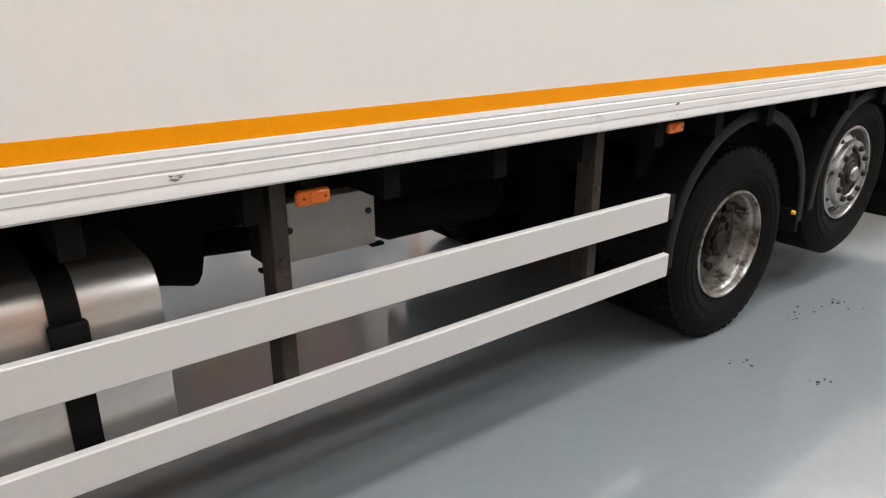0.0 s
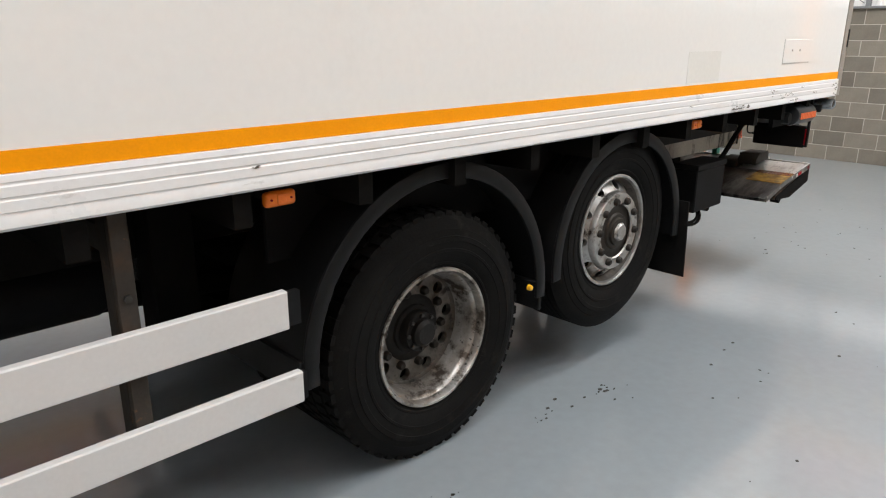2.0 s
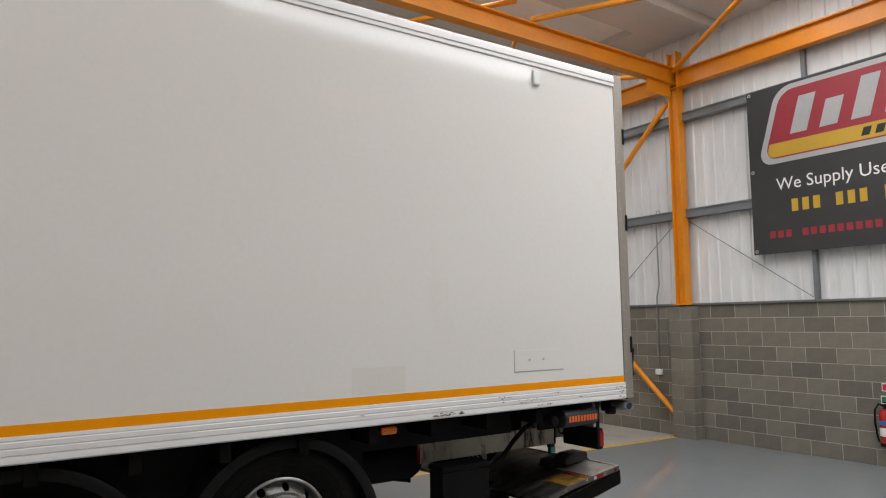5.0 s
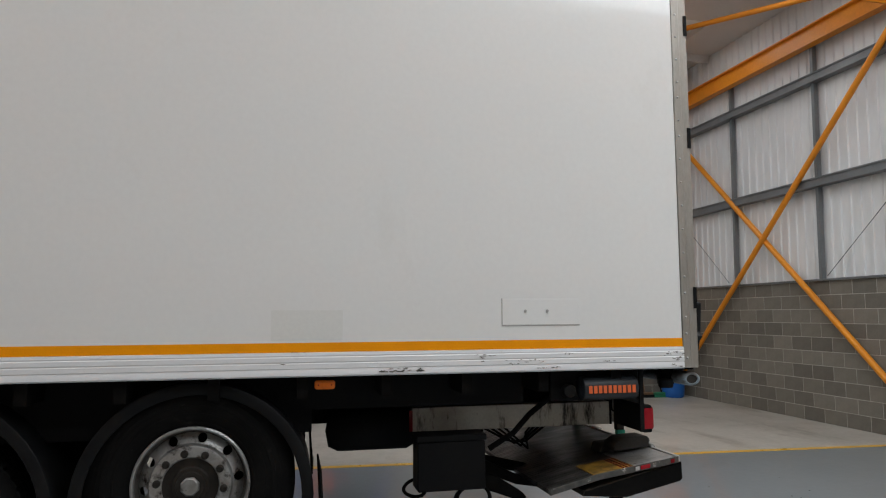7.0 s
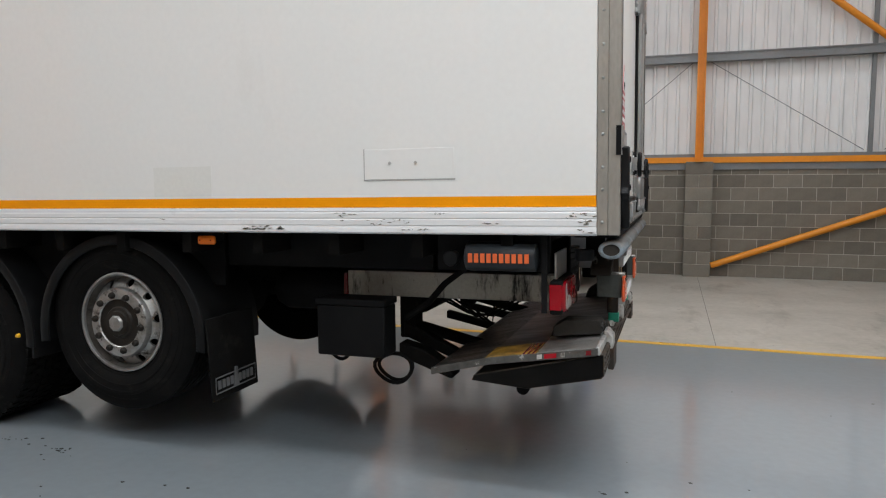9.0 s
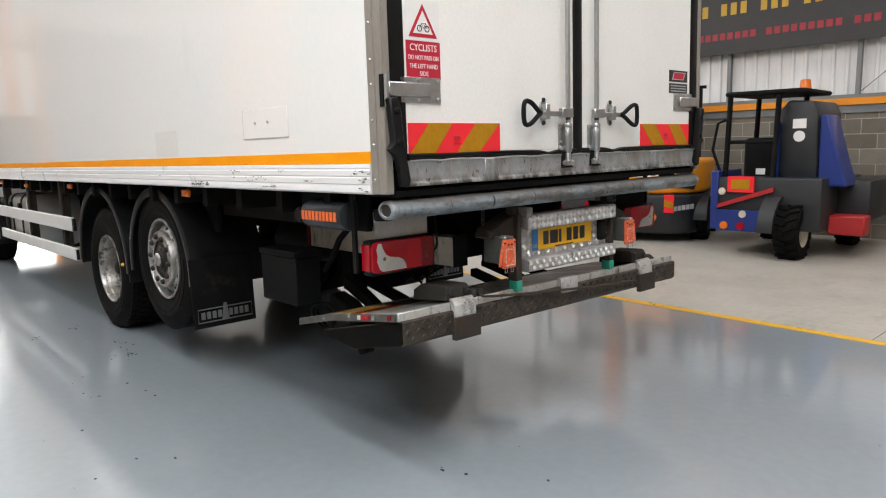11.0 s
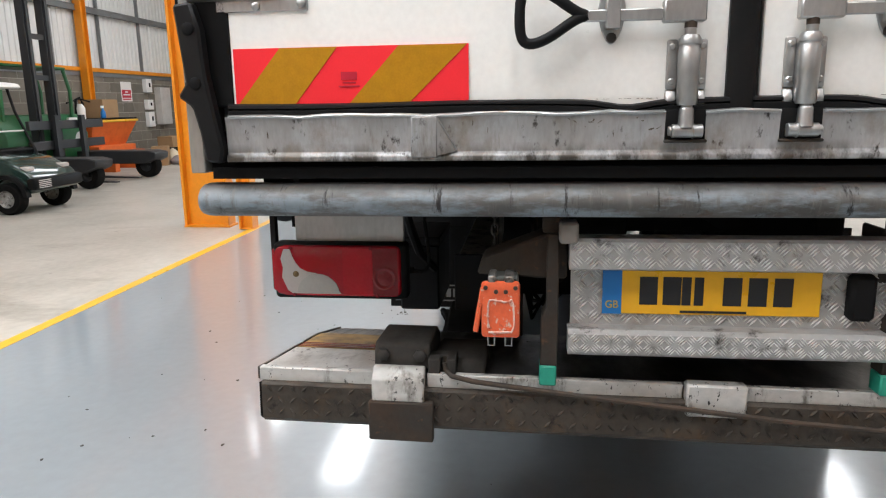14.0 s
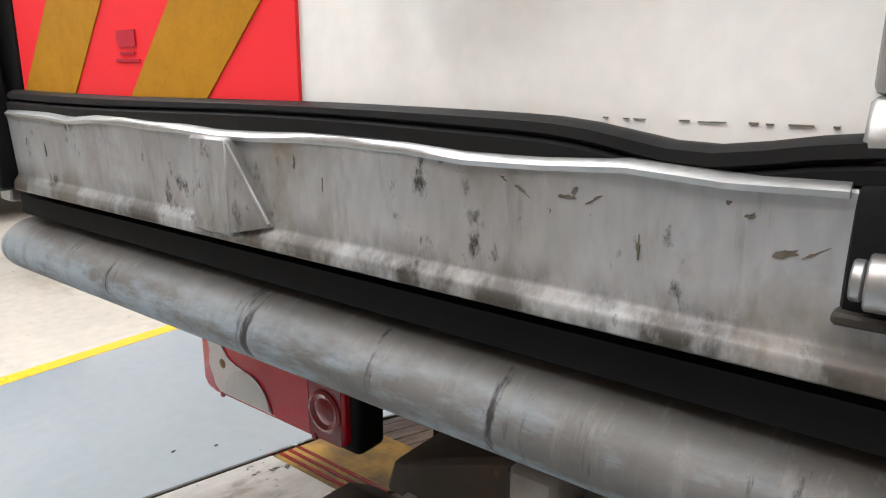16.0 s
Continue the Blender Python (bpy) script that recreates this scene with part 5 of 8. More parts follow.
# tail lamps
for s in (0, 1):
    f = (lambda y: W - y) if s else (lambda y: y)
    def box(g, x0, x1, y0, y1, z0, z1):
        a, b = sorted((f(y0), f(y1)))
        return g.box(x0, x1, a, b, z0, z1)
    lamp = part("tail_lamp", box(Geo(), -0.345, -0.281, 0.090, 0.488, 0.967, 1.134), BLACK, lorry, "long red and clear tail lamp", bevel=0.014, segs=3)
    poly = [(0.094, 1.0), (0.103, 0.984), (0.13, 0.978), (0.458, 0.978), (0.470, 0.989), (0.470, 1.118), (0.458, 1.128), (0.13, 1.128), (0.103, 1.121), (0.094, 1.10)]
    part("red_lens", Geo().prism([(f(y), z) for y, z in poly], "x", -0.298, -0.27), REDL, lamp, bevel=0.008, segs=2)
    wave = [(0.128, 1.118), (0.146, 1.118), (0.152, 1.10), (0.162, 1.078), (0.175, 1.062), (0.196, 1.052), (0.22, 1.048), (0.245, 1.040), (0.268, 1.024), (0.285, 1.002), (0.294, 0.987), (0.15, 0.987), (0.136, 0.997), (0.120, 1.035), (0.124, 1.062), (0.118, 1.09)]
    part("clear_lens", Geo().prism([(f(y), z) for y, z in wave], "x", -0.272, -0.2675), CLEARL, lamp, "scuffed clear reversing lens")
    bowl = [(0.227 + 0.062 * math.cos(radians(180 - 15 * k)), 0.990 + 0.056 * math.sin(radians(15 * k))) for k in range(13)]
    part("reflector_bowl", Geo().prism([(f(y), z) for y, z in bowl], "x", -0.269, -0.2662), BOWL, lamp, "cloudy round reversing reflector")
    part("lens_band", box(Geo(), -0.272, -0.2688, 0.302, 0.388, 0.984, 1.122), REDB, lamp)
    part("lens_band", box(Geo(), -0.272, -0.2690, 0.390, 0.462, 0.984, 1.122), REDD, lamp)
    part("round_lens", Geo().lathe([(0.034, 0), (0.036, 0.004), (0.030, 0.006), (0.022, 0.003), (0.012, 0.007), (0, 0.008)], (-0.271, f(0.425), 1.035), "x", 24), REDD, lamp, "round red reflector")
    part("lamp_bulb_spot", Geo().lathe([(0.010, 0), (0.007, 0.002), (0, 0.003)], (-0.268, f(0.162), 1.045), "x", 16), YWARN, lamp)
    for yy, zz in ((0.149, 1.121), (0.155, 0.983), (0.385, 1.122), (0.40, 0.983)):
        part("lens_screw", Geo().lathe([(0.006, 0), (0.005, 0.003), (0, 0.003)], (-0.2695, f(yy), zz), "x", 10), REDD, lamp)
    part("lamp_side", box(Geo(), -0.345, -0.285, 0.085, 0.096, 0.99, 1.115), REDL, lamp, bevel=0.004)
    # same bracket on both sides; the far one gets the darker chassis colour
    part("lamp_mount", box(Geo(), -0.33, -0.318, 0.150, 0.474, 1.12, 1.262), CHASSIS if s else STEEL, lamp, "" if s else "plain metal lamp bracket", bevel=0.002)
    part("lamp_plug", box(Geo(), -0.338, -0.322, 0.474, 0.500, 1.038, 1.056), RUBBER, lamp, bevel=0.003)
    part("lamp_cable", Geo().tube([(-0.33, f(y), z) for y, z in ((0.488, 1.047), (0.508, 1.044), (0.525, 1.043), (0.536, 1.048), (0.543, 1.064), (0.545, 1.088), (0.543, 1.115), (0.538, 1.15), (0.534, 1.19), (0.53, 1.26))], 0.0055, 8), RUBBER, lamp)
    lamp.location.x = 0.02
    part("side_skid", box(Geo(), -0.378, -0.352, 0.06, 0.075, 0.98, 1.36), BLACK, lamp)

# number plate step and its frame
stepf = part("plate_step", Geo().box(-0.155, -0.145, 0.94, 1.712, 0.93, 1.2), CHEQ, lorry, "chequer plate step around the number plate")
g = Geo().prism([(-0.145, 1.206), (-0.095, 1.204), (-0.088, 1.196), (-0.088, 1.13), (-0.095, 1.125), (-0.145, 1.135)], "y", 0.932, 1.717)
tread = part("upper_tread", g, CHEQ, stepf, angle=30)
g = Geo()
chequer(g, rearface(-0.088, 0.935, 1.131), 0.78, 0.066, 0.033, 0.0150, 0.003, 4)
tagged(part("raised_bar", g, CHEQD, tread), kind="stuff")
g = Geo().prism([(-0.145, 0.972), (-0.10, 0.972), (-0.086, 0.962), (-0.086, 0.915), (-0.095, 0.906), (-0.145, 0.906)], "y", 0.932, 1.712)
tread = part("lower_tread", g, CHEQ, stepf, angle=30)
g = Geo()
chequer(g, rearface(-0.086, 0.936, 0.914), 0.77, 0.05, 0.025, 0.0120, 0.003, 4)
tagged(part("raised_bar", g, CHEQD, tread), kind="stuff")
g = Geo()
chequer(g, rearface(-0.145, 0.945, 0.975), 0.76, 0.15, 0.0375, 0.0165, 0.003, 4)
part("back_tread", g, CHEQD, stepf)
plate = part("number_plate", Geo().box(-0.143, -0.137, 1.018, 1.543, 1.003, 1.116), YPLATE, lorry, "yellow rear number plate, characters replaced by bars", bevel=0.002)
part("plate_band", Geo().box(-0.138, -0.1355, 1.018, 1.066, 1.003, 1.116), BLUEP, plate, "blue end band")
lettering("words", "GB", 0.028, rearface(-0.1350, 1.042, 1.027), BANY, plate, 0.032)
for k, y in enumerate((1.11, 1.167, 1.213, 1.243, 1.312, 1.372, 1.432)):
    part("plate_bar", Geo().box(-0.138, -0.1355, y, y + (0.022 if k in (2, 3) else 0.044), 1.028, 1.100), INK, plate)
part("plate_small_bar", Geo().box(-0.138, -0.1355, 1.21, 1.37, 1.008, 1.014), INK, plate)
part("plate_lamp", Geo().box(-0.15, -0.11, 1.60, 1.66, 1.0, 1.115), BLACK, stepf, bevel=0.01)
for ob in (stepf, plate):
    ob.location = (0.052, 0.0, -0.0105)
for y, s in ((0.872, 0), (1.696, 1)):
    g = Geo().prism([(y + 0.006, 1.20), (y + 0.036, 1.20), (y + 0.036, 0.855), (y - 0.008, 0.855), (y - 0.006, 0.99), (y + 0.006, 1.01)], "x", -0.12, -0.06).box(-0.13, -0.08, y - 0.005, y + 0.06, 1.20, 1.24)
    fr = part("step_post", g, RUST, lorry, "rusty steel post beside the plate step", bevel=0.003)
    part("post_tip", Geo().box(-0.115, -0.055, y - 0.010, y + 0.034, 0.803, 0.857), GREEN, fr, "green plastic tip", bevel=0.004)
    part("post_cap", Geo().box(-0.085, -0.018, y + 0.034, y + 0.080, 1.183, 1.235), CAPM, fr, "grey rusty bracket end", bevel=0.006) if not s else None

# warning lamps on their arms
for s in (0, 1):
    f = (lambda y: W - y) if s else (lambda y: y)
    def box(g, x0, x1, y0, y1, z0, z1):
        a, b = sorted((f(y0), f(y1)))
        return g.box(x0, x1, a, b, z0, z1)
    arm = part("lamp_arm", Geo().prism([(f(0.70), 1.09), (f(0.87), 1.08), (f(0.93), 1.08), (f(0.93), 1.215), (f(0.86), 1.19), (f(0.715), 1.135)], "x", -0.2, -0.087), RUST, lorry, "rusty steel lamp arm", bevel=0.006)
    part("lamp_body", box(Geo(), -0.26, -0.12, 0.727, 0.802, 0.935, 1.07), LAMPB, arm, "grimy grey lamp body", bevel=0.006)
    part("lamp_hanger", box(Geo(), -0.22, -0.107, 0.728, 0.748, 1.05, 1.074), RIMD, arm, "bare steel hanger", bevel=0.004)
    part("lamp_hanger", box(Geo(), -0.22, -0.107, 0.768, 0.792, 1.05, 1.074), RIMD, arm, "bare steel hanger", bevel=0.004)
    part("warning_lamp", box(Geo(), -0.122, -0.104, 0.711, 0.807, 0.914, 1.060), ORLAMP, arm, "worn orange warning lamp with flaking paint", bevel=0.009, segs=2)
    rr = random.Random(4 + s)
    ring = [(0.730, 0.932), (0.788, 0.932), (0.792, 0.95), (0.792, 1.0), (0.786, 1.014), (0.768, 1.008), (0.752, 1.012), (0.732, 1.014), (0.727, 1.0), (0.727, 0.95)]
    part("lamp_recess", Geo().prism([(f(y), z) for y, z in ring], "x", -0.105, -0.1022), ORLAMP, arm)
    worn = [(-0.102, f(y + rr.uniform(-0.002, 0.002)), z + rr.uniform(-0.002, 0.002)) for (y0, z0), (y1, z1) in zip(ring, ring[1:] + ring[:1]) for y, z in ((y0, z0), ((y0 + y1) / 2, (z0 + z1) / 2))]
    for k in range(0, len(worn) - 1, 3):
        part("worn_rim", Geo().tube(worn[k:k + 4], 0.0022 + 0.0016 * rr.random(), 6), ORWORN, arm)
    for y, z in ((0.722, 1.044), (0.796, 1.044), (0.748, 1.034), (0.772, 1.034)):
        part("lamp_screw", Geo().lathe([(0.006, 0), (0.005, 0.004), (0, 0.004)], (-0.104, f(y), z), "x", 8), RODM, arm)
    for y in (0.736, 0.779):
        part("lamp_clip", Geo().tube([(-0.11, f(y - 0.008), 0.916), (-0.11, f(y - 0.008), 0.894), (-0.11, f(y + 0.008), 0.894), (-0.11, f(y + 0.008), 0.916)], 0.0026, 6), STEEL, arm)
    part("lamp_lever", Geo().tube([(-0.11, f(0.716), 1.043), (-0.115, f(0.706), 0.988), (-0.115, f(0.696), 0.928)], 0.007, 6), ORLAMP, arm)
    for ob in arm.children:
        ob.location = (0.092, f(0.005) - f(0.0), 0.029)
chain = part("chain", Geo().tube([(-0.175, 0.743, 1.30), (-0.175, 0.743, 1.252)], 0.004), NUTM, lorry, "short steel chain")
for i in range(4):
    z, w = 1.240 - 0.024 * i, 0.009
    loop = [(-0.175 + (w * math.cos(a) if i % 2 else 0), 0.743 + (0 if i % 2 else w * math.cos(a)), z + 0.017 * math.sin(a)) for a in [2 * math.pi * k / 10 for k in range(10)]]
    part("link", Geo().tube(loop, 0.0034, 6, True), NUTM, chain)

# tail lift: cover, beam, box, platform
cover = part("lift_cover", Geo().lathe([(0, -0.735), (0.05, -0.735), (0.068, -0.728), (0.072, -0.71), (0.072, -0.40), (0.068, -0.385), (0.05, -0.378), (0, -0.378)], (0, 0.085, 1.246), "x", 24), DHBOX, lorry, "dark lift control cover with orange lettering bars")
for i in range(10):
    x = -0.707 + i * 0.0308
    part("letter_bar", Geo().box(x, x + 0.021, 0.0105, 0.0145, 1.222, 1.266), DHORG, cover)
part("cover_knob", Geo().lathe([(0, 0.05), (0.035, 0.05), (0.04, 0.06), (0.04, 0.1), (0, 0.1)], (-0.81, 0, 1.235), "y", 18), PLASTIC, cover)
part("cover_plate", Geo().box(-0.9, -0.33, 0.13, 0.16, 1.17, 1.36), BLACK, cover)
part("lift_beam", Geo().box(-1.655, -0.285, 0.63, 0.72, 0.940, 1.092), BEAMW, lorry, "pale lift beam streaked with black grime", bevel=0.004)
part("beam_end", Geo().box(-0.28, -0.272, 0.623, 0.724, 0.938, 1.103), BLACK, lorry, bevel=0.003)
part("beam_marker", Geo().box(-1.676, -1.654, 0.618, 0.66, 0.945, 1.075), REDD, lorry)
bb = part("battery_box", Geo().box(-1.683, -1.268, 0.278, 0.45, 0.646, 0.935), BLACK, lorry, "black battery box under the body", bevel=0.008)
part("box_lid", Geo().box(-1.69, -1.261, 0.272, 0.456, 0.935, 0.972), BLACK, bb, bevel=0.005)
for i, (r, cx, cz) in enumerate(((0.115, -1.30, 0.545), (0.105, -1.29, 0.55), (0.07, -1.66, 0.62))):
    loop = [(cx + r * math.cos(a), 0.47 + 0.02 * math.sin(2 * a) + 0.02 * i, cz + r * 0.75 * math.sin(a)) for a in [2 * math.pi * k / 20 for k in range(20)]]
    part("hose_loop", Geo().tube(loop, 0.011, 8, True), RUBBER, lorry, "black hydraulic hose loop")
part("hose", Geo().tube([(-1.2, 0.44, 0.85), (-1.05, 0.4, 0.95), (-0.95, 0.385, 1.06), (-0.83, 0.385, 1.15), (-0.75, 0.385, 1.18)], 0.018, 8), RUBBER, lorry)
for k in range(4):
    part("hose", Geo().tube([(-1.15 + 0.05 * k, 0.8, 0.93), (-0.95 + 0.05 * k, 0.85, 0.82 - 0.02 * k), (-0.8, 0.9, 0.80 + 0.02 * k), (-0.6 - 0.04 * k, 0.95, 0.92)], 0.008, 6), RUBBER, lorry)

def deck(x):
    """Height of the folded platform's upper face."""
    return 0.652 + (x + 0.935) * 0.235 if x < -0.62 else 0.726 + (x + 0.62) * 0.145


def on_deck(x0, x1, lo, hi):
    xs = [x0] + ([-0.62] if x0 < -0.62 < x1 else []) + [x1]
    return [(x, deck(x) + lo) for x in xs] + [(x, deck(x) + hi) for x in reversed(xs)]


lift = part("lift_platform", Geo().prism(on_deck(-0.935, -0.10, -0.026, 0.0), "y", 0.088, W - 0.17), LIFTW, lorry, "folded tail lift platform, worn metal deck", bevel=0.002)
g = Geo()
for k in range(58):
    y = 0.10 + k * 0.04
    g.prism(on_deck(-0.925, -0.65, 0.0, 0.0012), "y", y, y + 0.014)
tagged(part("grip_rib", g, LIFTW, lift), kind="stuff")
part("side_edge", Geo().prism(on_deck(-0.93, -0.095, -0.03, 0.006), "y", 0.08, 0.088), EDGED, lift, "scraped platform side edge", bevel=0.001)
part("worn_white_end", Geo().prism(on_deck(-0.39, -0.105, 0.001, 0.003), "y", 0.09, 0.54), LIFTP, lift, "worn white platform end")
part("warning_sticker", Geo().prism(on_deck(-0.65, -0.39, 0.002, 0.005), "y", 0.095, 0.36), YWARN, lift, "worn yellow warning sticker")
for k in range(3):
    part("sticker_bar", Geo().prism(on_deck(-0.46 + 0.024 * k, -0.45 + 0.024 * k, 0.004, 0.0065), "y", 0.095, 0.36), REDD, lift)
for x0, x1, mt in ((-0.35, -0.29, REDL), (-0.385, -0.36, EDGEW), (-0.27, -0.25, EDGEW), (-0.15, -0.125, REDD)):
    part("edge_chip", Geo().prism(on_deck(x0, x1, -0.022, 0.0), "y", 0.076, 0.081), mt, lift)
rear_edge = [(0.09, 0.408), (0.555, 1.218), (1.375, 2.0), (2.145, W - 0.17)]
for a, b in rear_edge:
    part("edge_strip", Geo().box(-0.105, -0.083, a, b, 0.772, 0.812), EDGEW, lift, "scuffed white edge strip", bevel=0.003)
g = Geo().prism([(-0.10, 0.775), (-0.072, 0.775), (-0.066, 0.768), (-0.066, 0.672), (-0.08, 0.658), (-0.44, 0.582), (-0.72, 0.605), (-0.71, 0.632)], "y", 0.10, W - 0.16)
chequer(g, rearface(-0.066, 0.105, 0.676), W - 0.27, 0.098, 0.0325, 0.0130, 0.0048)
flap = part("lift_flap", g, TREAD, lorry, "rusty tread plate flap below the platform", angle=30)
# thin black sheet added only to darken the flap's near end
part("flap_side", Geo().prism([(-0.072, 0.772), (-0.069, 0.675), (-0.083, 0.662), (-0.44, 0.586), (-0.715, 0.608), (-0.705, 0.63)], "y", 0.092, 0.0995), CHASSIS, flap, "added black sheet darkening the flap's near end")
for y in (0.408, 2.0):
    part("hinge_pad", Geo().prism([(-0.10, 0.828), (-0.08, 0.832), (-0.052, 0.80), (-0.052, 0.74), (-0.075, 0.735)], "y", y + 0.002, y + 0.142), EDGEW, flap, "bright worn hinge pad", bevel=0.004)
    part("hinge_foot", Geo().box(-0.075, -0.045, y - 0.006, y + 0.168, 0.632, 0.742), RUST, flap, bevel=0.004)
    br = Geo().prism([(-0.36, 0.79), (-0.36, 0.84), (-0.30, 0.878), (-0.135, 0.884), (-0.115, 0.876), (-0.108, 0.815)], "y", y + 0.0, y + 0.150)
    part("hinge_bracket", br, BRKT, flap, bevel=0.004)
    part("bracket_tail", Geo().prism([(-0.40, 0.745), (-0.38, 0.815), (-0.16, 0.832), (-0.12, 0.80), (-0.12, 0.76)], "y", y + 0.150, y + 0.30), BRKT, flap, bevel=0.01)
    for dy in (0.025, 0.125):
        part("hinge_bolt", Geo().lathe([(0.018, 0), (0.018, 0.012), (0.01, 0.016), (0, 0.016)], (-0.115, y + dy, 0.852), "x", 6), NUTM, flap)
part("centre_pad", Geo().box(-0.1, -0.058, 1.222, 1.372, 0.735, 0.822), EDGEW, flap, "bright worn centre pad", bevel=0.006)
part("lock_rod", Geo().tube([(-0.092, 0.602, 0.842), (-0.088, 0.606, 0.822), (-0.075, 0.622, 0.812), (-0.06, 0.68, 0.805), (-0.05, 1.0, 0.778), (-0.045, 1.5, 0.738), (-0.05, 1.95, 0.715)], 0.0068, 8), RODM, flap, "thin bent rusty lock rod")
part("rod_bracket", Geo().box(-0.16, -0.088, 0.558, 0.59, 0.80, 0.852).box(-0.16, -0.088, 0.606, 0.632, 0.80, 0.852).box(-0.16, -0.12, 0.558, 0.632, 0.80, 0.852), BRKT, flap, bevel=0.003)
for ob in (lift, flap):
    ob.rotation_euler.x, ob.location = -0.0125, (0.0, 0.0005, 0.0106)
for y, bars in ((0.62, ([(-1.286, 0.795), (-0.964, 0.640), (-0.80, 0.60), (-0.80, 0.55), (-0.965, 0.578), (-1.287, 0.706)],)),
                (1.86, ([(-1.307, 0.716), (-0.929, 0.643), (-0.93, 0.592), (-1.308, 0.675)], [(-1.422, 0.642), (-0.969, 0.537), (-0.969, 0.488), (-1.423, 0.585)]))):
    for bar in bars:
        part("lift_arm", Geo().prism(bar, "y", y, y + 0.07), CHASSIS, lorry, "black steel lift arm", bevel=0.006)
    part("lift_ram", Geo().cyl((-1.25, y + 0.16, 0.74), (-0.75, y + 0.16, 0.62), 0.035, seg=18).cyl((-0.75, y + 0.16, 0.62), (-0.4, y + 0.16, 0.60), 0.022, seg=14), CHASSIS, lorry)
    part("arm_bracket", Geo().box(-1.32, -1.215, y + 0.02, y + 0.14, 0.69, 0.945), CHASSIS, lorry, bevel=0.008)
    part("lift_roller", Geo().cyl((-0.47, y - 0.46, 0.575), (-0.47, y - 0.40, 0.575), 0.032, seg=18), RUBBER, lorry)
part("lift_arm", Geo().prism([(-1.273, 0.693), (-1.12, 0.655), (-0.957, 0.552), (-0.93, 0.52), (-0.957, 0.495), (-1.274, 0.61)], "y", 0.5, 0.62), CHASSIS, lorry, "black steel lift arm", bevel=0.01)
part("lift_tube", Geo().cyl((-1.22, 0.76, 0.9), (-1.22, 2.1, 0.9), 0.075, seg=20), CHASSIS, lorry)
part("underrun_beam", Geo().box(-0.62, -0.5, 0.75, 2.05, 0.93, 1.05), CHASSIS, lorry)

# chassis and underside
for y in (0.86, 1.66):
    part("chassis_rail", Geo().box(-10.6, -0.45, y, y + 0.08, 0.98, 1.26), CHASSIS, lorry, bevel=0.006)
for x in [FRONT + 0.25 + 0.46 * k for k in range(18)]:
    part("cross_bearer", Geo().box(x, x + 0.06, 0.04, W - 0.04, 1.24, 1.37), CHASSIS, lorry)
part("inner_skirt", Geo().box(-4.9, -2.3, 0.30, 0.32, 1.02, 1.36).box(-2.3, -1.0, 0.34, 0.36, 1.14, 1.36), BLACK, lorry)
for x in (-2.93, -4.262):
    part("axle", Geo().cyl((x, 0.4, 0.797 if x > -3 else 0.581), (x, W - 0.4, 0.797 if x > -3 else 0.581), 0.075, seg=18).lathe([(0, -0.2), (0.18, -0.14), (0.2, 0), (0.18, 0.14), (0, 0.2)], (x, 1.3, 0.797 if x > -3 else 0.581), "y", 20), CHASSIS, lorry)
part("air_tank", Geo().lathe([(0, -0.4), (0.1, -0.38), (0.13, -0.32), (0.13, 0.32), (0.1, 0.38), (0, 0.4)], (-5.6, 1.0, 0.86), "x", 20), BLACK, lorry)
part("air_tank", Geo().lathe([(0, -0.3), (0.1, -0.28), (0.13, -0.22), (0.13, 0.22), (0.1, 0.28), (0, 0.3)], (-1.9, 0.75, 0.95), "x", 20), BLACK, lorry)
for xh in (-3.7, -5.15):
    part("spring_hanger", Geo().box(xh, xh + 0.18, 0.72, 0.86, 0.64, 1.2), CHASSIS, lorry, bevel=0.01)
part("gearbox", Geo().lathe([(0, -1.6), (0.12, -1.6), (0.14, -0.9), (0.22, -0.85), (0.25, -0.2), (0.3, 0), (0, 0)], (-6.8, 1.3, 0.92), "x", 20), CHASSIS, lorry)
part("prop_shaft", Geo().cyl((-8.2, 1.3, 0.9), (-4.4, 1.3, 0.62), 0.06, seg=16), CHASSIS, lorry)

# side guard
for z0, z1 in ((0.876, 1.008), (0.598, 0.712)):
    poly = [(0.040, z0 + 0.004), (0.044, z0), (0.07, z0), (0.07, z0 + 0.006), (0.05, z0 + 0.012), (0.05, z1 - 0.012), (0.07, z1 - 0.006), (0.07, z1), (0.044, z1), (0.040, z1 - 0.004)]
    gr = part("guard_rail", Geo().prism(poly, "x", -8.35, -4.99 if z0 > 0.7 else -4.95), GUARDW, lorry, "white aluminium side guard rail", angle=30)
    part("guard_rail_cap", Geo().box(-4.99 if z0 > 0.7 else -4.95, -4.94 if z0 > 0.7 else -4.93, 0.046, 0.07, z0 + 0.008, z1 - 0.008), PLASTIC, gr, "black end cap")
for x in (-8.2, -6.897, -5.49):
    gp = part("guard_post", Geo().box(x, x + 0.052, 0.075, 0.10, 0.615, 1.37).box(x, x + 0.02, 0.10, 0.17, 0.63, 1.37).box(x, x + 0.052, 0.10, 0.8, 1.22, 1.30), RUST, lorry, "rusty side guard post", bevel=0.003)
    for z in (0.655, 0.93, 1.1):
        part("post_bolt", Geo().cyl((x + 0.026, 0.068, z), (x + 0.026, 0.078, z), 0.012, seg=6), NUTM, gp)
cb = part("valve_box", Geo().box(-6.596, -6.161, 0.69, 0.85, 0.845, 1.090), GREYBOX, lorry, "grey metal cover behind the guard", bevel=0.004)
part("cover_side", Geo().box(-6.655, -6.60, 0.70, 0.87, 0.843, 1.30), BLACK, cb)
part("cover_hanger", Geo().box(-6.605, -6.155, 0.78, 0.86, 1.08, 1.30), BLACK, cb)
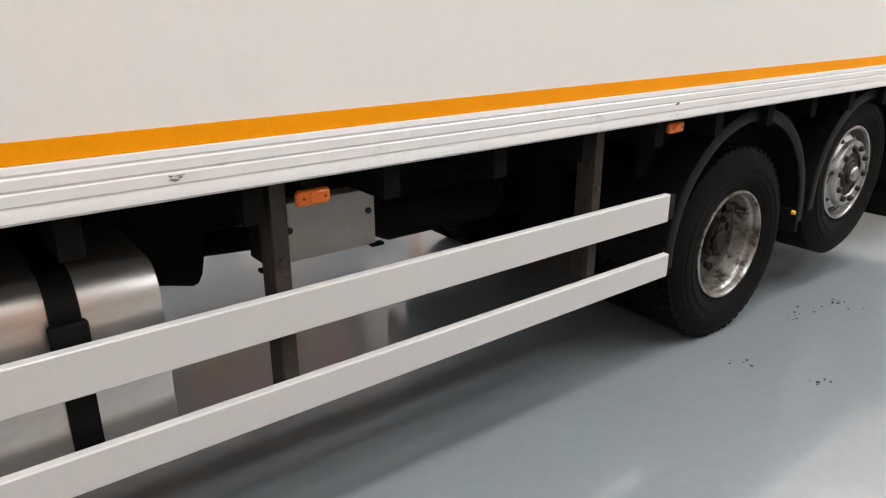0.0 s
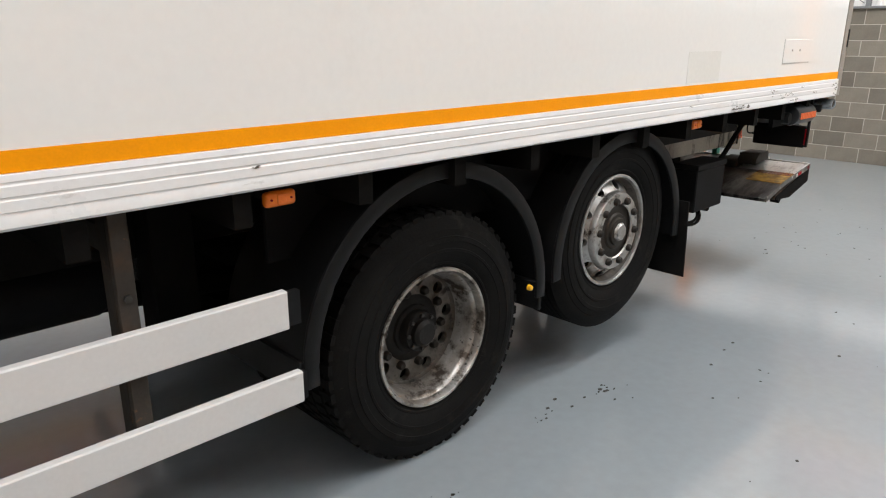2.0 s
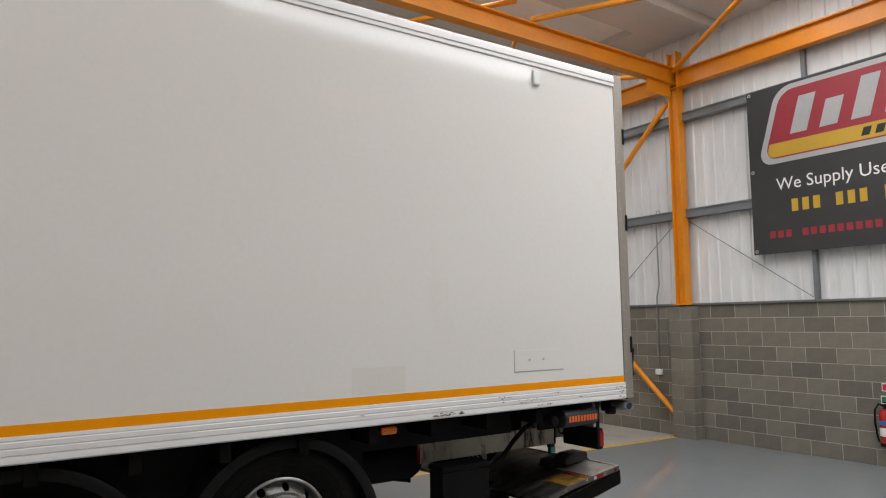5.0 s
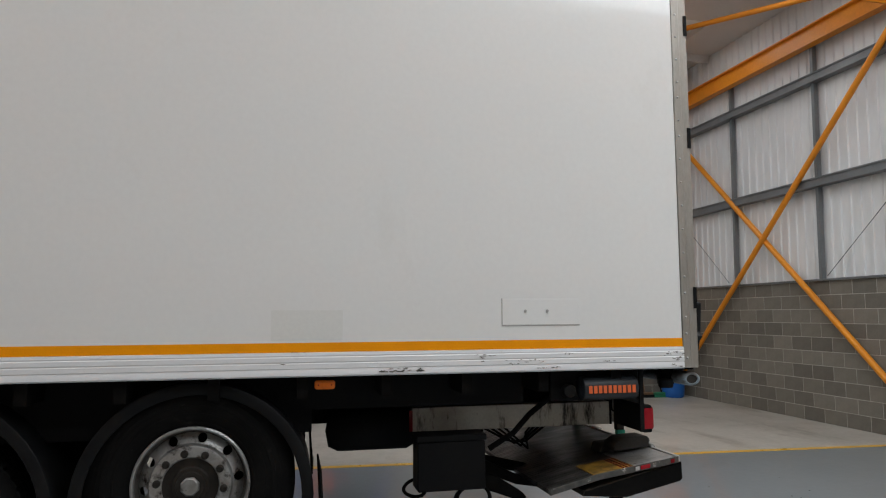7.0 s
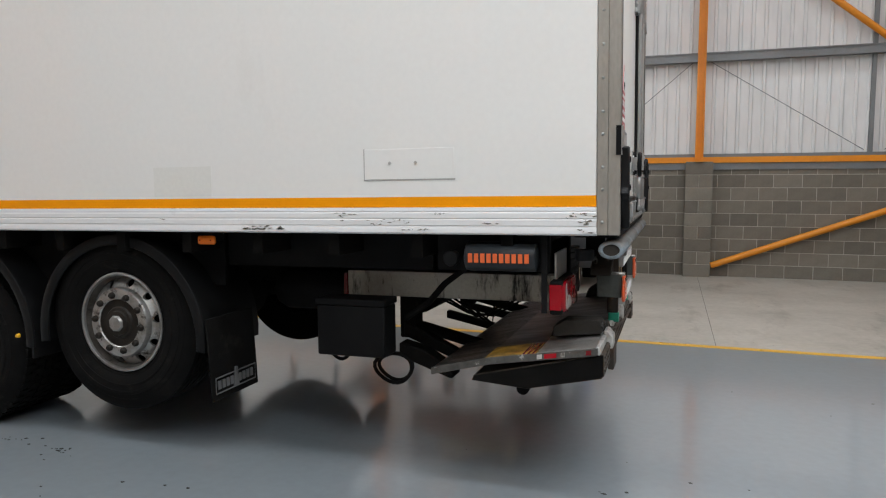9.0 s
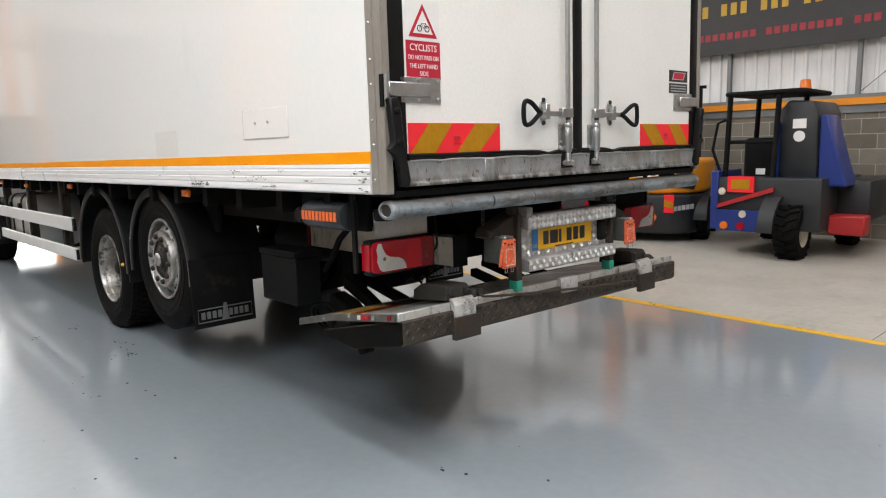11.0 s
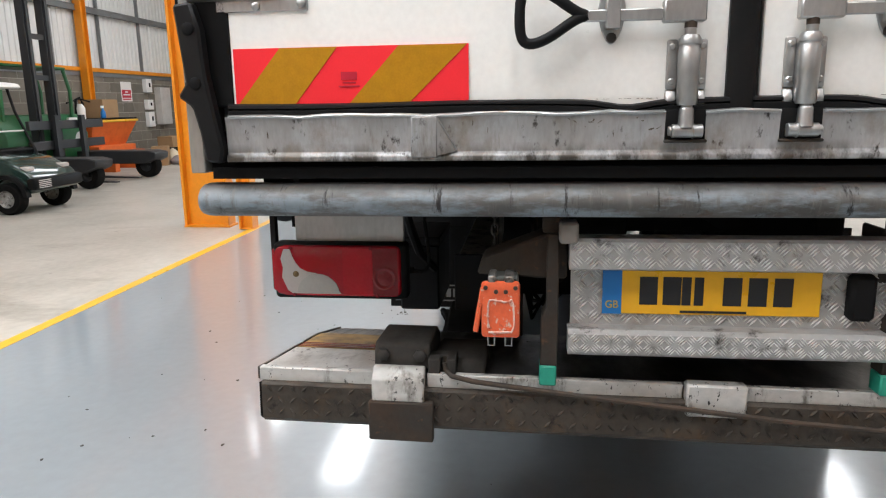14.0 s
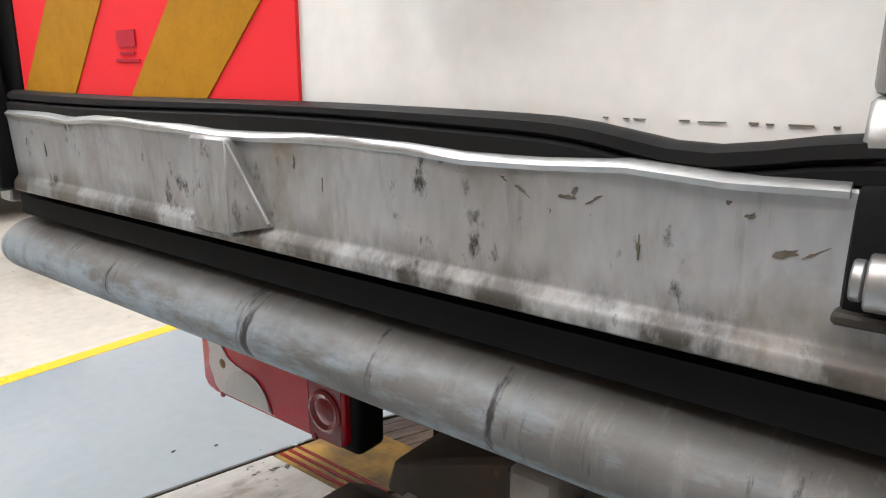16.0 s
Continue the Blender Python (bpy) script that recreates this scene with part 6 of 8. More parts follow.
for x0, x1 in ((-6.695, -6.575), (-6.185, -6.125)):
    part("cover_lug", Geo().box(x0, x1, 0.68, 0.71, 0.833, 0.846), BLACK, cb)
for x, z in ((-6.56, 0.978), (-6.195, 0.998)):
    part("cover_screw", Geo().cyl((x, 0.684, z), (x, 0.692, z), 0.014, seg=10), RUST, cb)

# fuel tank
tk = []
for cy, cz, a0 in ((0.22, 0.62, 180), (0.62, 0.62, 270), (0.62, 1.06, 0), (0.22, 1.06, 90)):
    tk += [(cy + 0.1 * math.cos(radians(a0 + 18 * k)), cz + 0.1 * math.sin(radians(a0 + 18 * k))) for k in range(6)]
tank = part("fuel_tank", Geo().prism(tk, "x", -8.2, -7.21), ALU, lorry, "brushed aluminium fuel tank with black straps", bevel=0.014, segs=2, angle=30)
for x in (-8.0, -7.49):
    out = [((y - 0.42) * 1.018 + 0.42, (z - 0.84) * 1.018 + 0.84) for y, z in tk]
    part("tank_strap", Geo().prism(out, "x", x, x + 0.075), BLACK, tank, "black tank strap", angle=30)
    part("strap_buckle", Geo().box(x - 0.01, x + 0.085, 0.085, 0.115, 0.98, 1.06), BLACK, tank, bevel=0.006)
    part("tank_bracket", Geo().box(x - 0.01, x + 0.085, 0.4, 0.87, 0.46, 0.52).box(x - 0.01, x + 0.085, 0.72, 0.87, 0.5, 1.2), BLACK, tank)

# side marker lamps
for x, z in ((-8.1, 1.309), (-6.768, 1.287), (-4.985, 1.309), (-2.24, 1.309)):
    ml = part("marker_lamp", Geo().box(x - 0.056, x + 0.056, 0.045, 0.075, z - 0.025, z + 0.025), AMBER, lorry, "amber side marker lamp", bevel=0.014, segs=3)
    part("lens_rib", Geo().box(x - 0.016, x + 0.016, 0.041, 0.047, z - 0.017, z + 0.017), AMBER, ml, bevel=0.003)
    for dx in (-0.035, 0.035):
        part("lamp_screw", Geo().cyl((x + dx, 0.0425, z), (x + dx, 0.046, z), 0.004, seg=8), REDD, ml)
    part("lamp_stalk", Geo().box(x - 0.03, x + 0.03, 0.07, 0.16, z - 0.009, 1.36), BLACK, ml)


# ---- wheels ----
def disc_with_holes(g, c, y, r0, r1, n, hole, rc, depth):
    """A ring between two radii with n round holes drawn inwards."""
    for k in range(n):
        a0, a1 = 2 * math.pi * k / n, 2 * math.pi * (k + 1) / n
        am = (a0 + a1) / 2
        ring, inner, back = [], [], []
        for i in range(16):
            t = 2 * math.pi * i / 16
            u, v = math.cos(t), math.sin(t)
            s = 1 / max(abs(u), abs(v))
            rr = (r0 + r1) / 2 + (r1 - r0) / 2 * max(-1, min(1, u * s))
            aa = am + (a1 - a0) / 2 * max(-1, min(1, v * s))
            ring.append((c[0] + rr * math.cos(aa), y, c[1] + rr * math.sin(aa)))
            hr, ha = rc + hole * u, am + hole * v / rc
            inner.append((c[0] + hr * math.cos(ha), y, c[1] + hr * math.sin(ha)))
            back.append((c[0] + hr * math.cos(ha), y + depth, c[1] + hr * math.sin(ha)))
        g.add(ring + inner + back, [(i, (i + 1) % 16, 16 + (i + 1) % 16, 16 + i) for i in range(16)] + [(16 + i, 16 + (i + 1) % 16, 32 + (i + 1) % 16, 32 + i) for i in range(16)])
    return g


def tyre_geo(r, y0, wid, lugs):
    """A tyre about the y axis through the origin: its outer side wall at y0."""
    g = Geo()
    h = wid
    prof = [(0.288, 0.05), (0.29, 0.012), (0.304, 0.000), (0.318, -0.006), (0.320, -0.009), (0.328, -0.011), (0.330, -0.010), (0.352, -0.022), (0.376, -0.028), (0.378, -0.031), (0.388, -0.032), (0.390, -0.029), (0.418, -0.032), (0.420, -0.035), (0.440, -0.034), (0.442, -0.030), (0.468, -0.024), (0.472, -0.020), (r - 0.03, -0.010), (r - 0.012, 0.006)]
    for k in range(5):
        a = 0.012 + (h - 0.046) * k / 5
        b = 0.012 + (h - 0.046) * (k + 1) / 5
        prof += [(r, a), (r, b - 0.014), (r - 0.012, b - 0.011), (r - 0.012, b - 0.002)]
    prof += [(r, h - 0.034), (r - 0.012, h - 0.03), (r - 0.04, h - 0.014), (0.40, h), (0.30, h - 0.01), (0.288, h - 0.05)]
    g.lathe([(p, y0 + q) for p, q in prof], (0, 0, 0), "y", 72)
    return g


def tread_geo(r, y0):
    g, n = Geo(), 56
    for k in range(n):
        for ya, yb, off in ((0.006, 0.066, 0), (0.078, 0.14, 0.5), (0.15, 0.21, 0), (0.22, 0.27, 0.5)):
            m = Matrix.Rotation(-2 * math.pi * (k + off) / n, 4, "Y")
            g.box(r - 0.02, r + 0.007, y0 + ya, y0 + yb, -0.019, 0.019, m)
    return g


def weld(me):
    """Join the segments of a ring into one sheet."""
    bm = bmesh.new()
    bm.from_mesh(me)
    bmesh.ops.remove_doubles(bm, verts=bm.verts, dist=0.00005)
    bm.to_mesh(me)
    bm.free()
    return me


def spin(m_angle):
    return Matrix.Rotation(m_angle, 4, "Y")


TY_DRIVE = mesh("tyre", tyre_geo(0.530, 0.0, 0.30, True), RUBBER, angle=30)
TREAD_DRIVE = mesh("tread", tread_geo(0.530, 0.0), RUBBER, angle=30)
TY_PLAIN = mesh("tyre", tyre_geo(0.540, 0.0, 0.30, False), RUBBER, angle=30)
g = Geo().lathe([(0.304, -0.002), (0.302, -0.010), (0.290, -0.012), (0.284, 0.0), (0.281, 0.024), (0.272, 0.034), (0.268, 0.05), (0.262, 0.075), (0.257, 0.105), (0.253, 0.125), (0.249, 0.136)], (0, 0, 0), "y", 64)
RIM_DRIVE = mesh("rim", g, RIMD, angle=30)
g = Geo().lathe([(0.250, 0.128), (0.247, 0.136), (0.245, 0.142), (0.2425, 0.146)], (0, 0, 0), "y", 64)
DISC_DRIVE = weld(mesh("wheel_disc", disc_with_holes(g, (0, 0), 0.146, 0.146, 0.2425, 10, 0.0285, 0.2125, 0.03), DISCM, angle=30))
g = Geo().lathe([(0.304, -0.002), (0.303, -0.010), (0.296, -0.014), (0.288, -0.012), (0.284, -0.004), (0.283, 0.006)], (0, 0, 0), "y", 64)
RIM_TAG = mesh("rim", g, RIML, angle=34)
BARREL_TAG = mesh("rim_barrel", Geo().lathe([(0.283, 0.006), (0.280, 0.022), (0.274, 0.034), (0.270, 0.045), (0.268, 0.062), (0.268, 0.16)], (0, 0, 0), "y", 64), DISCM, angle=34)
g = disc_with_holes(Geo(), (0, 0), 0.0, 0.214, 0.268, 10, 0.0245, 0.2415, 0.02)
g.v = [(x, y + 0.004 + (math.hypot(x, z) - 0.214) * 0.85, z) for x, y, z in g.v]
g.lathe([(0.216, 0.006), (0.213, -0.006), (0.210, -0.020), (0.205, -0.028), (0.197, -0.031), (0.149, -0.031), (0.143, -0.024)], (0, 0, 0), "y", 60)
DISC_TAG = weld(mesh("wheel_disc", g, RIM, angle=34))
BACKING = mesh("brake_drum", Geo().lathe([(0.0, 0.215), (0.255, 0.215), (0.26, 0.27)], (0, 0, 0), "y", 40), HUBM)
HUB_DRIVE = mesh("hub", Geo().lathe([(0, 0.045), (0.045, 0.046), (0.06, 0.06), (0.062, 0.08), (0.085, 0.082), (0.09, 0.09), (0.09, 0.124), (0.105, 0.128), (0.11, 0.138), (0.138, 0.139), (0.149, 0.146)], (0, 0, 0), "y", 40), HUBM)
HUB_TAG = mesh("hub", Geo().lathe([(0, -0.045), (0.055, -0.046), (0.072, -0.044), (0.076, -0.030), (0.092, -0.028), (0.10, -0.018), (0.132, -0.012), (0.146, -0.016), (0.146, 0.0)], (0, 0, 0), "y", 32), HUBT)
CAP_TAG = mesh("hub_cap", Geo().lathe([(0, -0.064), (0.042, -0.062), (0.050, -0.054), (0.052, -0.040)], (0, 0, 0), "y", 8), RIM)
NUT_TAG = mesh("nut", Geo().lathe([(0.0, -0.024), (0.013, -0.024), (0.0195, -0.016), (0.0205, 0.0), (0.0205, 0.003)], (0, 0, 0), "y", 12), HUBT)
AXCAP = mesh("half_shaft_bolt", Geo().lathe([(0.0, -0.008), (0.009, -0.008), (0.009, 0.0)], (0, 0, 0), "y", 6), NUTM)


def wheel(x, z, drive, far, label):
    w = new("wheel")
    w.parent = lorry
    w.matrix_basis = Matrix.Translation((x, W - 0.135, z)) @ Matrix.Rotation(math.pi, 4, "Z") if far else Matrix.Translation((x, 0.135, z))
    tagged(w, label)
    w.empty_display_size = 0.1
    ty = [share("tyre", TY_DRIVE if drive else TY_PLAIN, w, spin(0.05))]
    if drive:
        ty.append(share("inner_tyre", TY_DRIVE, w, Matrix.Translation((0, 0.34, 0)) @ spin(0.09)))
        for t in ty:
            tagged(share("tread", TREAD_DRIVE, t, Matrix()), kind="stuff")
    share("rim", RIM_DRIVE if drive else RIM_TAG, w, spin(0.2))
    share("wheel_disc", DISC_DRIVE if drive else DISC_TAG, w, spin(0.2))
    if not drive:
        share("rim_barrel", BARREL_TAG, w, spin(0.2))
    share("brake_drum", BACKING, w, Matrix())
    share("hub", HUB_DRIVE if drive else HUB_TAG, w, Matrix())
    if not drive:
        share("hub_cap", CAP_TAG, w, spin(0.4))
    for k in range(10):
        a = 2 * math.pi * (k + 0.5) / 10 + 0.2
        share("nut", NUT_TAG, w, Matrix.Translation((0.1695 * math.cos(a), 0.145 if drive else -0.029, 0.1695 * math.sin(a))))
    for k in range(8 if drive else 0):
        a = 2 * math.pi * k / 8
        share("half_shaft_bolt", AXCAP, w, Matrix.Translation((0.076 * math.cos(a), 0.08, 0.076 * math.sin(a))))
    return w


for far in (0, 1):
    wheel(-4.245, 0.584, True, far, "twin drive wheel, deep rusty silver rim, worn tyre on the floor")
    wheel(-2.93, 0.797, False, far, "raised tag axle wheel, dirty silver rim with dark nuts")
    wheel(-9.95, 0.648, False, far, "front wheel under the cab")

for cx, cz, r, a0, a1, y in ((-4.25, 0.655, 0.665, -4, 184, 0), (-2.905, 0.72, 0.605, -6, 186, 0), (-4.25, 0.655, 0.665, -4, 184, 1), (-2.905, 0.72, 0.605, -6, 186, 1)):
    y0, y1 = (0.085, 0.62) if not y else (W - 0.62, W - 0.085)
    mg = part("mudguard", Geo().arch((cx, cz), r - 0.006, r + 0.006, y0, y1, a0, a1), PLASTIC, lorry, "black plastic mudguard arch", angle=50)
    ya, yb_ = (0.075, 0.09) if not y else (W - 0.09, W - 0.075)
    part("mudguard_lip", Geo().arch((cx, cz), r - 0.055, r + 0.008, ya, yb_, a0, a1), PLASTIC, mg, angle=50, bevel=0.003)
    part("mudguard_stay", Geo().cyl((cx, y0 + 0.1, cz + r - 0.01), (cx, y0 + 0.1, 1.3), 0.02, seg=10), BLACK, mg)
for xa, z1 in ((-3.60, 0.68), (-4.92, 0.72)):
    part("mudguard_tail", Geo().box(xa - 0.012, xa + 0.012, 0.085, 0.62, z1 - 0.14, z1), PLASTIC, lorry, bevel=0.004)
part("yellow_plug", Geo().lathe([(0, -0.012), (0.010, -0.010), (0.013, -0.004), (0.014, 0.01)], (-3.70, 0.07, 0.683), "y", 16), YPLATE, lorry, "yellow plastic plug")
for s in (0, 1):
    y0, y1 = (0.04, 0.49) if not s else (W - 0.49, W - 0.04)
    fl = part("mudflap", Geo().prism([(-2.262, 0.86), (-2.252, 0.86), (-2.235, 0.6), (-2.225, 0.385), (-2.235, 0.385), (-2.247, 0.6)], "y", y0, y1), RUBBER, lorry, "black rubber mudflap with a grey badge", bevel=0.002)
    part("flap_frame", Geo().tube([(-2.224, y, z) for y, z in ((y0 + 0.03, 0.425), (y1 - 0.03, 0.425), (y1 - 0.03, 0.515), (y0 + 0.03, 0.515))], 0.004, 6, True), BADGE, fl)
    for i in range(9):
        yy = y0 + 0.052 + i * 0.0395
        if i == 4:
            part("flap_badge", Geo().prism([(yy - 0.012, 0.422), (yy + 0.042, 0.422), (yy + 0.026, 0.54), (yy + 0.006, 0.54)], "x", -2.232, -2.222), BADGE, fl)
        else:
            part("flap_bar", Geo().box(-2.232, -2.2225, yy, yy + 0.026, 0.446, 0.494), BADGE, fl)

# ---- cab ----
cab = [(-8.95, 0.95), (-8.95, 3.1), (-9.1, 3.35), (-10.2, 3.4), (-10.75, 3.1), (-10.95, 2.2), (-11.0, 1.5), (-11.02, 0.45), (-10.55, 0.42), (-10.5, 0.95)]
cb_ = part("cab_body", Geo().prism(cab, "y", 0.12, W - 0.12), CABW, lorry, "white lorry cab", bevel=0.05, segs=3)
part("cab_door", Geo().box(-10.45, -9.35, 0.105, 0.13, 1.0, 2.9), CABW, cb_, bevel=0.01)
part("cab_window", Geo().prism([(-10.4, 2.05), (-9.5, 2.05), (-9.5, 2.8), (-10.1, 2.8)], "y", 0.10, 0.112), INK, cb_, "dark side window")
part("cab_step", Geo().box(-10.5, -9.3, 0.1, 0.4, 0.4, 0.5).box(-9.25, -8.95, 0.12, 0.5, 0.5, 1.1), PLASTIC, cb_, bevel=0.01)
part("windscreen", Geo().box(-10.98, -10.9, 0.25, W - 0.25, 1.9, 2.8, None), INK, cb_)
part("wheel_arch", Geo().arch((-9.95, 0.64), 0.56, 0.60, 0.10, 0.5, 0, 180), PLASTIC, cb_, angle=50)
for s in (0, 1):
    f = (lambda y: W - y) if s else (lambda y: y)
    ma = part("mirror_arm", Geo().tube([(-10.35, f(0.13), 2.62), (-10.45, f(-0.01), 2.66), (-10.45, f(-0.12), 2.6), (-10.45, f(-0.12), 1.98), (-10.35, f(0.02), 1.9), (-10.3, f(0.13), 1.92)], 0.018, 8), BLACK, lorry, "black mirror arm")
    for z0, z1 in ((1.98, 2.42), (2.46, 2.72)):
        a, b = sorted((f(-0.24), f(-0.02)))
        part("mirror_shell", Geo().box(-10.52, -10.42, a, b, z0, z1), PLASTIC, ma, bevel=0.03, segs=3)
        part("mirror_glass", Geo().box(-10.42, -10.414, a + 0.025, b - 0.025, z0 + 0.03, z1 - 0.03), MIRROR, ma)
part("fridge_unit", Geo().box(-9.1, -8.68, 0.35, W - 0.35, 2.9, 3.98), CABW, lorry, "white refrigeration unit on the front wall", bevel=0.04, segs=2)


# ---- vehicles and clutter in the hall ----
def small_wheel(parent, x, y, z, r, w, axis="x", rim=RIM, rim_r=0.55, name="wheel"):
    h = w / 2
    tw = [(rim_r * r, -h), (r * 0.9, -h), (r * 0.98, -h * 0.75), (r, -h * 0.5), (r, h * 0.5), (r * 0.98, h * 0.75), (r * 0.9, h), (rim_r * r, h)]
    wh = part(name, Geo().lathe(tw, (x, y, z), axis, 36), RUBBER, parent)
    part("rim", Geo().lathe([(0, -h * 0.5), (rim_r * r * 0.3, -h * 0.62), (rim_r * r * 0.35, -h * 0.4), (rim_r * r * 0.8, -h * 0.5), (rim_r * r, -h * 0.98), (rim_r * r, h * 0.98), (rim_r * r * 0.8, h * 0.5), (rim_r * r * 0.35, h * 0.4), (rim_r * r * 0.3, h * 0.62), (0, h * 0.5)], (x, y, z), axis, 36), rim, wh)
    return wh


def lug_wheel(parent, x, y, z, r, w, rim):
    wh = small_wheel(parent, x, y, z, r, w, "x", rim, 0.55)
    g = Geo()
    for k in range(18):
        for s in (0, 1):
            a = 2 * math.pi * (k + 0.5 * s) / 18
            m = Matrix.Translation((x, y, z)) @ Matrix.Rotation(a, 4, "X") @ Matrix.Translation((0, r - 0.01, 0)) @ Matrix.Rotation(radians(25 if s else -25), 4, "Y")
            g.box(0.0 if s else -w * 0.5, w * 0.5 if s else 0.0, 0, 0.035, -0.025, 0.025, m)
    tagged(part("tread", g, RUBBER, wh), kind="stuff")
    return wh


# golf cart, its nose to the north
cart = thing("golf_cart", "dark green golf cart with white canopy and cream seats", "golf cart", m=pose(-8.22, -7.7, 0))
fy, ry_ = 0.95, -0.95
body = [(-1.28, 0.35), (-1.3, 0.62), (-1.2, 0.72), (-0.72, 0.74), (-0.62, 0.62), (-0.55, 0.40), (-0.5, 0.32), (0.45, 0.30), (0.52, 0.42), (0.56, 0.74), (0.66, 0.86), (0.95, 0.80), (1.28, 0.62), (1.38, 0.50), (1.36, 0.34), (1.25, 0.3), (-1.2, 0.3)]
cb2 = part("cart_body", Geo().prism([(y, z) for y, z in body], "x", -0.52, 0.52), CARTG, cart, "glossy dark green bodywork", bevel=0.05, segs=3)
part("front_bumper", Geo().box(-0.55, 0.55, 1.26, 1.42, 0.36, 0.54), PLASTIC, cb2, bevel=0.04, segs=2)
g = Geo()
for k in range(5):
    g.box(0.22, 0.48, 1.418, 1.428, 0.39 + 0.026 * k, 0.402 + 0.026 * k)
part("grille", g, GREYBOX, cb2)
for s in (-1, 1):
    part("headlamp", Geo().box(s * 0.4 - 0.09, s * 0.4 + 0.09, 1.12, 1.26, 0.62, 0.70), CLEARL, cb2, bevel=0.02)
    for yy in (fy, ry_):
        small_wheel(cart, s * 0.50, yy, 0.235, 0.235, 0.2)
        part("wheel_arch", Geo().arch((yy, 0.26), 0.27, 0.33, s * 0.54 - 0.05, s * 0.54 + 0.05, 0, 180), PLASTIC, cart, angle=50).matrix_basis = Matrix(((0, 1, 0, 0), (1, 0, 0, 0), (0, 0, 1, 0), (0, 0, 0, 1)))
    part("canopy_post", Geo().tube([(s * 0.5, -0.95, 0.7), (s * 0.5, -0.8, 1.3), (s * 0.5, -0.78, 1.84)], 0.022, 8), PLASTIC, cart)
    part("canopy_post", Geo().tube([(s * 0.5, -0.3, 0.7), (s * 0.5, -0.2, 1.3), (s * 0.5, -0.15, 1.84)], 0.02, 8), PLASTIC, cart)
    part("canopy_post", Geo().tube([(s * 0.5, 0.72, 0.82), (s * 0.5, 0.42, 1.5), (s * 0.5, 0.34, 1.86)], 0.022, 8), PLASTIC, cart)
rf = [(-1.05, 1.84), (-1.0, 1.90), (-0.7, 1.955), (0.2, 1.96), (0.46, 1.93), (0.52, 1.87), (0.46, 1.85), (-1.0, 1.82)]
part("canopy", Geo().prism(rf, "x", -0.62, 0.62), CARTW, cart, "white moulded canopy", bevel=0.03, segs=2)
part("canopy_fringe", Geo().tube([(0.6, -1.04, 1.84), (0.61, -1.12, 1.74), (0.6, -1.14, 1.55)], 0.02, 6), CARTW, cart)
part("seat_back", Geo().box(-0.5, 0.5, -0.62, -0.50, 0.98, 1.32), CREAM, cart, "cream padded backrest", bevel=0.05, segs=3)
part("seat", Geo().box(-0.5, 0.5, -0.5, 0.05, 0.70, 0.86), CREAM, cart, "cream padded seat", bevel=0.05, segs=3)
part("seat_box", Geo().box(-0.48, 0.48, -0.5, 0.0, 0.35, 0.70), CARTG, cart, bevel=0.02)
part("windscreen", Geo().prism([(0.70, 0.86), (0.40, 1.56), (0.395, 1.56), (0.695, 0.86)], "x", -0.5, 0.5), GLASS, cart, "tinted fold-down windscreen")
part("screen_bar", Geo().cyl((-0.5, 0.55, 1.2), (0.5, 0.55, 1.2), 0.012, seg=8), GREYBOX, cart)
part("dashboard", Geo().box(-0.5, 0.5, 0.5, 0.68, 0.80, 0.95), PLASTIC, cart, bevel=0.03)
st = part("steering_wheel", Geo().lathe([(0.17, -0.012), (0.182, 0), (0.17, 0.012), (0.158, 0), (0.17, -0.012)], (0.22, 0.36, 1.02), "y", 24), PLASTIC, cart)
part("steering_column", Geo().cyl((0.22, 0.36, 1.02), (0.22, 0.6, 0.8), 0.02, seg=8), PLASTIC, st)
n, g, vs = 10, Geo(), []
rr = random.Random(5)
for i in range(n + 1):
    for j in range(n + 1):
        y = -0.45 + 0.62 * i / n
        d = j / n
        x = 0.42 + 0.14 * min(1, d * 2.2) + 0.02 * math.sin(i * 1.9) * d
        z = 0.90 - max(0, d - 0.3) * 0.78 + rr.uniform(-0.012, 0.012) - 0.05 * math.sin(i * 0.8) * d
        vs.append((x, y + 0.05 * d * math.sin(i), z))
top_v = [(x - 0.02, y, z - 0.012) for x, y, z in vs]
q = [(i * (n + 1) + j, i * (n + 1) + j + 1, (i + 1) * (n + 1) + j + 1, (i + 1) * (n + 1) + j) for i in range(n) for j in range(n)]
g.add(vs, q).add(top_v, [tuple(reversed(f)) for f in q])
bl = part("blanket", g, CLOTH, None, angle=80)
bl.matrix_basis = pose(-8.22, -7.7, 0)
tagged(bl, "crumpled grey blanket draped over the golf cart's seat", "blanket")
part("rear_view_mirror", Geo().box(0.56, 0.78, -1.0, -0.92, 1.16, 1.22), PLASTIC, cart, bevel=0.02)

# green truck-mounted forklift, legs to the north
fk = thing("forklift", "green truck-mounted forklift with black mast and straddle legs", "forklift", "forklifts", pose(-12.0, -8.55, 0))
for x in (-1.08, 1.08):
    lg = part("leg", Geo().prism([(-0.6, 0.32), (1.05, 0.32), (1.28, 0.42), (1.3, 0.56), (1.1, 0.60), (-0.6, 0.60)], "x", x - 0.28, x + 0.28), FGREY, fk, "dark straddle leg", bevel=0.02).matrix_basis
    small_wheel(fk, x, 0.95, 0.27, 0.27, 0.24, "x", FGREY, 0.5)
part("body", Geo().prism([(-1.5, 0.45), (-1.55, 1.2), (-1.3, 1.42), (-0.75, 1.42), (-0.55, 1.0), (-0.55, 0.45)], "x", -1.3, 1.25), FGREEN, fk, "green bodywork", bevel=0.05, segs=2)
part("decal", Geo().box(-1.02, -0.75, -0.66, -0.60, 1.12, 1.34), SIGNW, fk)
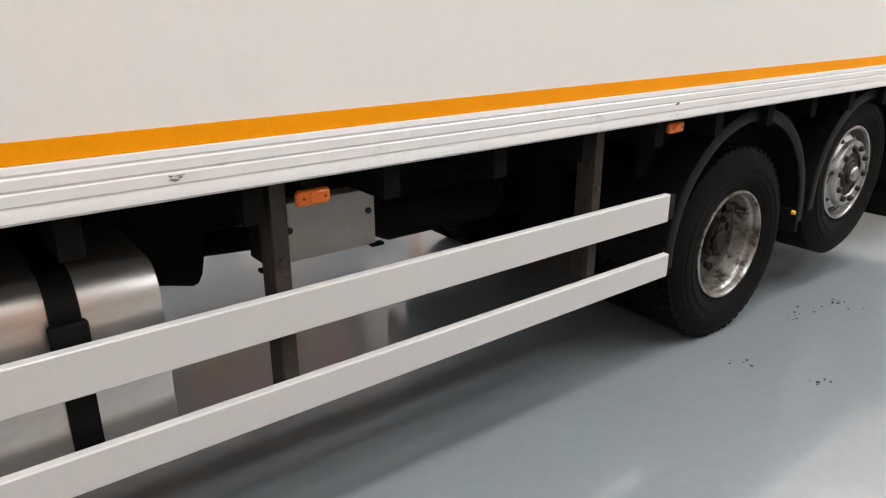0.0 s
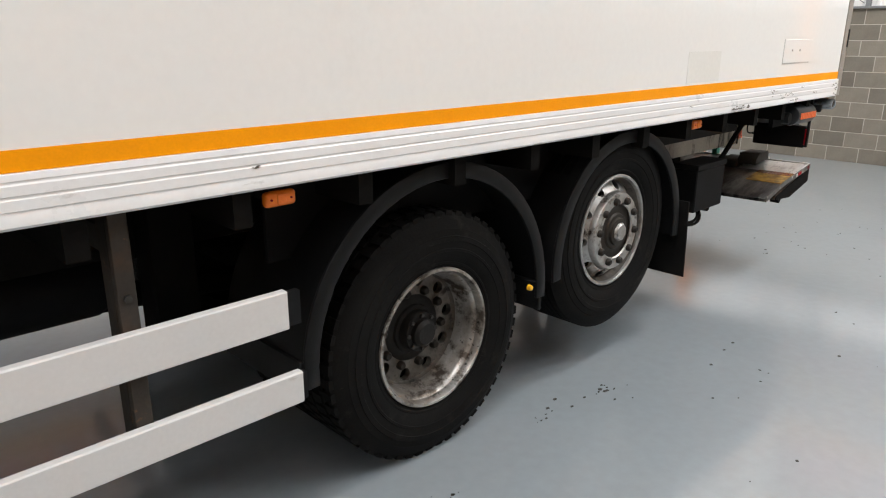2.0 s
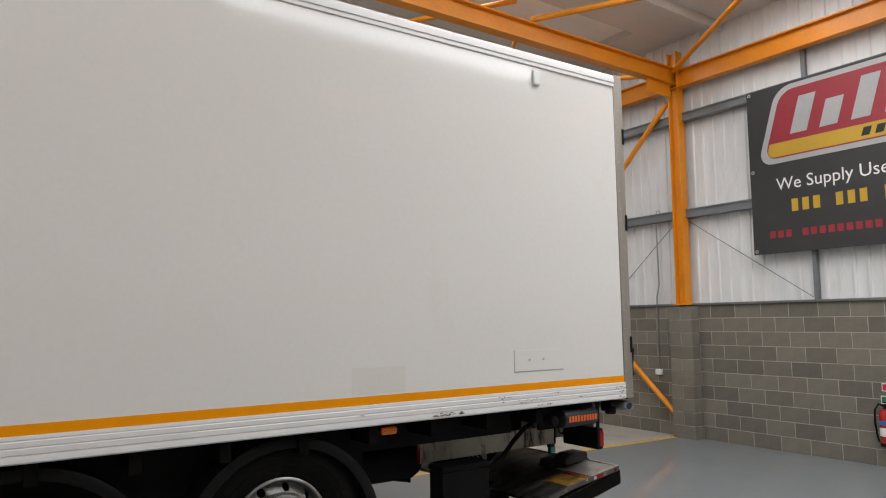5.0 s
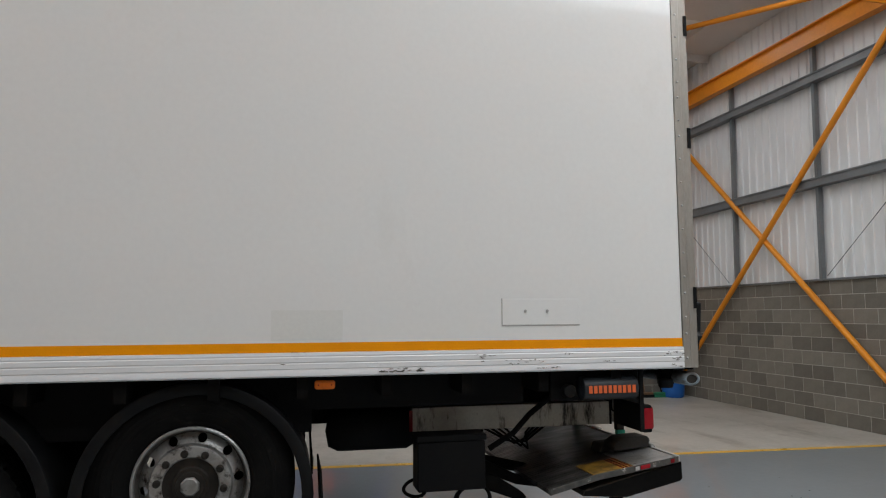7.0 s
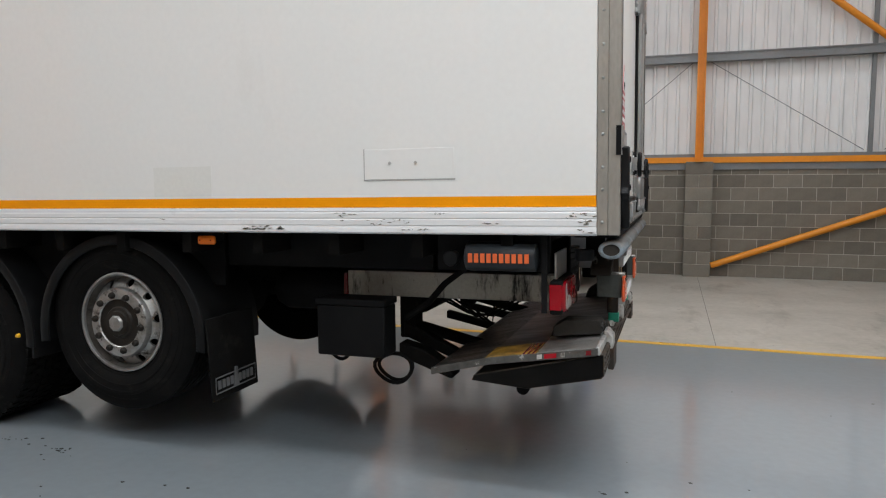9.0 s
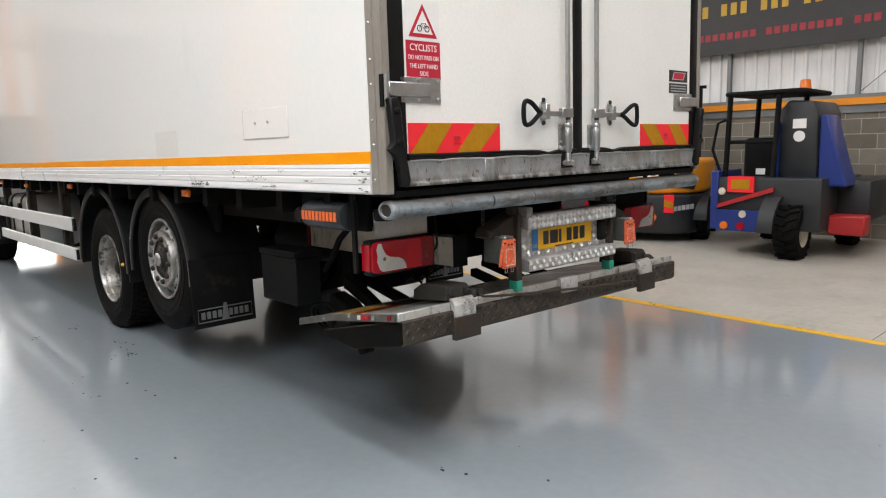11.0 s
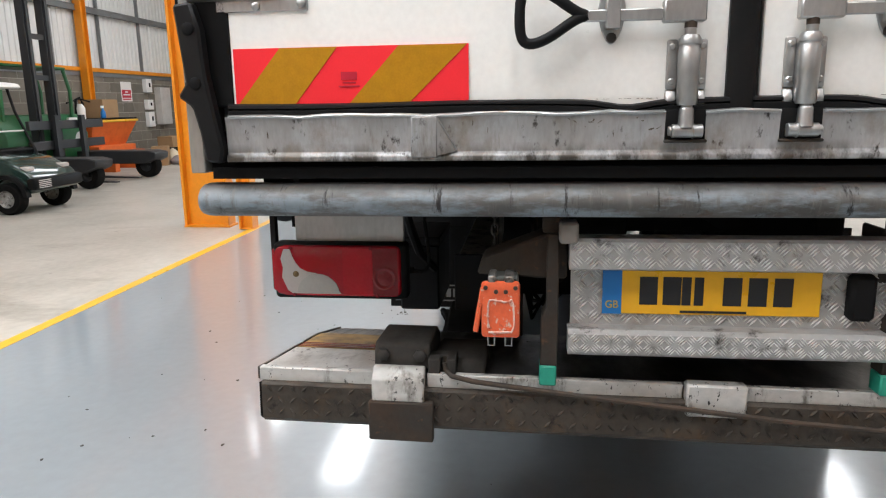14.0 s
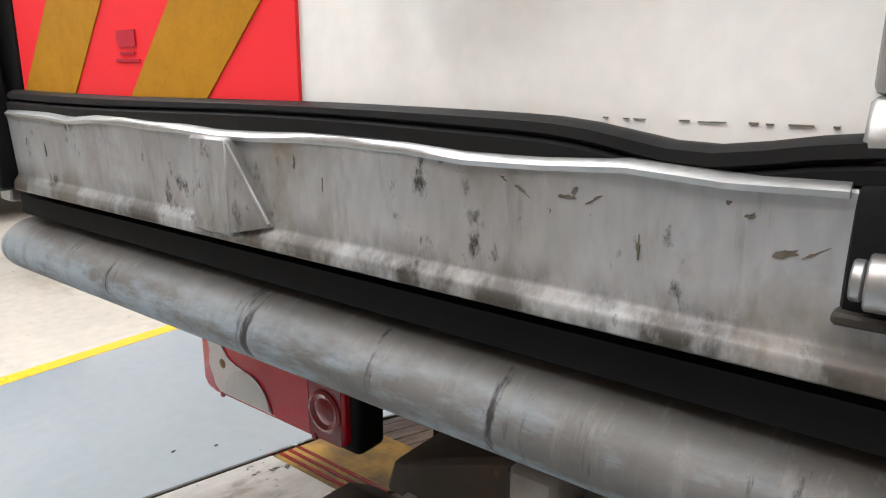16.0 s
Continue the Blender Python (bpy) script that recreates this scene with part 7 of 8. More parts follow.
part("decal", Geo().lathe([(0, 0), (0.17, 0.001), (0.17, 0.006), (0, 0.007)], (-0.98, -0.55, 0.86), "y", 24), SIGNW, fk)
for x in (0.0, 0.57):
    part("mast_rail", Geo().box(x - 0.07, x + 0.07, -0.5, -0.33, 0.35, 3.9).box(x - 0.04, x + 0.04, -0.33, -0.29, 0.35, 3.7), FGREY, fk, bevel=0.006)
for z in (0.7, 2.1, 2.9, 3.7):
    part("mast_cross", Geo().box(0.0, 0.57, -0.45, -0.37, z, z + 0.1), FGREY, fk)
for z in (0.72, 1.12):
    part("carriage_bar", Geo().box(-1.3, 1.1, -0.25, -0.17, z, z + 0.18), FGREY, fk, bevel=0.01)
for x in (-0.45, 0.4):
    part("fork", Geo().prism([(-0.15, 0.06), (1.1, 0.04), (1.1, 0.06), (-0.07, 0.11), (-0.07, 1.4), (-0.15, 1.4)], "x", x - 0.06, x + 0.06), FGREY, fk)
for x, y in ((-1.0, -1.4), (-1.0, -0.7), (1.1, -1.4), (1.1, -0.7)):
    part("canopy_post", Geo().tube([(x, y, 1.3), (x, y + 0.02, 1.9), (x, y - 0.1, 2.4)], 0.04, 8), FGREEN, fk)
part("canopy", Geo().box(-1.05, 1.15, -1.55, -0.75, 2.36, 2.42), FGREEN, fk, bevel=0.02)
part("beacon", Geo().lathe([(0, 0.13), (0.05, 0.12), (0.06, 0.02), (0.07, 0), (0, 0)], (1.0, -1.0, 2.43), "z", 16), AMBER, fk)
part("exhaust", Geo().cyl((1.15, -0.9, 1.4), (1.15, -0.9, 2.1), 0.07, seg=14), GREYBOX, fk)

# orange tipping skip and what lies in and about it
sk = thing("tipping_skip", "scratched orange steel tipping skip on the concrete", "skip", m=pose(-14.9, -10.0, 0))
g = Geo().add([(-0.75, -0.5, 0.62), (0.75, -0.5, 0.62), (0.75, 0.35, 0.62), (-0.75, 0.35, 0.62), (-0.95, -0.7, 1.22), (0.95, -0.7, 1.22), (0.95, 0.62, 1.22), (-0.95, 0.62, 1.22)], [(3, 2, 1, 0), (0, 1, 5, 4), (1, 2, 6, 5), (2, 3, 7, 6), (3, 0, 4, 7)])
part("hopper", g, SKIPO, sk)
part("rim_bar", Geo().tube([(-0.95, -0.7, 1.22), (0.95, -0.7, 1.22), (0.95, 0.62, 1.22), (-0.95, 0.62, 1.22)], 0.035, 6, True), YLINE, sk)
part("base_frame", Geo().box(-0.8, 0.8, -0.5, 0.6, 0.48, 0.62).box(-0.7, -0.5, -0.5, 0.9, 0.0, 0.48).box(0.5, 0.7, -0.5, 0.9, 0.0, 0.48), SKIPO, sk, bevel=0.01)
part("lid_board", Geo().box(-0.98, 0.5, -0.7, 0.6, 1.26, 1.29), BLACK, sk)


def carton(x, y, z, w, d, h, turn, label="plain brown cardboard carton with taped flaps"):
    b = thing("carton", label, "carton", "cartons", pose(x, y, z, 0, 0, turn))
    part("box", Geo().box(-w / 2, w / 2, -d / 2, d / 2, 0, h), CARD, b, bevel=0.006)
    part("tape", Geo().box(-w / 2 - 0.001, w / 2 + 0.001, -0.03, 0.03, h, h + 0.002), BANS, b)
    part("flap", Geo().box(-w / 2, -0.01, -d / 2, d / 2, h, h + 0.006).box(0.01, w / 2, -d / 2, d / 2, h, h + 0.006), CARD, b)


carton(-15.2, -10.0, 1.29, 0.85, 0.6, 0.45, 8)
carton(-16.2, -9.0, 0.0, 0.5, 0.4, 0.5, 20)
carton(-18.0, -9.6, 0.39, 0.7, 0.5, 0.3, -6)
carton(-9.3, -10.3, 0.0, 1.6, 0.7, 0.72, 2, "long low cardboard carton beside the blockwork")
b = thing("spray_bottle", "small blue spray bottle standing on the skip", "bottle", m=pose(-14.65, -9.55, 1.29))
part("bottle", Geo().lathe([(0, 0), (0.06, 0), (0.065, 0.03), (0.06, 0.15), (0.025, 0.2), (0.025, 0.24), (0, 0.24)], (0, 0, 0), "z", 16), BLUEP, b)
part("trigger", Geo().box(-0.03, 0.07, -0.02, 0.02, 0.24, 0.3), SIGNW, b, bevel=0.006)
b = thing("machine_bracket", "black machine handle with a white tank on the skip", "machine", m=pose(-14.2, -9.9, 1.22))
part("frame", Geo().tube([(-0.2, 0, 0), (-0.2, 0, 0.45), (-0.1, 0, 0.56), (0.05, 0, 0.52), (0.1, 0, 0)], 0.03, 8), BLACK, b)
part("handle", Geo().tube([(-0.5, 0, 0.47), (-0.1, 0, 0.54), (0.4, 0, 0.44)], 0.018, 8), BLACK, b)
part("tank", Geo().lathe([(0, 0), (0.1, 0.02), (0.11, 0.3), (0.05, 0.4), (0, 0.4)], (-0.02, 0.05, 0.02), "z", 18), CARTW, b)
for i, (x, y, w, d, h, mat, nm, lab) in enumerate(((-17.6, -8.7, 0.8, 0.5, 0.28, FRED, "tool_case", "red metal tool case on the concrete"), (-18.0, -9.6, 0.6, 0.6, 0.35, BLACK, "storage_crate", "black plastic storage crate"), (-19.4, -7.9, 0.5, 0.5, 0.5, WOOD, "storage_crate", "brown wooden storage crate"), (-19.0, -8.3, 0.9, 0.6, 0.25, BLACK, "storage_crate", "black plastic storage crate"))):
    b = thing(nm, lab, nm.replace("_", " "), m=pose(x, y, 0, 0, 0, 10 * i))
    part("shell", Geo().box(-w / 2, w / 2, -d / 2, d / 2, 0, h), mat, b, bevel=0.02)
    part("lid", Geo().box(-w / 2 - 0.01, w / 2 + 0.01, -d / 2 - 0.01, d / 2 + 0.01, h, h + 0.04), mat, b, bevel=0.01)
rr = random.Random(9)
for k in range(5):
    b = thing("rag_sack", "crumpled pale sack slumped on the concrete", "sack", "sacks", pose(-16.5 - 0.35 * k, -8.7 - 0.3 * (k % 2), 0, 0, 0, 40 * k))
    vs, fs = [], []
    for i in range(9):
        for j in range(14):
            a, t = 2 * math.pi * j / 14, i / 8
            r = (0.24 * math.sin(math.pi * min(0.95, 0.25 + 0.72 * t)) + rr.uniform(-0.02, 0.02)) * (1 if i < 8 else 0.3)
            vs.append((r * math.cos(a), r * math.sin(a) * 0.8, 0.42 * t * (1 if k % 2 else 0.6)))
    g = Geo().add(vs, [(i * 14 + j, i * 14 + (j + 1) % 14, i * 14 + 14 + (j + 1) % 14, i * 14 + 14 + j) for i in range(8) for j in range(14)] + [tuple(range(14)), tuple(range(8 * 14, 9 * 14))])
    part("cloth", g, CREAM if k % 2 else CLOTH, b, angle=80)
ld_ = thing("step_ladder", "aluminium step ladder standing by the roller door", "ladder", m=pose(-18.2, -6.9, 0, 0, 0, 35))
for s in (-1, 1):
    part("rail", Geo().box(-0.03, 0.03, s * 0.25 - 0.012, s * 0.25 + 0.012, 0, 1.75, Matrix.Translation((0.3, 0, 0)) @ Matrix.Rotation(radians(-14), 4, "Y")), STEEL, ld_)
    part("rear_leg", Geo().box(-0.02, 0.02, s * 0.25 - 0.01, s * 0.25 + 0.01, 0, 1.7, Matrix.Translation((-0.45, 0, 0)) @ Matrix.Rotation(radians(12), 4, "Y")), STEEL, ld_)
for k in range(6):
    x = 0.3 - 0.065 * (k + 1)
    part("tread", Geo().box(x - 0.06, x + 0.04, -0.25, 0.25, 0.25 * (k + 1), 0.25 * (k + 1) + 0.03), STEEL, ld_)
pb = thing("paint_bucket", "white bucket with a red and orange label", "bucket", m=pose(-7.3, -10.05, 0))
part("pail", Geo().lathe([(0, 0), (0.15, 0), (0.17, 0.3), (0.175, 0.3), (0.175, 0.32), (0.0, 0.32)], (0, 0, 0), "z", 24), SIGNW, pb)
part("label_wrap", Geo().lathe([(0.154, 0.04), (0.156, 0.05), (0.168, 0.22), (0.168, 0.23)], (0, 0, 0), "z", 24), FRED, pb)
part("band", Geo().lathe([(0.160, 0.09), (0.162, 0.1), (0.166, 0.17), (0.166, 0.18)], (0, 0, 0), "z", 24), SKIPO, pb)
eb = thing("wall_cabinet", "tall pale electrical cabinet on the blockwork", "cabinet", m=pose(-19.9, SOUTH, 1.0))
part("case", Geo().box(-0.3, 0.3, 0.0, 0.22, 0, 1.15), GREYBOX, eb, bevel=0.01)
part("door", Geo().box(-0.27, 0.27, 0.22, 0.235, 0.03, 1.12), GREYBOX, eb, bevel=0.006)
for k, h in ((0, 0.45), (1, 0.3), (2, 0.4)):
    b = thing("switch_box", "small grey switch box on the blockwork", "switch box", "switch boxes", pose(-19.1, SOUTH, 0.95 + 0.52 * k))
    part("case", Geo().box(-0.16, 0.16, 0, 0.14, 0, h), SIGNW, b, bevel=0.01)
    part("lever", Geo().box(-0.02, 0.02, 0.14, 0.17, h * 0.4, h * 0.7), BLACK, b)

# yellow forklift, its counterweight towards the lorry
yf = thing("forklift", "yellow and dark grey forklift with a black mast and red reflectors", "forklift", "forklifts", pose(-3.5, 8.73, 0, 0, 0, 20))
plan = [(-0.66, -0.90), (-0.58, -1.0), (0.02, -1.0), (0.28, -0.84), (0.46, -0.48), (0.46, 0.75), (-0.66, 0.75)]
part("counterweight", Geo().prism(plan, "z", 0.13, 0.735), FGREY, yf, "dark grey counterweight", bevel=0.05, segs=3)
part("hood", Geo().prism([(x * 1.04, y * 0.985 + (0.0 if y < 0 else -0.2)) for x, y in plan], "z", 0.74, 1.25), FYEL, yf, "yellow engine hood", bevel=0.13, segs=5)
part("hood_grille", Geo().prism([(-0.15, 0.84), (0.13, 0.80), (0.17, 0.9), (0.14, 1.02), (0.06, 1.08), (-0.12, 1.08), (-0.18, 1.0)], "y", -0.02, 0.02), INK, yf, "black hood grille", bevel=0.012, segs=2).matrix_basis = pose(0.22, -0.885, 0, 0, 0, 31)
part("hood_band", Geo().box(-0.66, 0.0, -0.992, -0.97, 0.995, 1.055), SIGNW, yf, "worn white band", bevel=0.004)
for k in range(5):
    part("name_bar", Geo().box(-0.60 + 0.11 * k, -0.53 + 0.11 * k, -0.9945, -0.985, 1.008, 1.042), FYEL, yf)
for k in range(6):
    part("name_bar", Geo().prism([(-0.17 + 0.065 * k, 0.47 + 0.008 * k), (-0.12 + 0.065 * k, 0.475 + 0.008 * k), (-0.12 + 0.065 * k, 0.545 + 0.008 * k), (-0.17 + 0.065 * k, 0.54 + 0.008 * k)], "y", -0.012, 0.01), BANS, yf).matrix_basis = pose(0.16, -0.925, 0, 0, 0, 31)
part("reflector_field", Geo().prism([(-0.30, 0.835), (-0.24, 0.835), (-0.20, 0.935), (-0.26, 0.935)], "y", -1.023, -1.0), CHAMB, yf)
part("reflector_field", Geo().prism([(-0.055, 0.56), (0.075, 0.52), (0.075, 0.61), (-0.055, 0.66)], "y", -1.038, -1.0), CHAMB, yf)
part("reflector", Geo().box(-0.38, -0.12, -1.02, -0.99, 0.83, 0.94), CHRED, yf)
part("reflector", Geo().box(-0.06, 0.08, -1.035, -0.98, 0.46, 0.73), CHRED, yf)
for x, m in ((-0.52, REDL), (-0.38, REDL), (-0.22, AMBER)):
    part("rear_lamp", Geo().lathe([(0.055, 0), (0.05, -0.02), (0, -0.025)], (x, -1.02, 0.38), "y", 18), m, yf)
part("triangle_reflector", Geo().prism([(-0.58, 0.48), (-0.44, 0.48), (-0.51, 0.6)], "y", -1.035, -1.01), REDL, yf)
for x in (-0.82, 0.38):
    lug_wheel(yf, -0.91 if x < 0 else x, -0.66 if x < 0 else -0.35, 0.33, 0.33, 0.26, FGREY)
    lug_wheel(yf, x, 0.75, 0.31, 0.31, 0.24, FGREY)
    part("mudguard", Geo().arch((-0.35, 0.33), 0.36, 0.40, x - 0.14, x + 0.14, 0, 180), FGREY, yf, angle=50).matrix_basis = Matrix(((0, 1, 0, 0), (1, 0, 0, 0), (0, 0, 1, 0), (0, 0, 0, 1)))
for x in (-0.74, -0.06):
    part("mast_rail", Geo().box(x - 0.10, x + 0.10, 0.72, 0.9, 0.15, 2.42), BLACK, yf, bevel=0.006)
    part("lift_chain", Geo().box(-0.4 + (x + 0.4) * 0.6 - 0.015, -0.4 + (x + 0.4) * 0.6 + 0.015, 0.74, 0.78, 0.3, 2.3), NUTM, yf)
for x in (-1.0, 0.2):
    part("guard_post", Geo().box(x - 0.025, x + 0.025, 0.62, 0.67, 0.7, 2.42), BLACK, yf)
part("guard_bar", Geo().box(-1.08, 0.28, 0.62, 0.68, 2.38, 2.43), BLACK, yf)
for z in (0.5, 1.55, 2.0):
    part("mast_cross", Geo().box(-1.0, 0.2, 0.66, 0.70, z, z + 0.05), BLACK, yf)
part("seat", Geo().box(-0.36, 0.08, -0.25, -0.12, 1.25, 1.62).box(-0.36, 0.08, -0.15, 0.3, 1.22, 1.34), BLACK, yf, bevel=0.03)

# dark grey forklift parked beside the yellow one
gf = thing("forklift", "dark grey forklift with round lamps and a striped plate", "forklift", "forklifts", pose(-4.88, 7.62, 0))
part("chassis", Geo().prism([(0.0, 0.30), (0.0, 0.93), (1.5, 0.98), (1.5, 0.36), (0.5, 0.28)], "x", -0.62, 0.52), FGREY, gf, "dark grey chassis", bevel=0.03, segs=2)
part("engine_cover", Geo().prism([(0.12, 0.94), (0.16, 1.36), (0.3, 1.46), (1.2, 1.44), (1.3, 0.94)], "x", 0.20, 0.56), FGREY, gf, "dark grey engine cover", bevel=0.05, segs=3)
part("cover_band", Geo().box(0.25, 0.52, 0.112, 0.13, 1.04, 1.085), BANS, gf)
part("hazard_plate", Geo().box(0.04, 0.36, -0.02, 0.004, 0.79, 0.90), CHRED, gf)
part("hazard_field", Geo().box(0.10, 0.30, -0.026, -0.012, 0.815, 0.875), CHAMB, gf)
for x, m in ((-0.2, REDL), (-0.03, AMBER), (0.18, REDL), (0.37, CREAMR)):
    part("rear_lamp", Geo().lathe([(0.058, 0), (0.052, -0.02), (0, -0.026)], (x, 0.0, 0.47 if x == -0.2 else 0.36), "y", 18), m, gf)
part("triangle_reflector", Geo().prism([(0.27, 0.45), (0.46, 0.45), (0.365, 0.60)], "y", -0.02, 0.005), REDL, gf)
for x in (-0.68, 0.42):
    small_wheel(gf, x, 1.25, 0.3, 0.3, 0.22, "x", FGREY, 0.5)
small_wheel(gf, -0.1, 0.42, 0.27, 0.27, 0.24, "x", FGREY, 0.5)
for x, y in ((-0.55, 0.15), (-0.55, 1.3), (0.12, 0.15), (0.12, 1.3)):
    part("cab_post", Geo().tube([(x, y, 0.92), (x, y + 0.02, 1.5), (x, y + 0.03, 2.05)], 0.03, 8), BLACK, gf)
part("cab_roof", Geo().box(-0.6, 0.18, 0.1, 1.4, 2.05, 2.1), BLACK, gf, bevel=0.02)

# blue truck-mounted forklift
bf = thing("forklift", "blue and grey truck-mounted forklift with an open cab and beacon", "forklift", "forklifts", pose(-1.58, 8.4, 0, 0, 0, 4))
part("chassis", Geo().prism([(-0.98, 0.36), (-1.0, 1.04), (0.9, 1.0), (0.9, 0.45), (-0.7, 0.34)], "x", -0.72, 0.62), FGREY, bf, "grey chassis", bevel=0.03, segs=2)
part("corner_plate", Geo().box(-0.76, -0.66, -1.02, -0.2, 0.33, 1.12), FBLUE, bf, bevel=0.01)
part("blue_wing", Geo().prism([(-0.66, 0.32), (0.1, 0.32), (-0.1, 0.6), (-0.66, 0.6)], "y", -1.03, -0.99), FBLUE, bf)
part("red_stripe", Geo().prism([(-0.66, 0.62), (0.06, 0.86), (0.06, 0.92), (-0.66, 0.675)], "y", -1.035, -1.0), FRED, bf)
part("hazard_plate", Geo().box(-0.53, -0.19, -1.03, -0.99, 0.84, 1.05), CHRED, bf)
part("hazard_field", Geo().box(-0.48, -0.24, -1.036, -1.02, 0.88, 1.01), CHAMB, bf)
for x, m in ((-0.56, AMBER), (-0.34, REDL)):
    part("rear_lamp", Geo().lathe([(0.055, 0), (0.05, -0.02), (0, -0.025)], (x, -1.03, 0.39), "y", 18), m, bf)
for x, z in ((-0.60, 0.85), (-0.32, 0.55)):
    part("cap", Geo().lathe([(0.05, 0), (0.045, -0.012), (0, -0.014)], (x, -1.03, z), "y", 18), CREAMR, bf)
lug_wheel(bf, 0.28, -0.92, 0.34, 0.34, 0.28, CREAMR)
part("wheel_mudguard", Geo().arch((-0.92, 0.36), 0.40, 0.45, -0.02, 0.17, 0, 180), FGREY, bf, angle=50).matrix_basis = Matrix(((0, 1, 0, 0), (1, 0, 0, 0), (0, 0, 1, 0), (0, 0, 0, 1)))
lug_wheel(bf, 0.5, 0.85, 0.3, 0.3, 0.24, CREAMR)
lug_wheel(bf, -0.55, 0.85, 0.3, 0.3, 0.24, CREAMR)
part("engine_cover", Geo().prism([(0.02, 0.95), (0.0, 1.9), (0.10, 2.02), (0.40, 2.0), (0.46, 1.85), (0.48, 0.95)], "y", -0.75, 0.3), FGREY, bf, "grey engine cover", bevel=0.04, segs=2)
part("cover_decal", Geo().box(0.17, 0.33, -0.76, -0.745, 1.66, 1.78), SIGNW, bf)
part("cover_decal", Geo().lathe([(0, 0), (0.07, 0.001), (0.07, 0.008), (0, 0.009)], (0.25, -0.756, 1.56), "y", 20), SIGNW, bf)
part("blue_post", Geo().box(-0.05, 0.015, -0.80, -0.70, 0.95, 1.75), FBLUE, bf, bevel=0.01)
part("blue_side", Geo().prism([(0.48, 0.92), (0.82, 0.92), (0.70, 1.3), (0.56, 1.82), (0.48, 1.82)], "y", -0.72, -0.2), FBLUE, bf, bevel=0.02)
part("side_tank", Geo().box(0.6, 1.0, -0.3, 1.1, 0.45, 0.98), FGREY, bf, bevel=0.04, segs=2)
part("red_corner", Geo().box(0.6, 1.02, -0.62, -0.3, 0.3, 0.55), FRED, bf, bevel=0.02)
for x, y in ((-0.64, -0.85), (-0.64, 0.2), (-0.02, -0.85), (0.0, 0.2)):
    part("cab_post", Geo().tube([(x, y, 0.9), (x + 0.02, y, 1.5), (x + 0.04, y, 2.1)], 0.035, 8), BLACK, bf)
part("cab_roof", Geo().box(-0.66, 0.33, -0.9, 0.3, 2.1, 2.16), BLACK, bf, bevel=0.02)
part("cab_rail", Geo().tube([(-0.64, -0.85, 1.5), (-0.02, -0.85, 1.5)], 0.025, 8), BLACK, bf)
part("seat", Geo().box(-0.5, -0.08, -0.6, -0.45, 1.0, 1.55).box(-0.5, -0.08, -0.6, -0.1, 0.95, 1.1), BLACK, bf, bevel=0.06, segs=3)
part("seat_label", Geo().box(-0.32, -0.2, -0.61, -0.595, 1.06, 1.14), SIGNW, bf)
part("side_handle", Geo().tube([(-0.66, -0.88, 1.0), (-0.8, -0.9, 1.4), (-0.74, -0.9, 1.75), (-0.64, -0.88, 1.8)], 0.02, 8), BLACK, bf)
part("beacon", Geo().lathe([(0, 0.13), (0.06, 0.12), (0.07, 0.02), (0.08, 0), (0, 0)], (0.22, -0.5, 2.16), "z", 18), AMBER, bf)


# dark grey off-road car, nose to the west, behind the camera's start
car = thing("off_road_car", "dark grey boxy off-road car with silver alloy wheels", "car", m=pose(-4.12, -7.6, 0))
side_p = [(-0.62, 0.62), (-0.64, 1.02), (-0.58, 1.10), (0.30, 1.16), (0.95, 1.20), (4.05, 1.20), (4.08, 0.62), (3.35, 0.60), (3.25, 0.85), (3.0, 0.98), (2.6, 0.98), (2.35, 0.85), (2.25, 0.58), (0.58, 0.58), (0.48, 0.80), (0.25, 0.96), (-0.22, 0.96), (-0.44, 0.80), (-0.5, 0.62)]
cbd = part("car_body", Geo().prism(side_p, "y", -0.85, 0.85), SUVG, car, "dark grey metallic bodywork", bevel=0.02, segs=2)
part("bonnet", Geo().prism([(-0.60, 1.10), (-0.55, 1.24), (0.2, 1.31), (0.92, 1.33), (0.92, 1.16)], "y", -0.56, 0.56), SUVG, cbd, bevel=0.03, segs=2)
part("cabin", Geo().prism([(0.90, 1.20), (1.20, 1.92), (1.3, 1.97), (4.0, 1.97), (4.05, 1.90), (4.05, 1.20)], "y", -0.80, 0.80), SUVG, cbd, bevel=0.03, segs=2)
part("windscreen", Geo().prism([(0.915, 1.26), (1.17, 1.86), (1.15, 1.87), (0.895, 1.27)], "y", -0.70, 0.70), INK, cbd)
for x0, x1 in ((1.28, 2.05), (2.15, 2.95), (3.05, 3.9)):
    for y in (-0.803, 0.797):
        part("side_window", Geo().box(x0, x1, y, y + 0.006, 1.30, 1.85), INK, cbd, "dark side window", bevel=0.002)
part("front_bumper", Geo().box(-0.78, -0.60, -0.82, 0.82, 0.46, 0.62), BLACK, car, "black front bumper", bevel=0.02)
part("grille", Geo().box(-0.655, -0.63, -0.5, 0.5, 0.70, 1.04), BLACK, car)
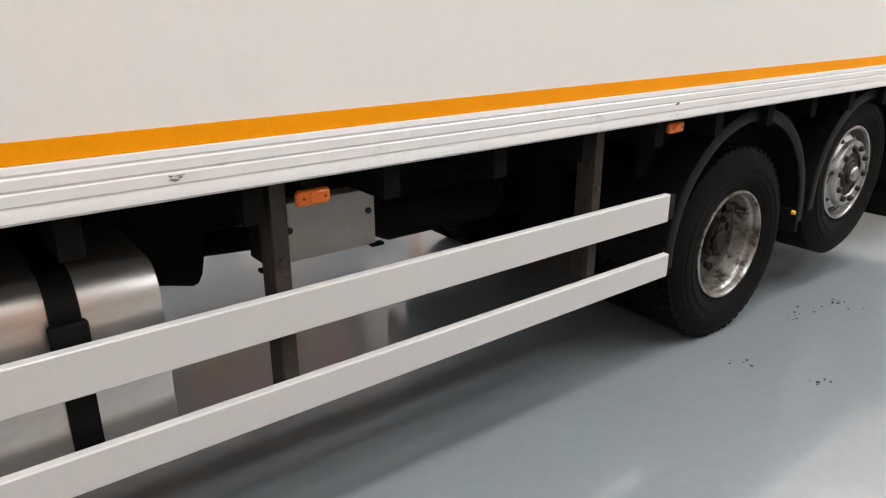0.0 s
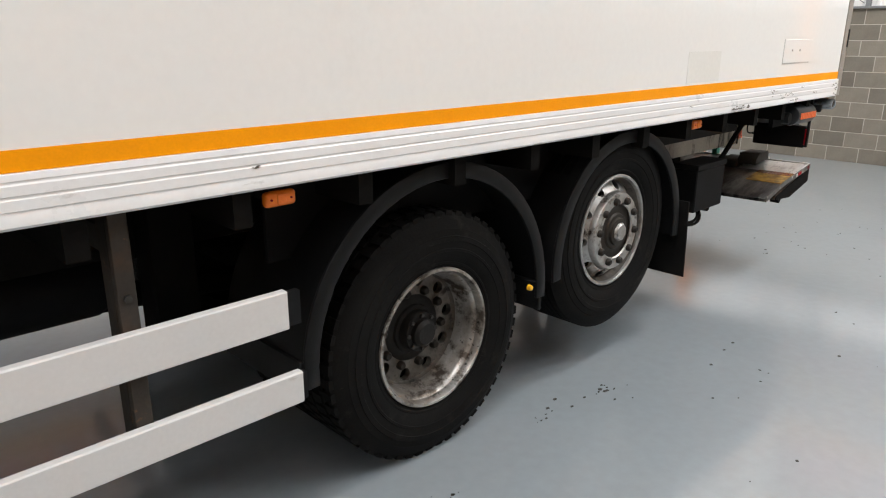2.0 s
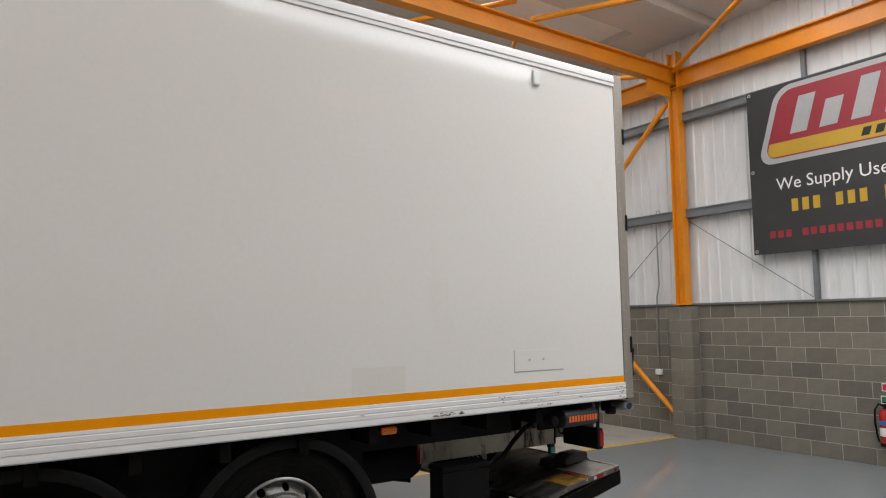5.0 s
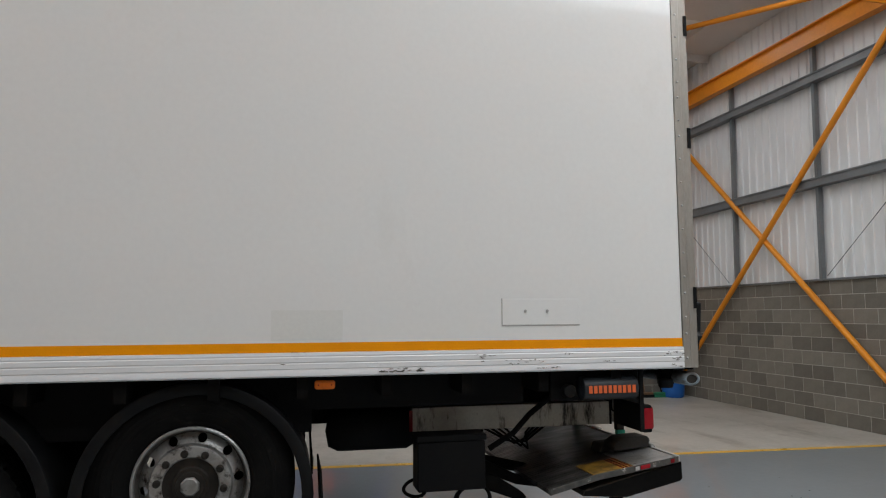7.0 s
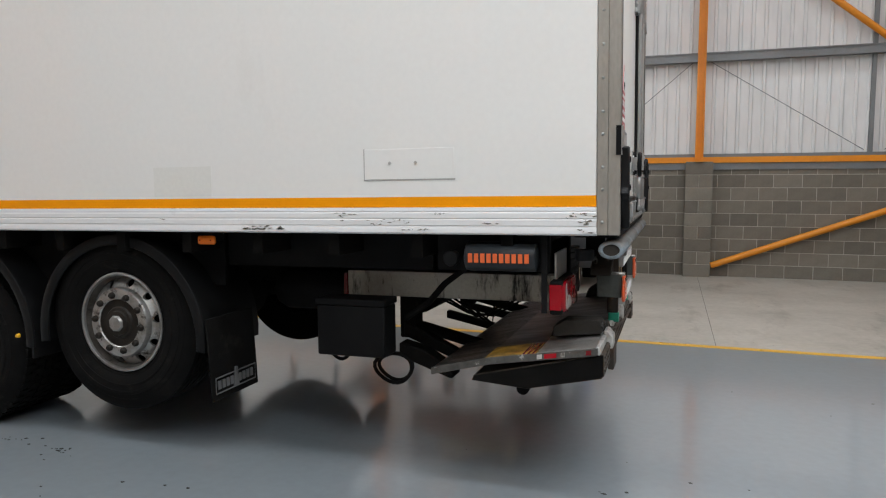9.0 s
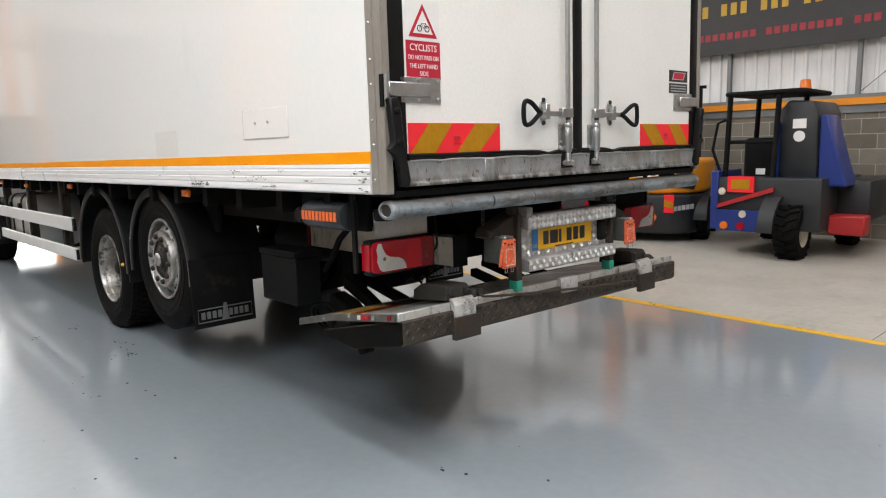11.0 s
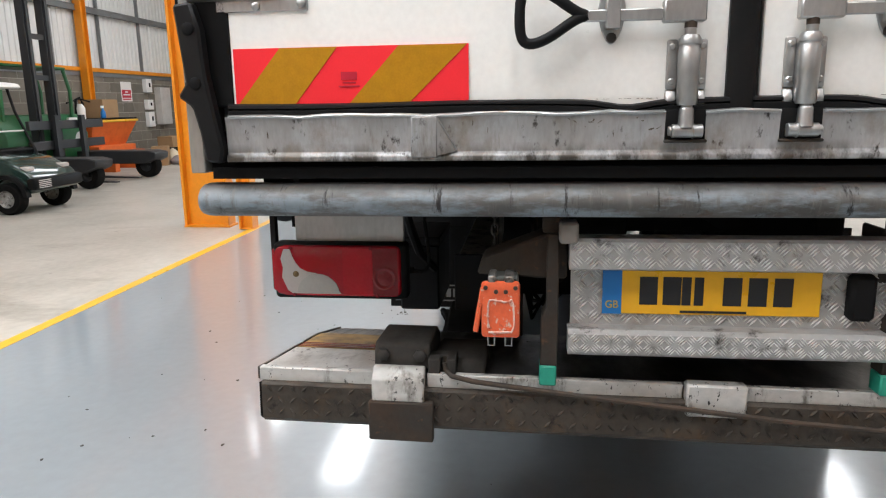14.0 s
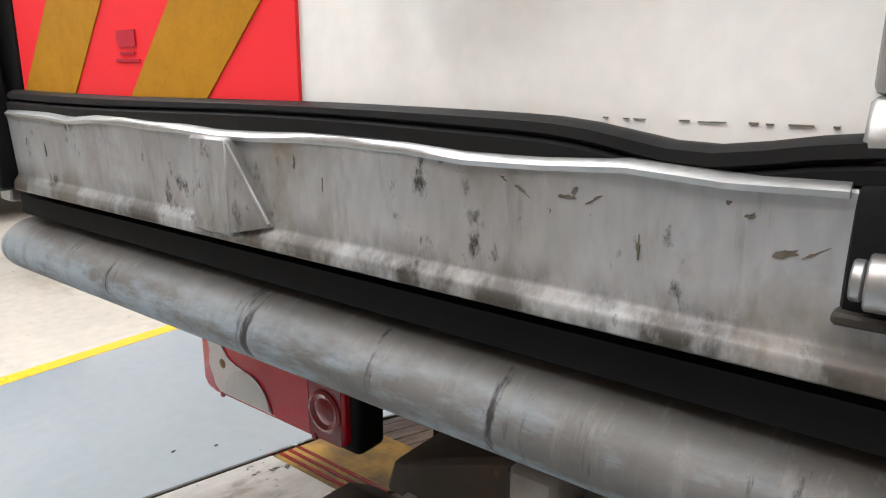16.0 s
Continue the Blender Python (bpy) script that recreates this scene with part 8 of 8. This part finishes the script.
for y in (-0.84, 0.84):
    s_ = 1 if y > 0 else -1
    part("headlamp", Geo().lathe([(0, -0.02), (0.08, -0.015), (0.09, 0.0)], (-0.645, y * 0.8, 0.92), "x", 20), CLEARL, car)
    part("door_seam", Geo().box(1.18, 1.186, y, y + s_ * 0.013, 0.62, 1.2).box(2.08, 2.086, y, y + s_ * 0.013, 0.62, 1.2), BLACK, car)
    part("body_crease", Geo().box(-0.5, 4.05, y, y + s_ * 0.018, 1.13, 1.16), SUVG, car, bevel=0.004)
    part("door_handle", Geo().box(1.95, 2.05, y, y + s_ * 0.03, 1.0, 1.03), BLACK, car, bevel=0.005)
    part("vent_badge", Geo().box(0.62, 0.74, y, y + s_ * 0.016, 0.94, 1.02), GREYBOX, car, bevel=0.003)
    part("side_step", Geo().box(0.62, 2.2, y - 0.02, y + s_ * 0.10, 0.36, 0.42), BLACK, car, "black side step", bevel=0.01)
    part("step_trim", Geo().box(0.62, 2.2, y - 0.02, y + s_ * 0.104, 0.42, 0.45), ALLOY, car, "bright step edge")
    part("sill", Geo().box(0.58, 2.25, y - 0.05, y + s_ * 0.004, 0.46, 0.58), BLACK, car)
    for xw in (0.0, 2.8):
        part("arch_flare", Geo().arch((xw, 0.50), 0.46, 0.53, min(y, y + s_ * 0.06), max(y, y + s_ * 0.06), 5, 175), BLACK, car, "black wheel arch flare", angle=50)
        tr = [(0.25, -0.12), (0.37, -0.125), (0.40, -0.09), (0.405, 0.09), (0.37, 0.125), (0.25, 0.12)]
        wh_ = part("wheel", Geo().lathe(tr, (xw, y * 0.88, 0.405), "y", 44), RUBBER, car, "chunky black tyre")
        g = Geo()
        for k in range(40):
            m = Matrix.Translation((xw, y * 0.88, 0.405)) @ Matrix.Rotation(2 * math.pi * k / 40, 4, "Y")
            g.box(0.385, 0.415, 0.045 if k % 2 else -0.12, 0.12 if k % 2 else -0.045, -0.02, 0.02, m)
        tagged(part("tread", g, RUBBER, wh_), kind="stuff")
        g = Geo().lathe([(0.25, 0.115), (0.262, 0.12), (0.262, 0.10), (0.24, 0.09), (0.235, -0.1)], (0, 0, 0), "y", 40)
        for k in range(5):
            g.prism([(0.03, -0.03), (0.10, -0.038), (0.24, -0.052), (0.24, 0.052), (0.10, 0.038), (0.03, 0.03)], "y", 0.07, 0.10)
            g.v[-12:] = [tuple(Matrix.Rotation(2 * math.pi * k / 5 + 0.3, 4, "Y") @ Vector(v)) for v in g.v[-12:]]
        g.lathe([(0.085, 0.095), (0.07, 0.112), (0.03, 0.118), (0, 0.118)], (0, 0, 0), "y", 24)
        rm = part("rim", g, ALLOY, wh_, "silver five-spoke alloy rim", angle=30)
        rm.matrix_basis = Matrix.Translation((xw, y * 0.88, 0.405)) @ Matrix.Rotation(0.0 if s_ > 0 else math.pi, 4, "Z")
        part("brake_disc", Geo().cyl((xw, y * 0.88 - 0.02, 0.405), (xw, y * 0.88 + 0.02, 0.405), 0.23, seg=28), HUBM, wh_)


# ---- outside the open door ----
def tractor(x, y, turn, label):
    t = thing("tractor_unit", label, "lorry", "parked tractor units", pose(x, y, 0, 0, 0, turn))
    part("cab", Geo().prism([(-0.1, 0.9), (-0.1, 3.2), (0.2, 3.4), (1.7, 3.3), (2.1, 2.0), (2.15, 0.5), (1.2, 0.5)], "y", -1.2, 1.2), CABW, t, "white cab", bevel=0.06, segs=2)
    part("rear_window", Geo().box(-0.12, -0.09, -0.8, 0.2, 1.9, 2.7), CLEARL, t, bevel=0.02)
    part("side_pillar", Geo().box(-0.13, -0.08, 0.55, 0.8, 1.0, 3.1), FRED, t)
    part("chassis", Geo().box(-3.4, 1.6, -0.5, -0.38, 0.7, 0.95).box(-3.4, 1.6, 0.38, 0.5, 0.7, 0.95), CHASSIS, t)
    part("fifth_wheel", Geo().lathe([(0, 0.1), (0.5, 0.08), (0.5, 0), (0, 0)], (-1.9, 0, 1.0), "z", 24), CHASSIS, t)
    part("rear_bar", Geo().box(-3.5, -3.4, -1.2, 1.2, 0.5, 0.75), BLACK, t)
    part("plate", Geo().box(-3.52, -3.5, -0.26, 0.26, 0.55, 0.66), YPLATE, t)
    for s in (-1, 1):
        part("rear_lamp", Geo().box(-3.52, -3.5, s * 0.95 - 0.2, s * 0.95 + 0.2, 0.55, 0.7), REDL, t)
        part("mudguard", Geo().arch((-2.0, 0.52), 0.58, 0.62, s * 1.0 - 0.27, s * 1.0 + 0.27, 0, 180), BLACK, t, angle=50)
        for xw in (-2.0, 1.2):
            small_wheel(t, xw, s * 1.0, 0.5, 0.5, 0.32, "y")
    return t


tractor(-37.5, 0.75, 178, "white parked tractor unit outside in bright daylight")
tractor(-38.5, -2.3, 176, "white parked tractor unit outside in bright daylight")
wh = thing("warehouse", "long pale warehouse with a brown roof across the yard", "building", m=pose(-75, 0, 0))
part("wall", Geo().box(-12, 0, -40, 40, 0, 5.2), CLAD, wh, bevel=0.02)
part("roof", Geo().prism([(-13, 5.2), (0.6, 5.2), (0.6, 5.5), (-6, 7.4), (-13, 5.5)], "y", -40.5, 40.5), RUST, wh)
for k in range(9):
    y = -36 + 9 * k
    w_ = part("door", Geo().box(0.0, 0.08, y - 2, y + 2, 0, 4.2), SHUTTER, wh, bevel=0.01)
    part("frame", Geo().box(0.0, 0.14, y - 2.2, y - 2, 0, 4.4).box(0.0, 0.14, y + 2, y + 2.2, 0, 4.4).box(0.0, 0.14, y - 2.2, y + 2.2, 4.2, 4.4), RAILG, w_)

# flakes of dirt on the painted floor
rr = random.Random(21)
g = Geo()
for cx, cy, n, spread in ((-3.23, -0.08, 12, 0.06), (-3.56, -0.02, 7, 0.08), (-3.72, -0.03, 4, 0.04), (-4.46, -0.14, 9, 0.05), (-4.33, -0.49, 8, 0.05), (-0.07, 0.35, 2, 0.02), (-2.6, -0.5, 9, 0.35), (-1.0, -1.0, 10, 0.5), (0.9, -0.2, 12, 0.7), (0.2, 0.6, 6, 0.4), (-3.9, -1.4, 8, 0.5), (1.4, 0.5, 8, 0.5), (-2.0, -1.2, 6, 0.5), (2.0, 2.2, 10, 0.9)):
    for _ in range(n):
        x, y, s, a = cx + rr.gauss(0, spread), cy + rr.gauss(0, spread * 0.5), rr.uniform(0.003, 0.015), rr.uniform(0, 3.1)
        k = rr.randint(4, 6)
        g.prism([(x + s * rr.uniform(0.4, 1.3) * math.cos(a + 6.28 * i / k), y + s * rr.uniform(0.3, 0.9) * math.sin(a + 6.28 * i / k)) for i in range(k)], "z", 0.004, 0.006)
tagged(part("floor_debris", g, DEBRIS, None), "dark flakes of dirt scattered on the painted floor", "debris", kind="stuff")
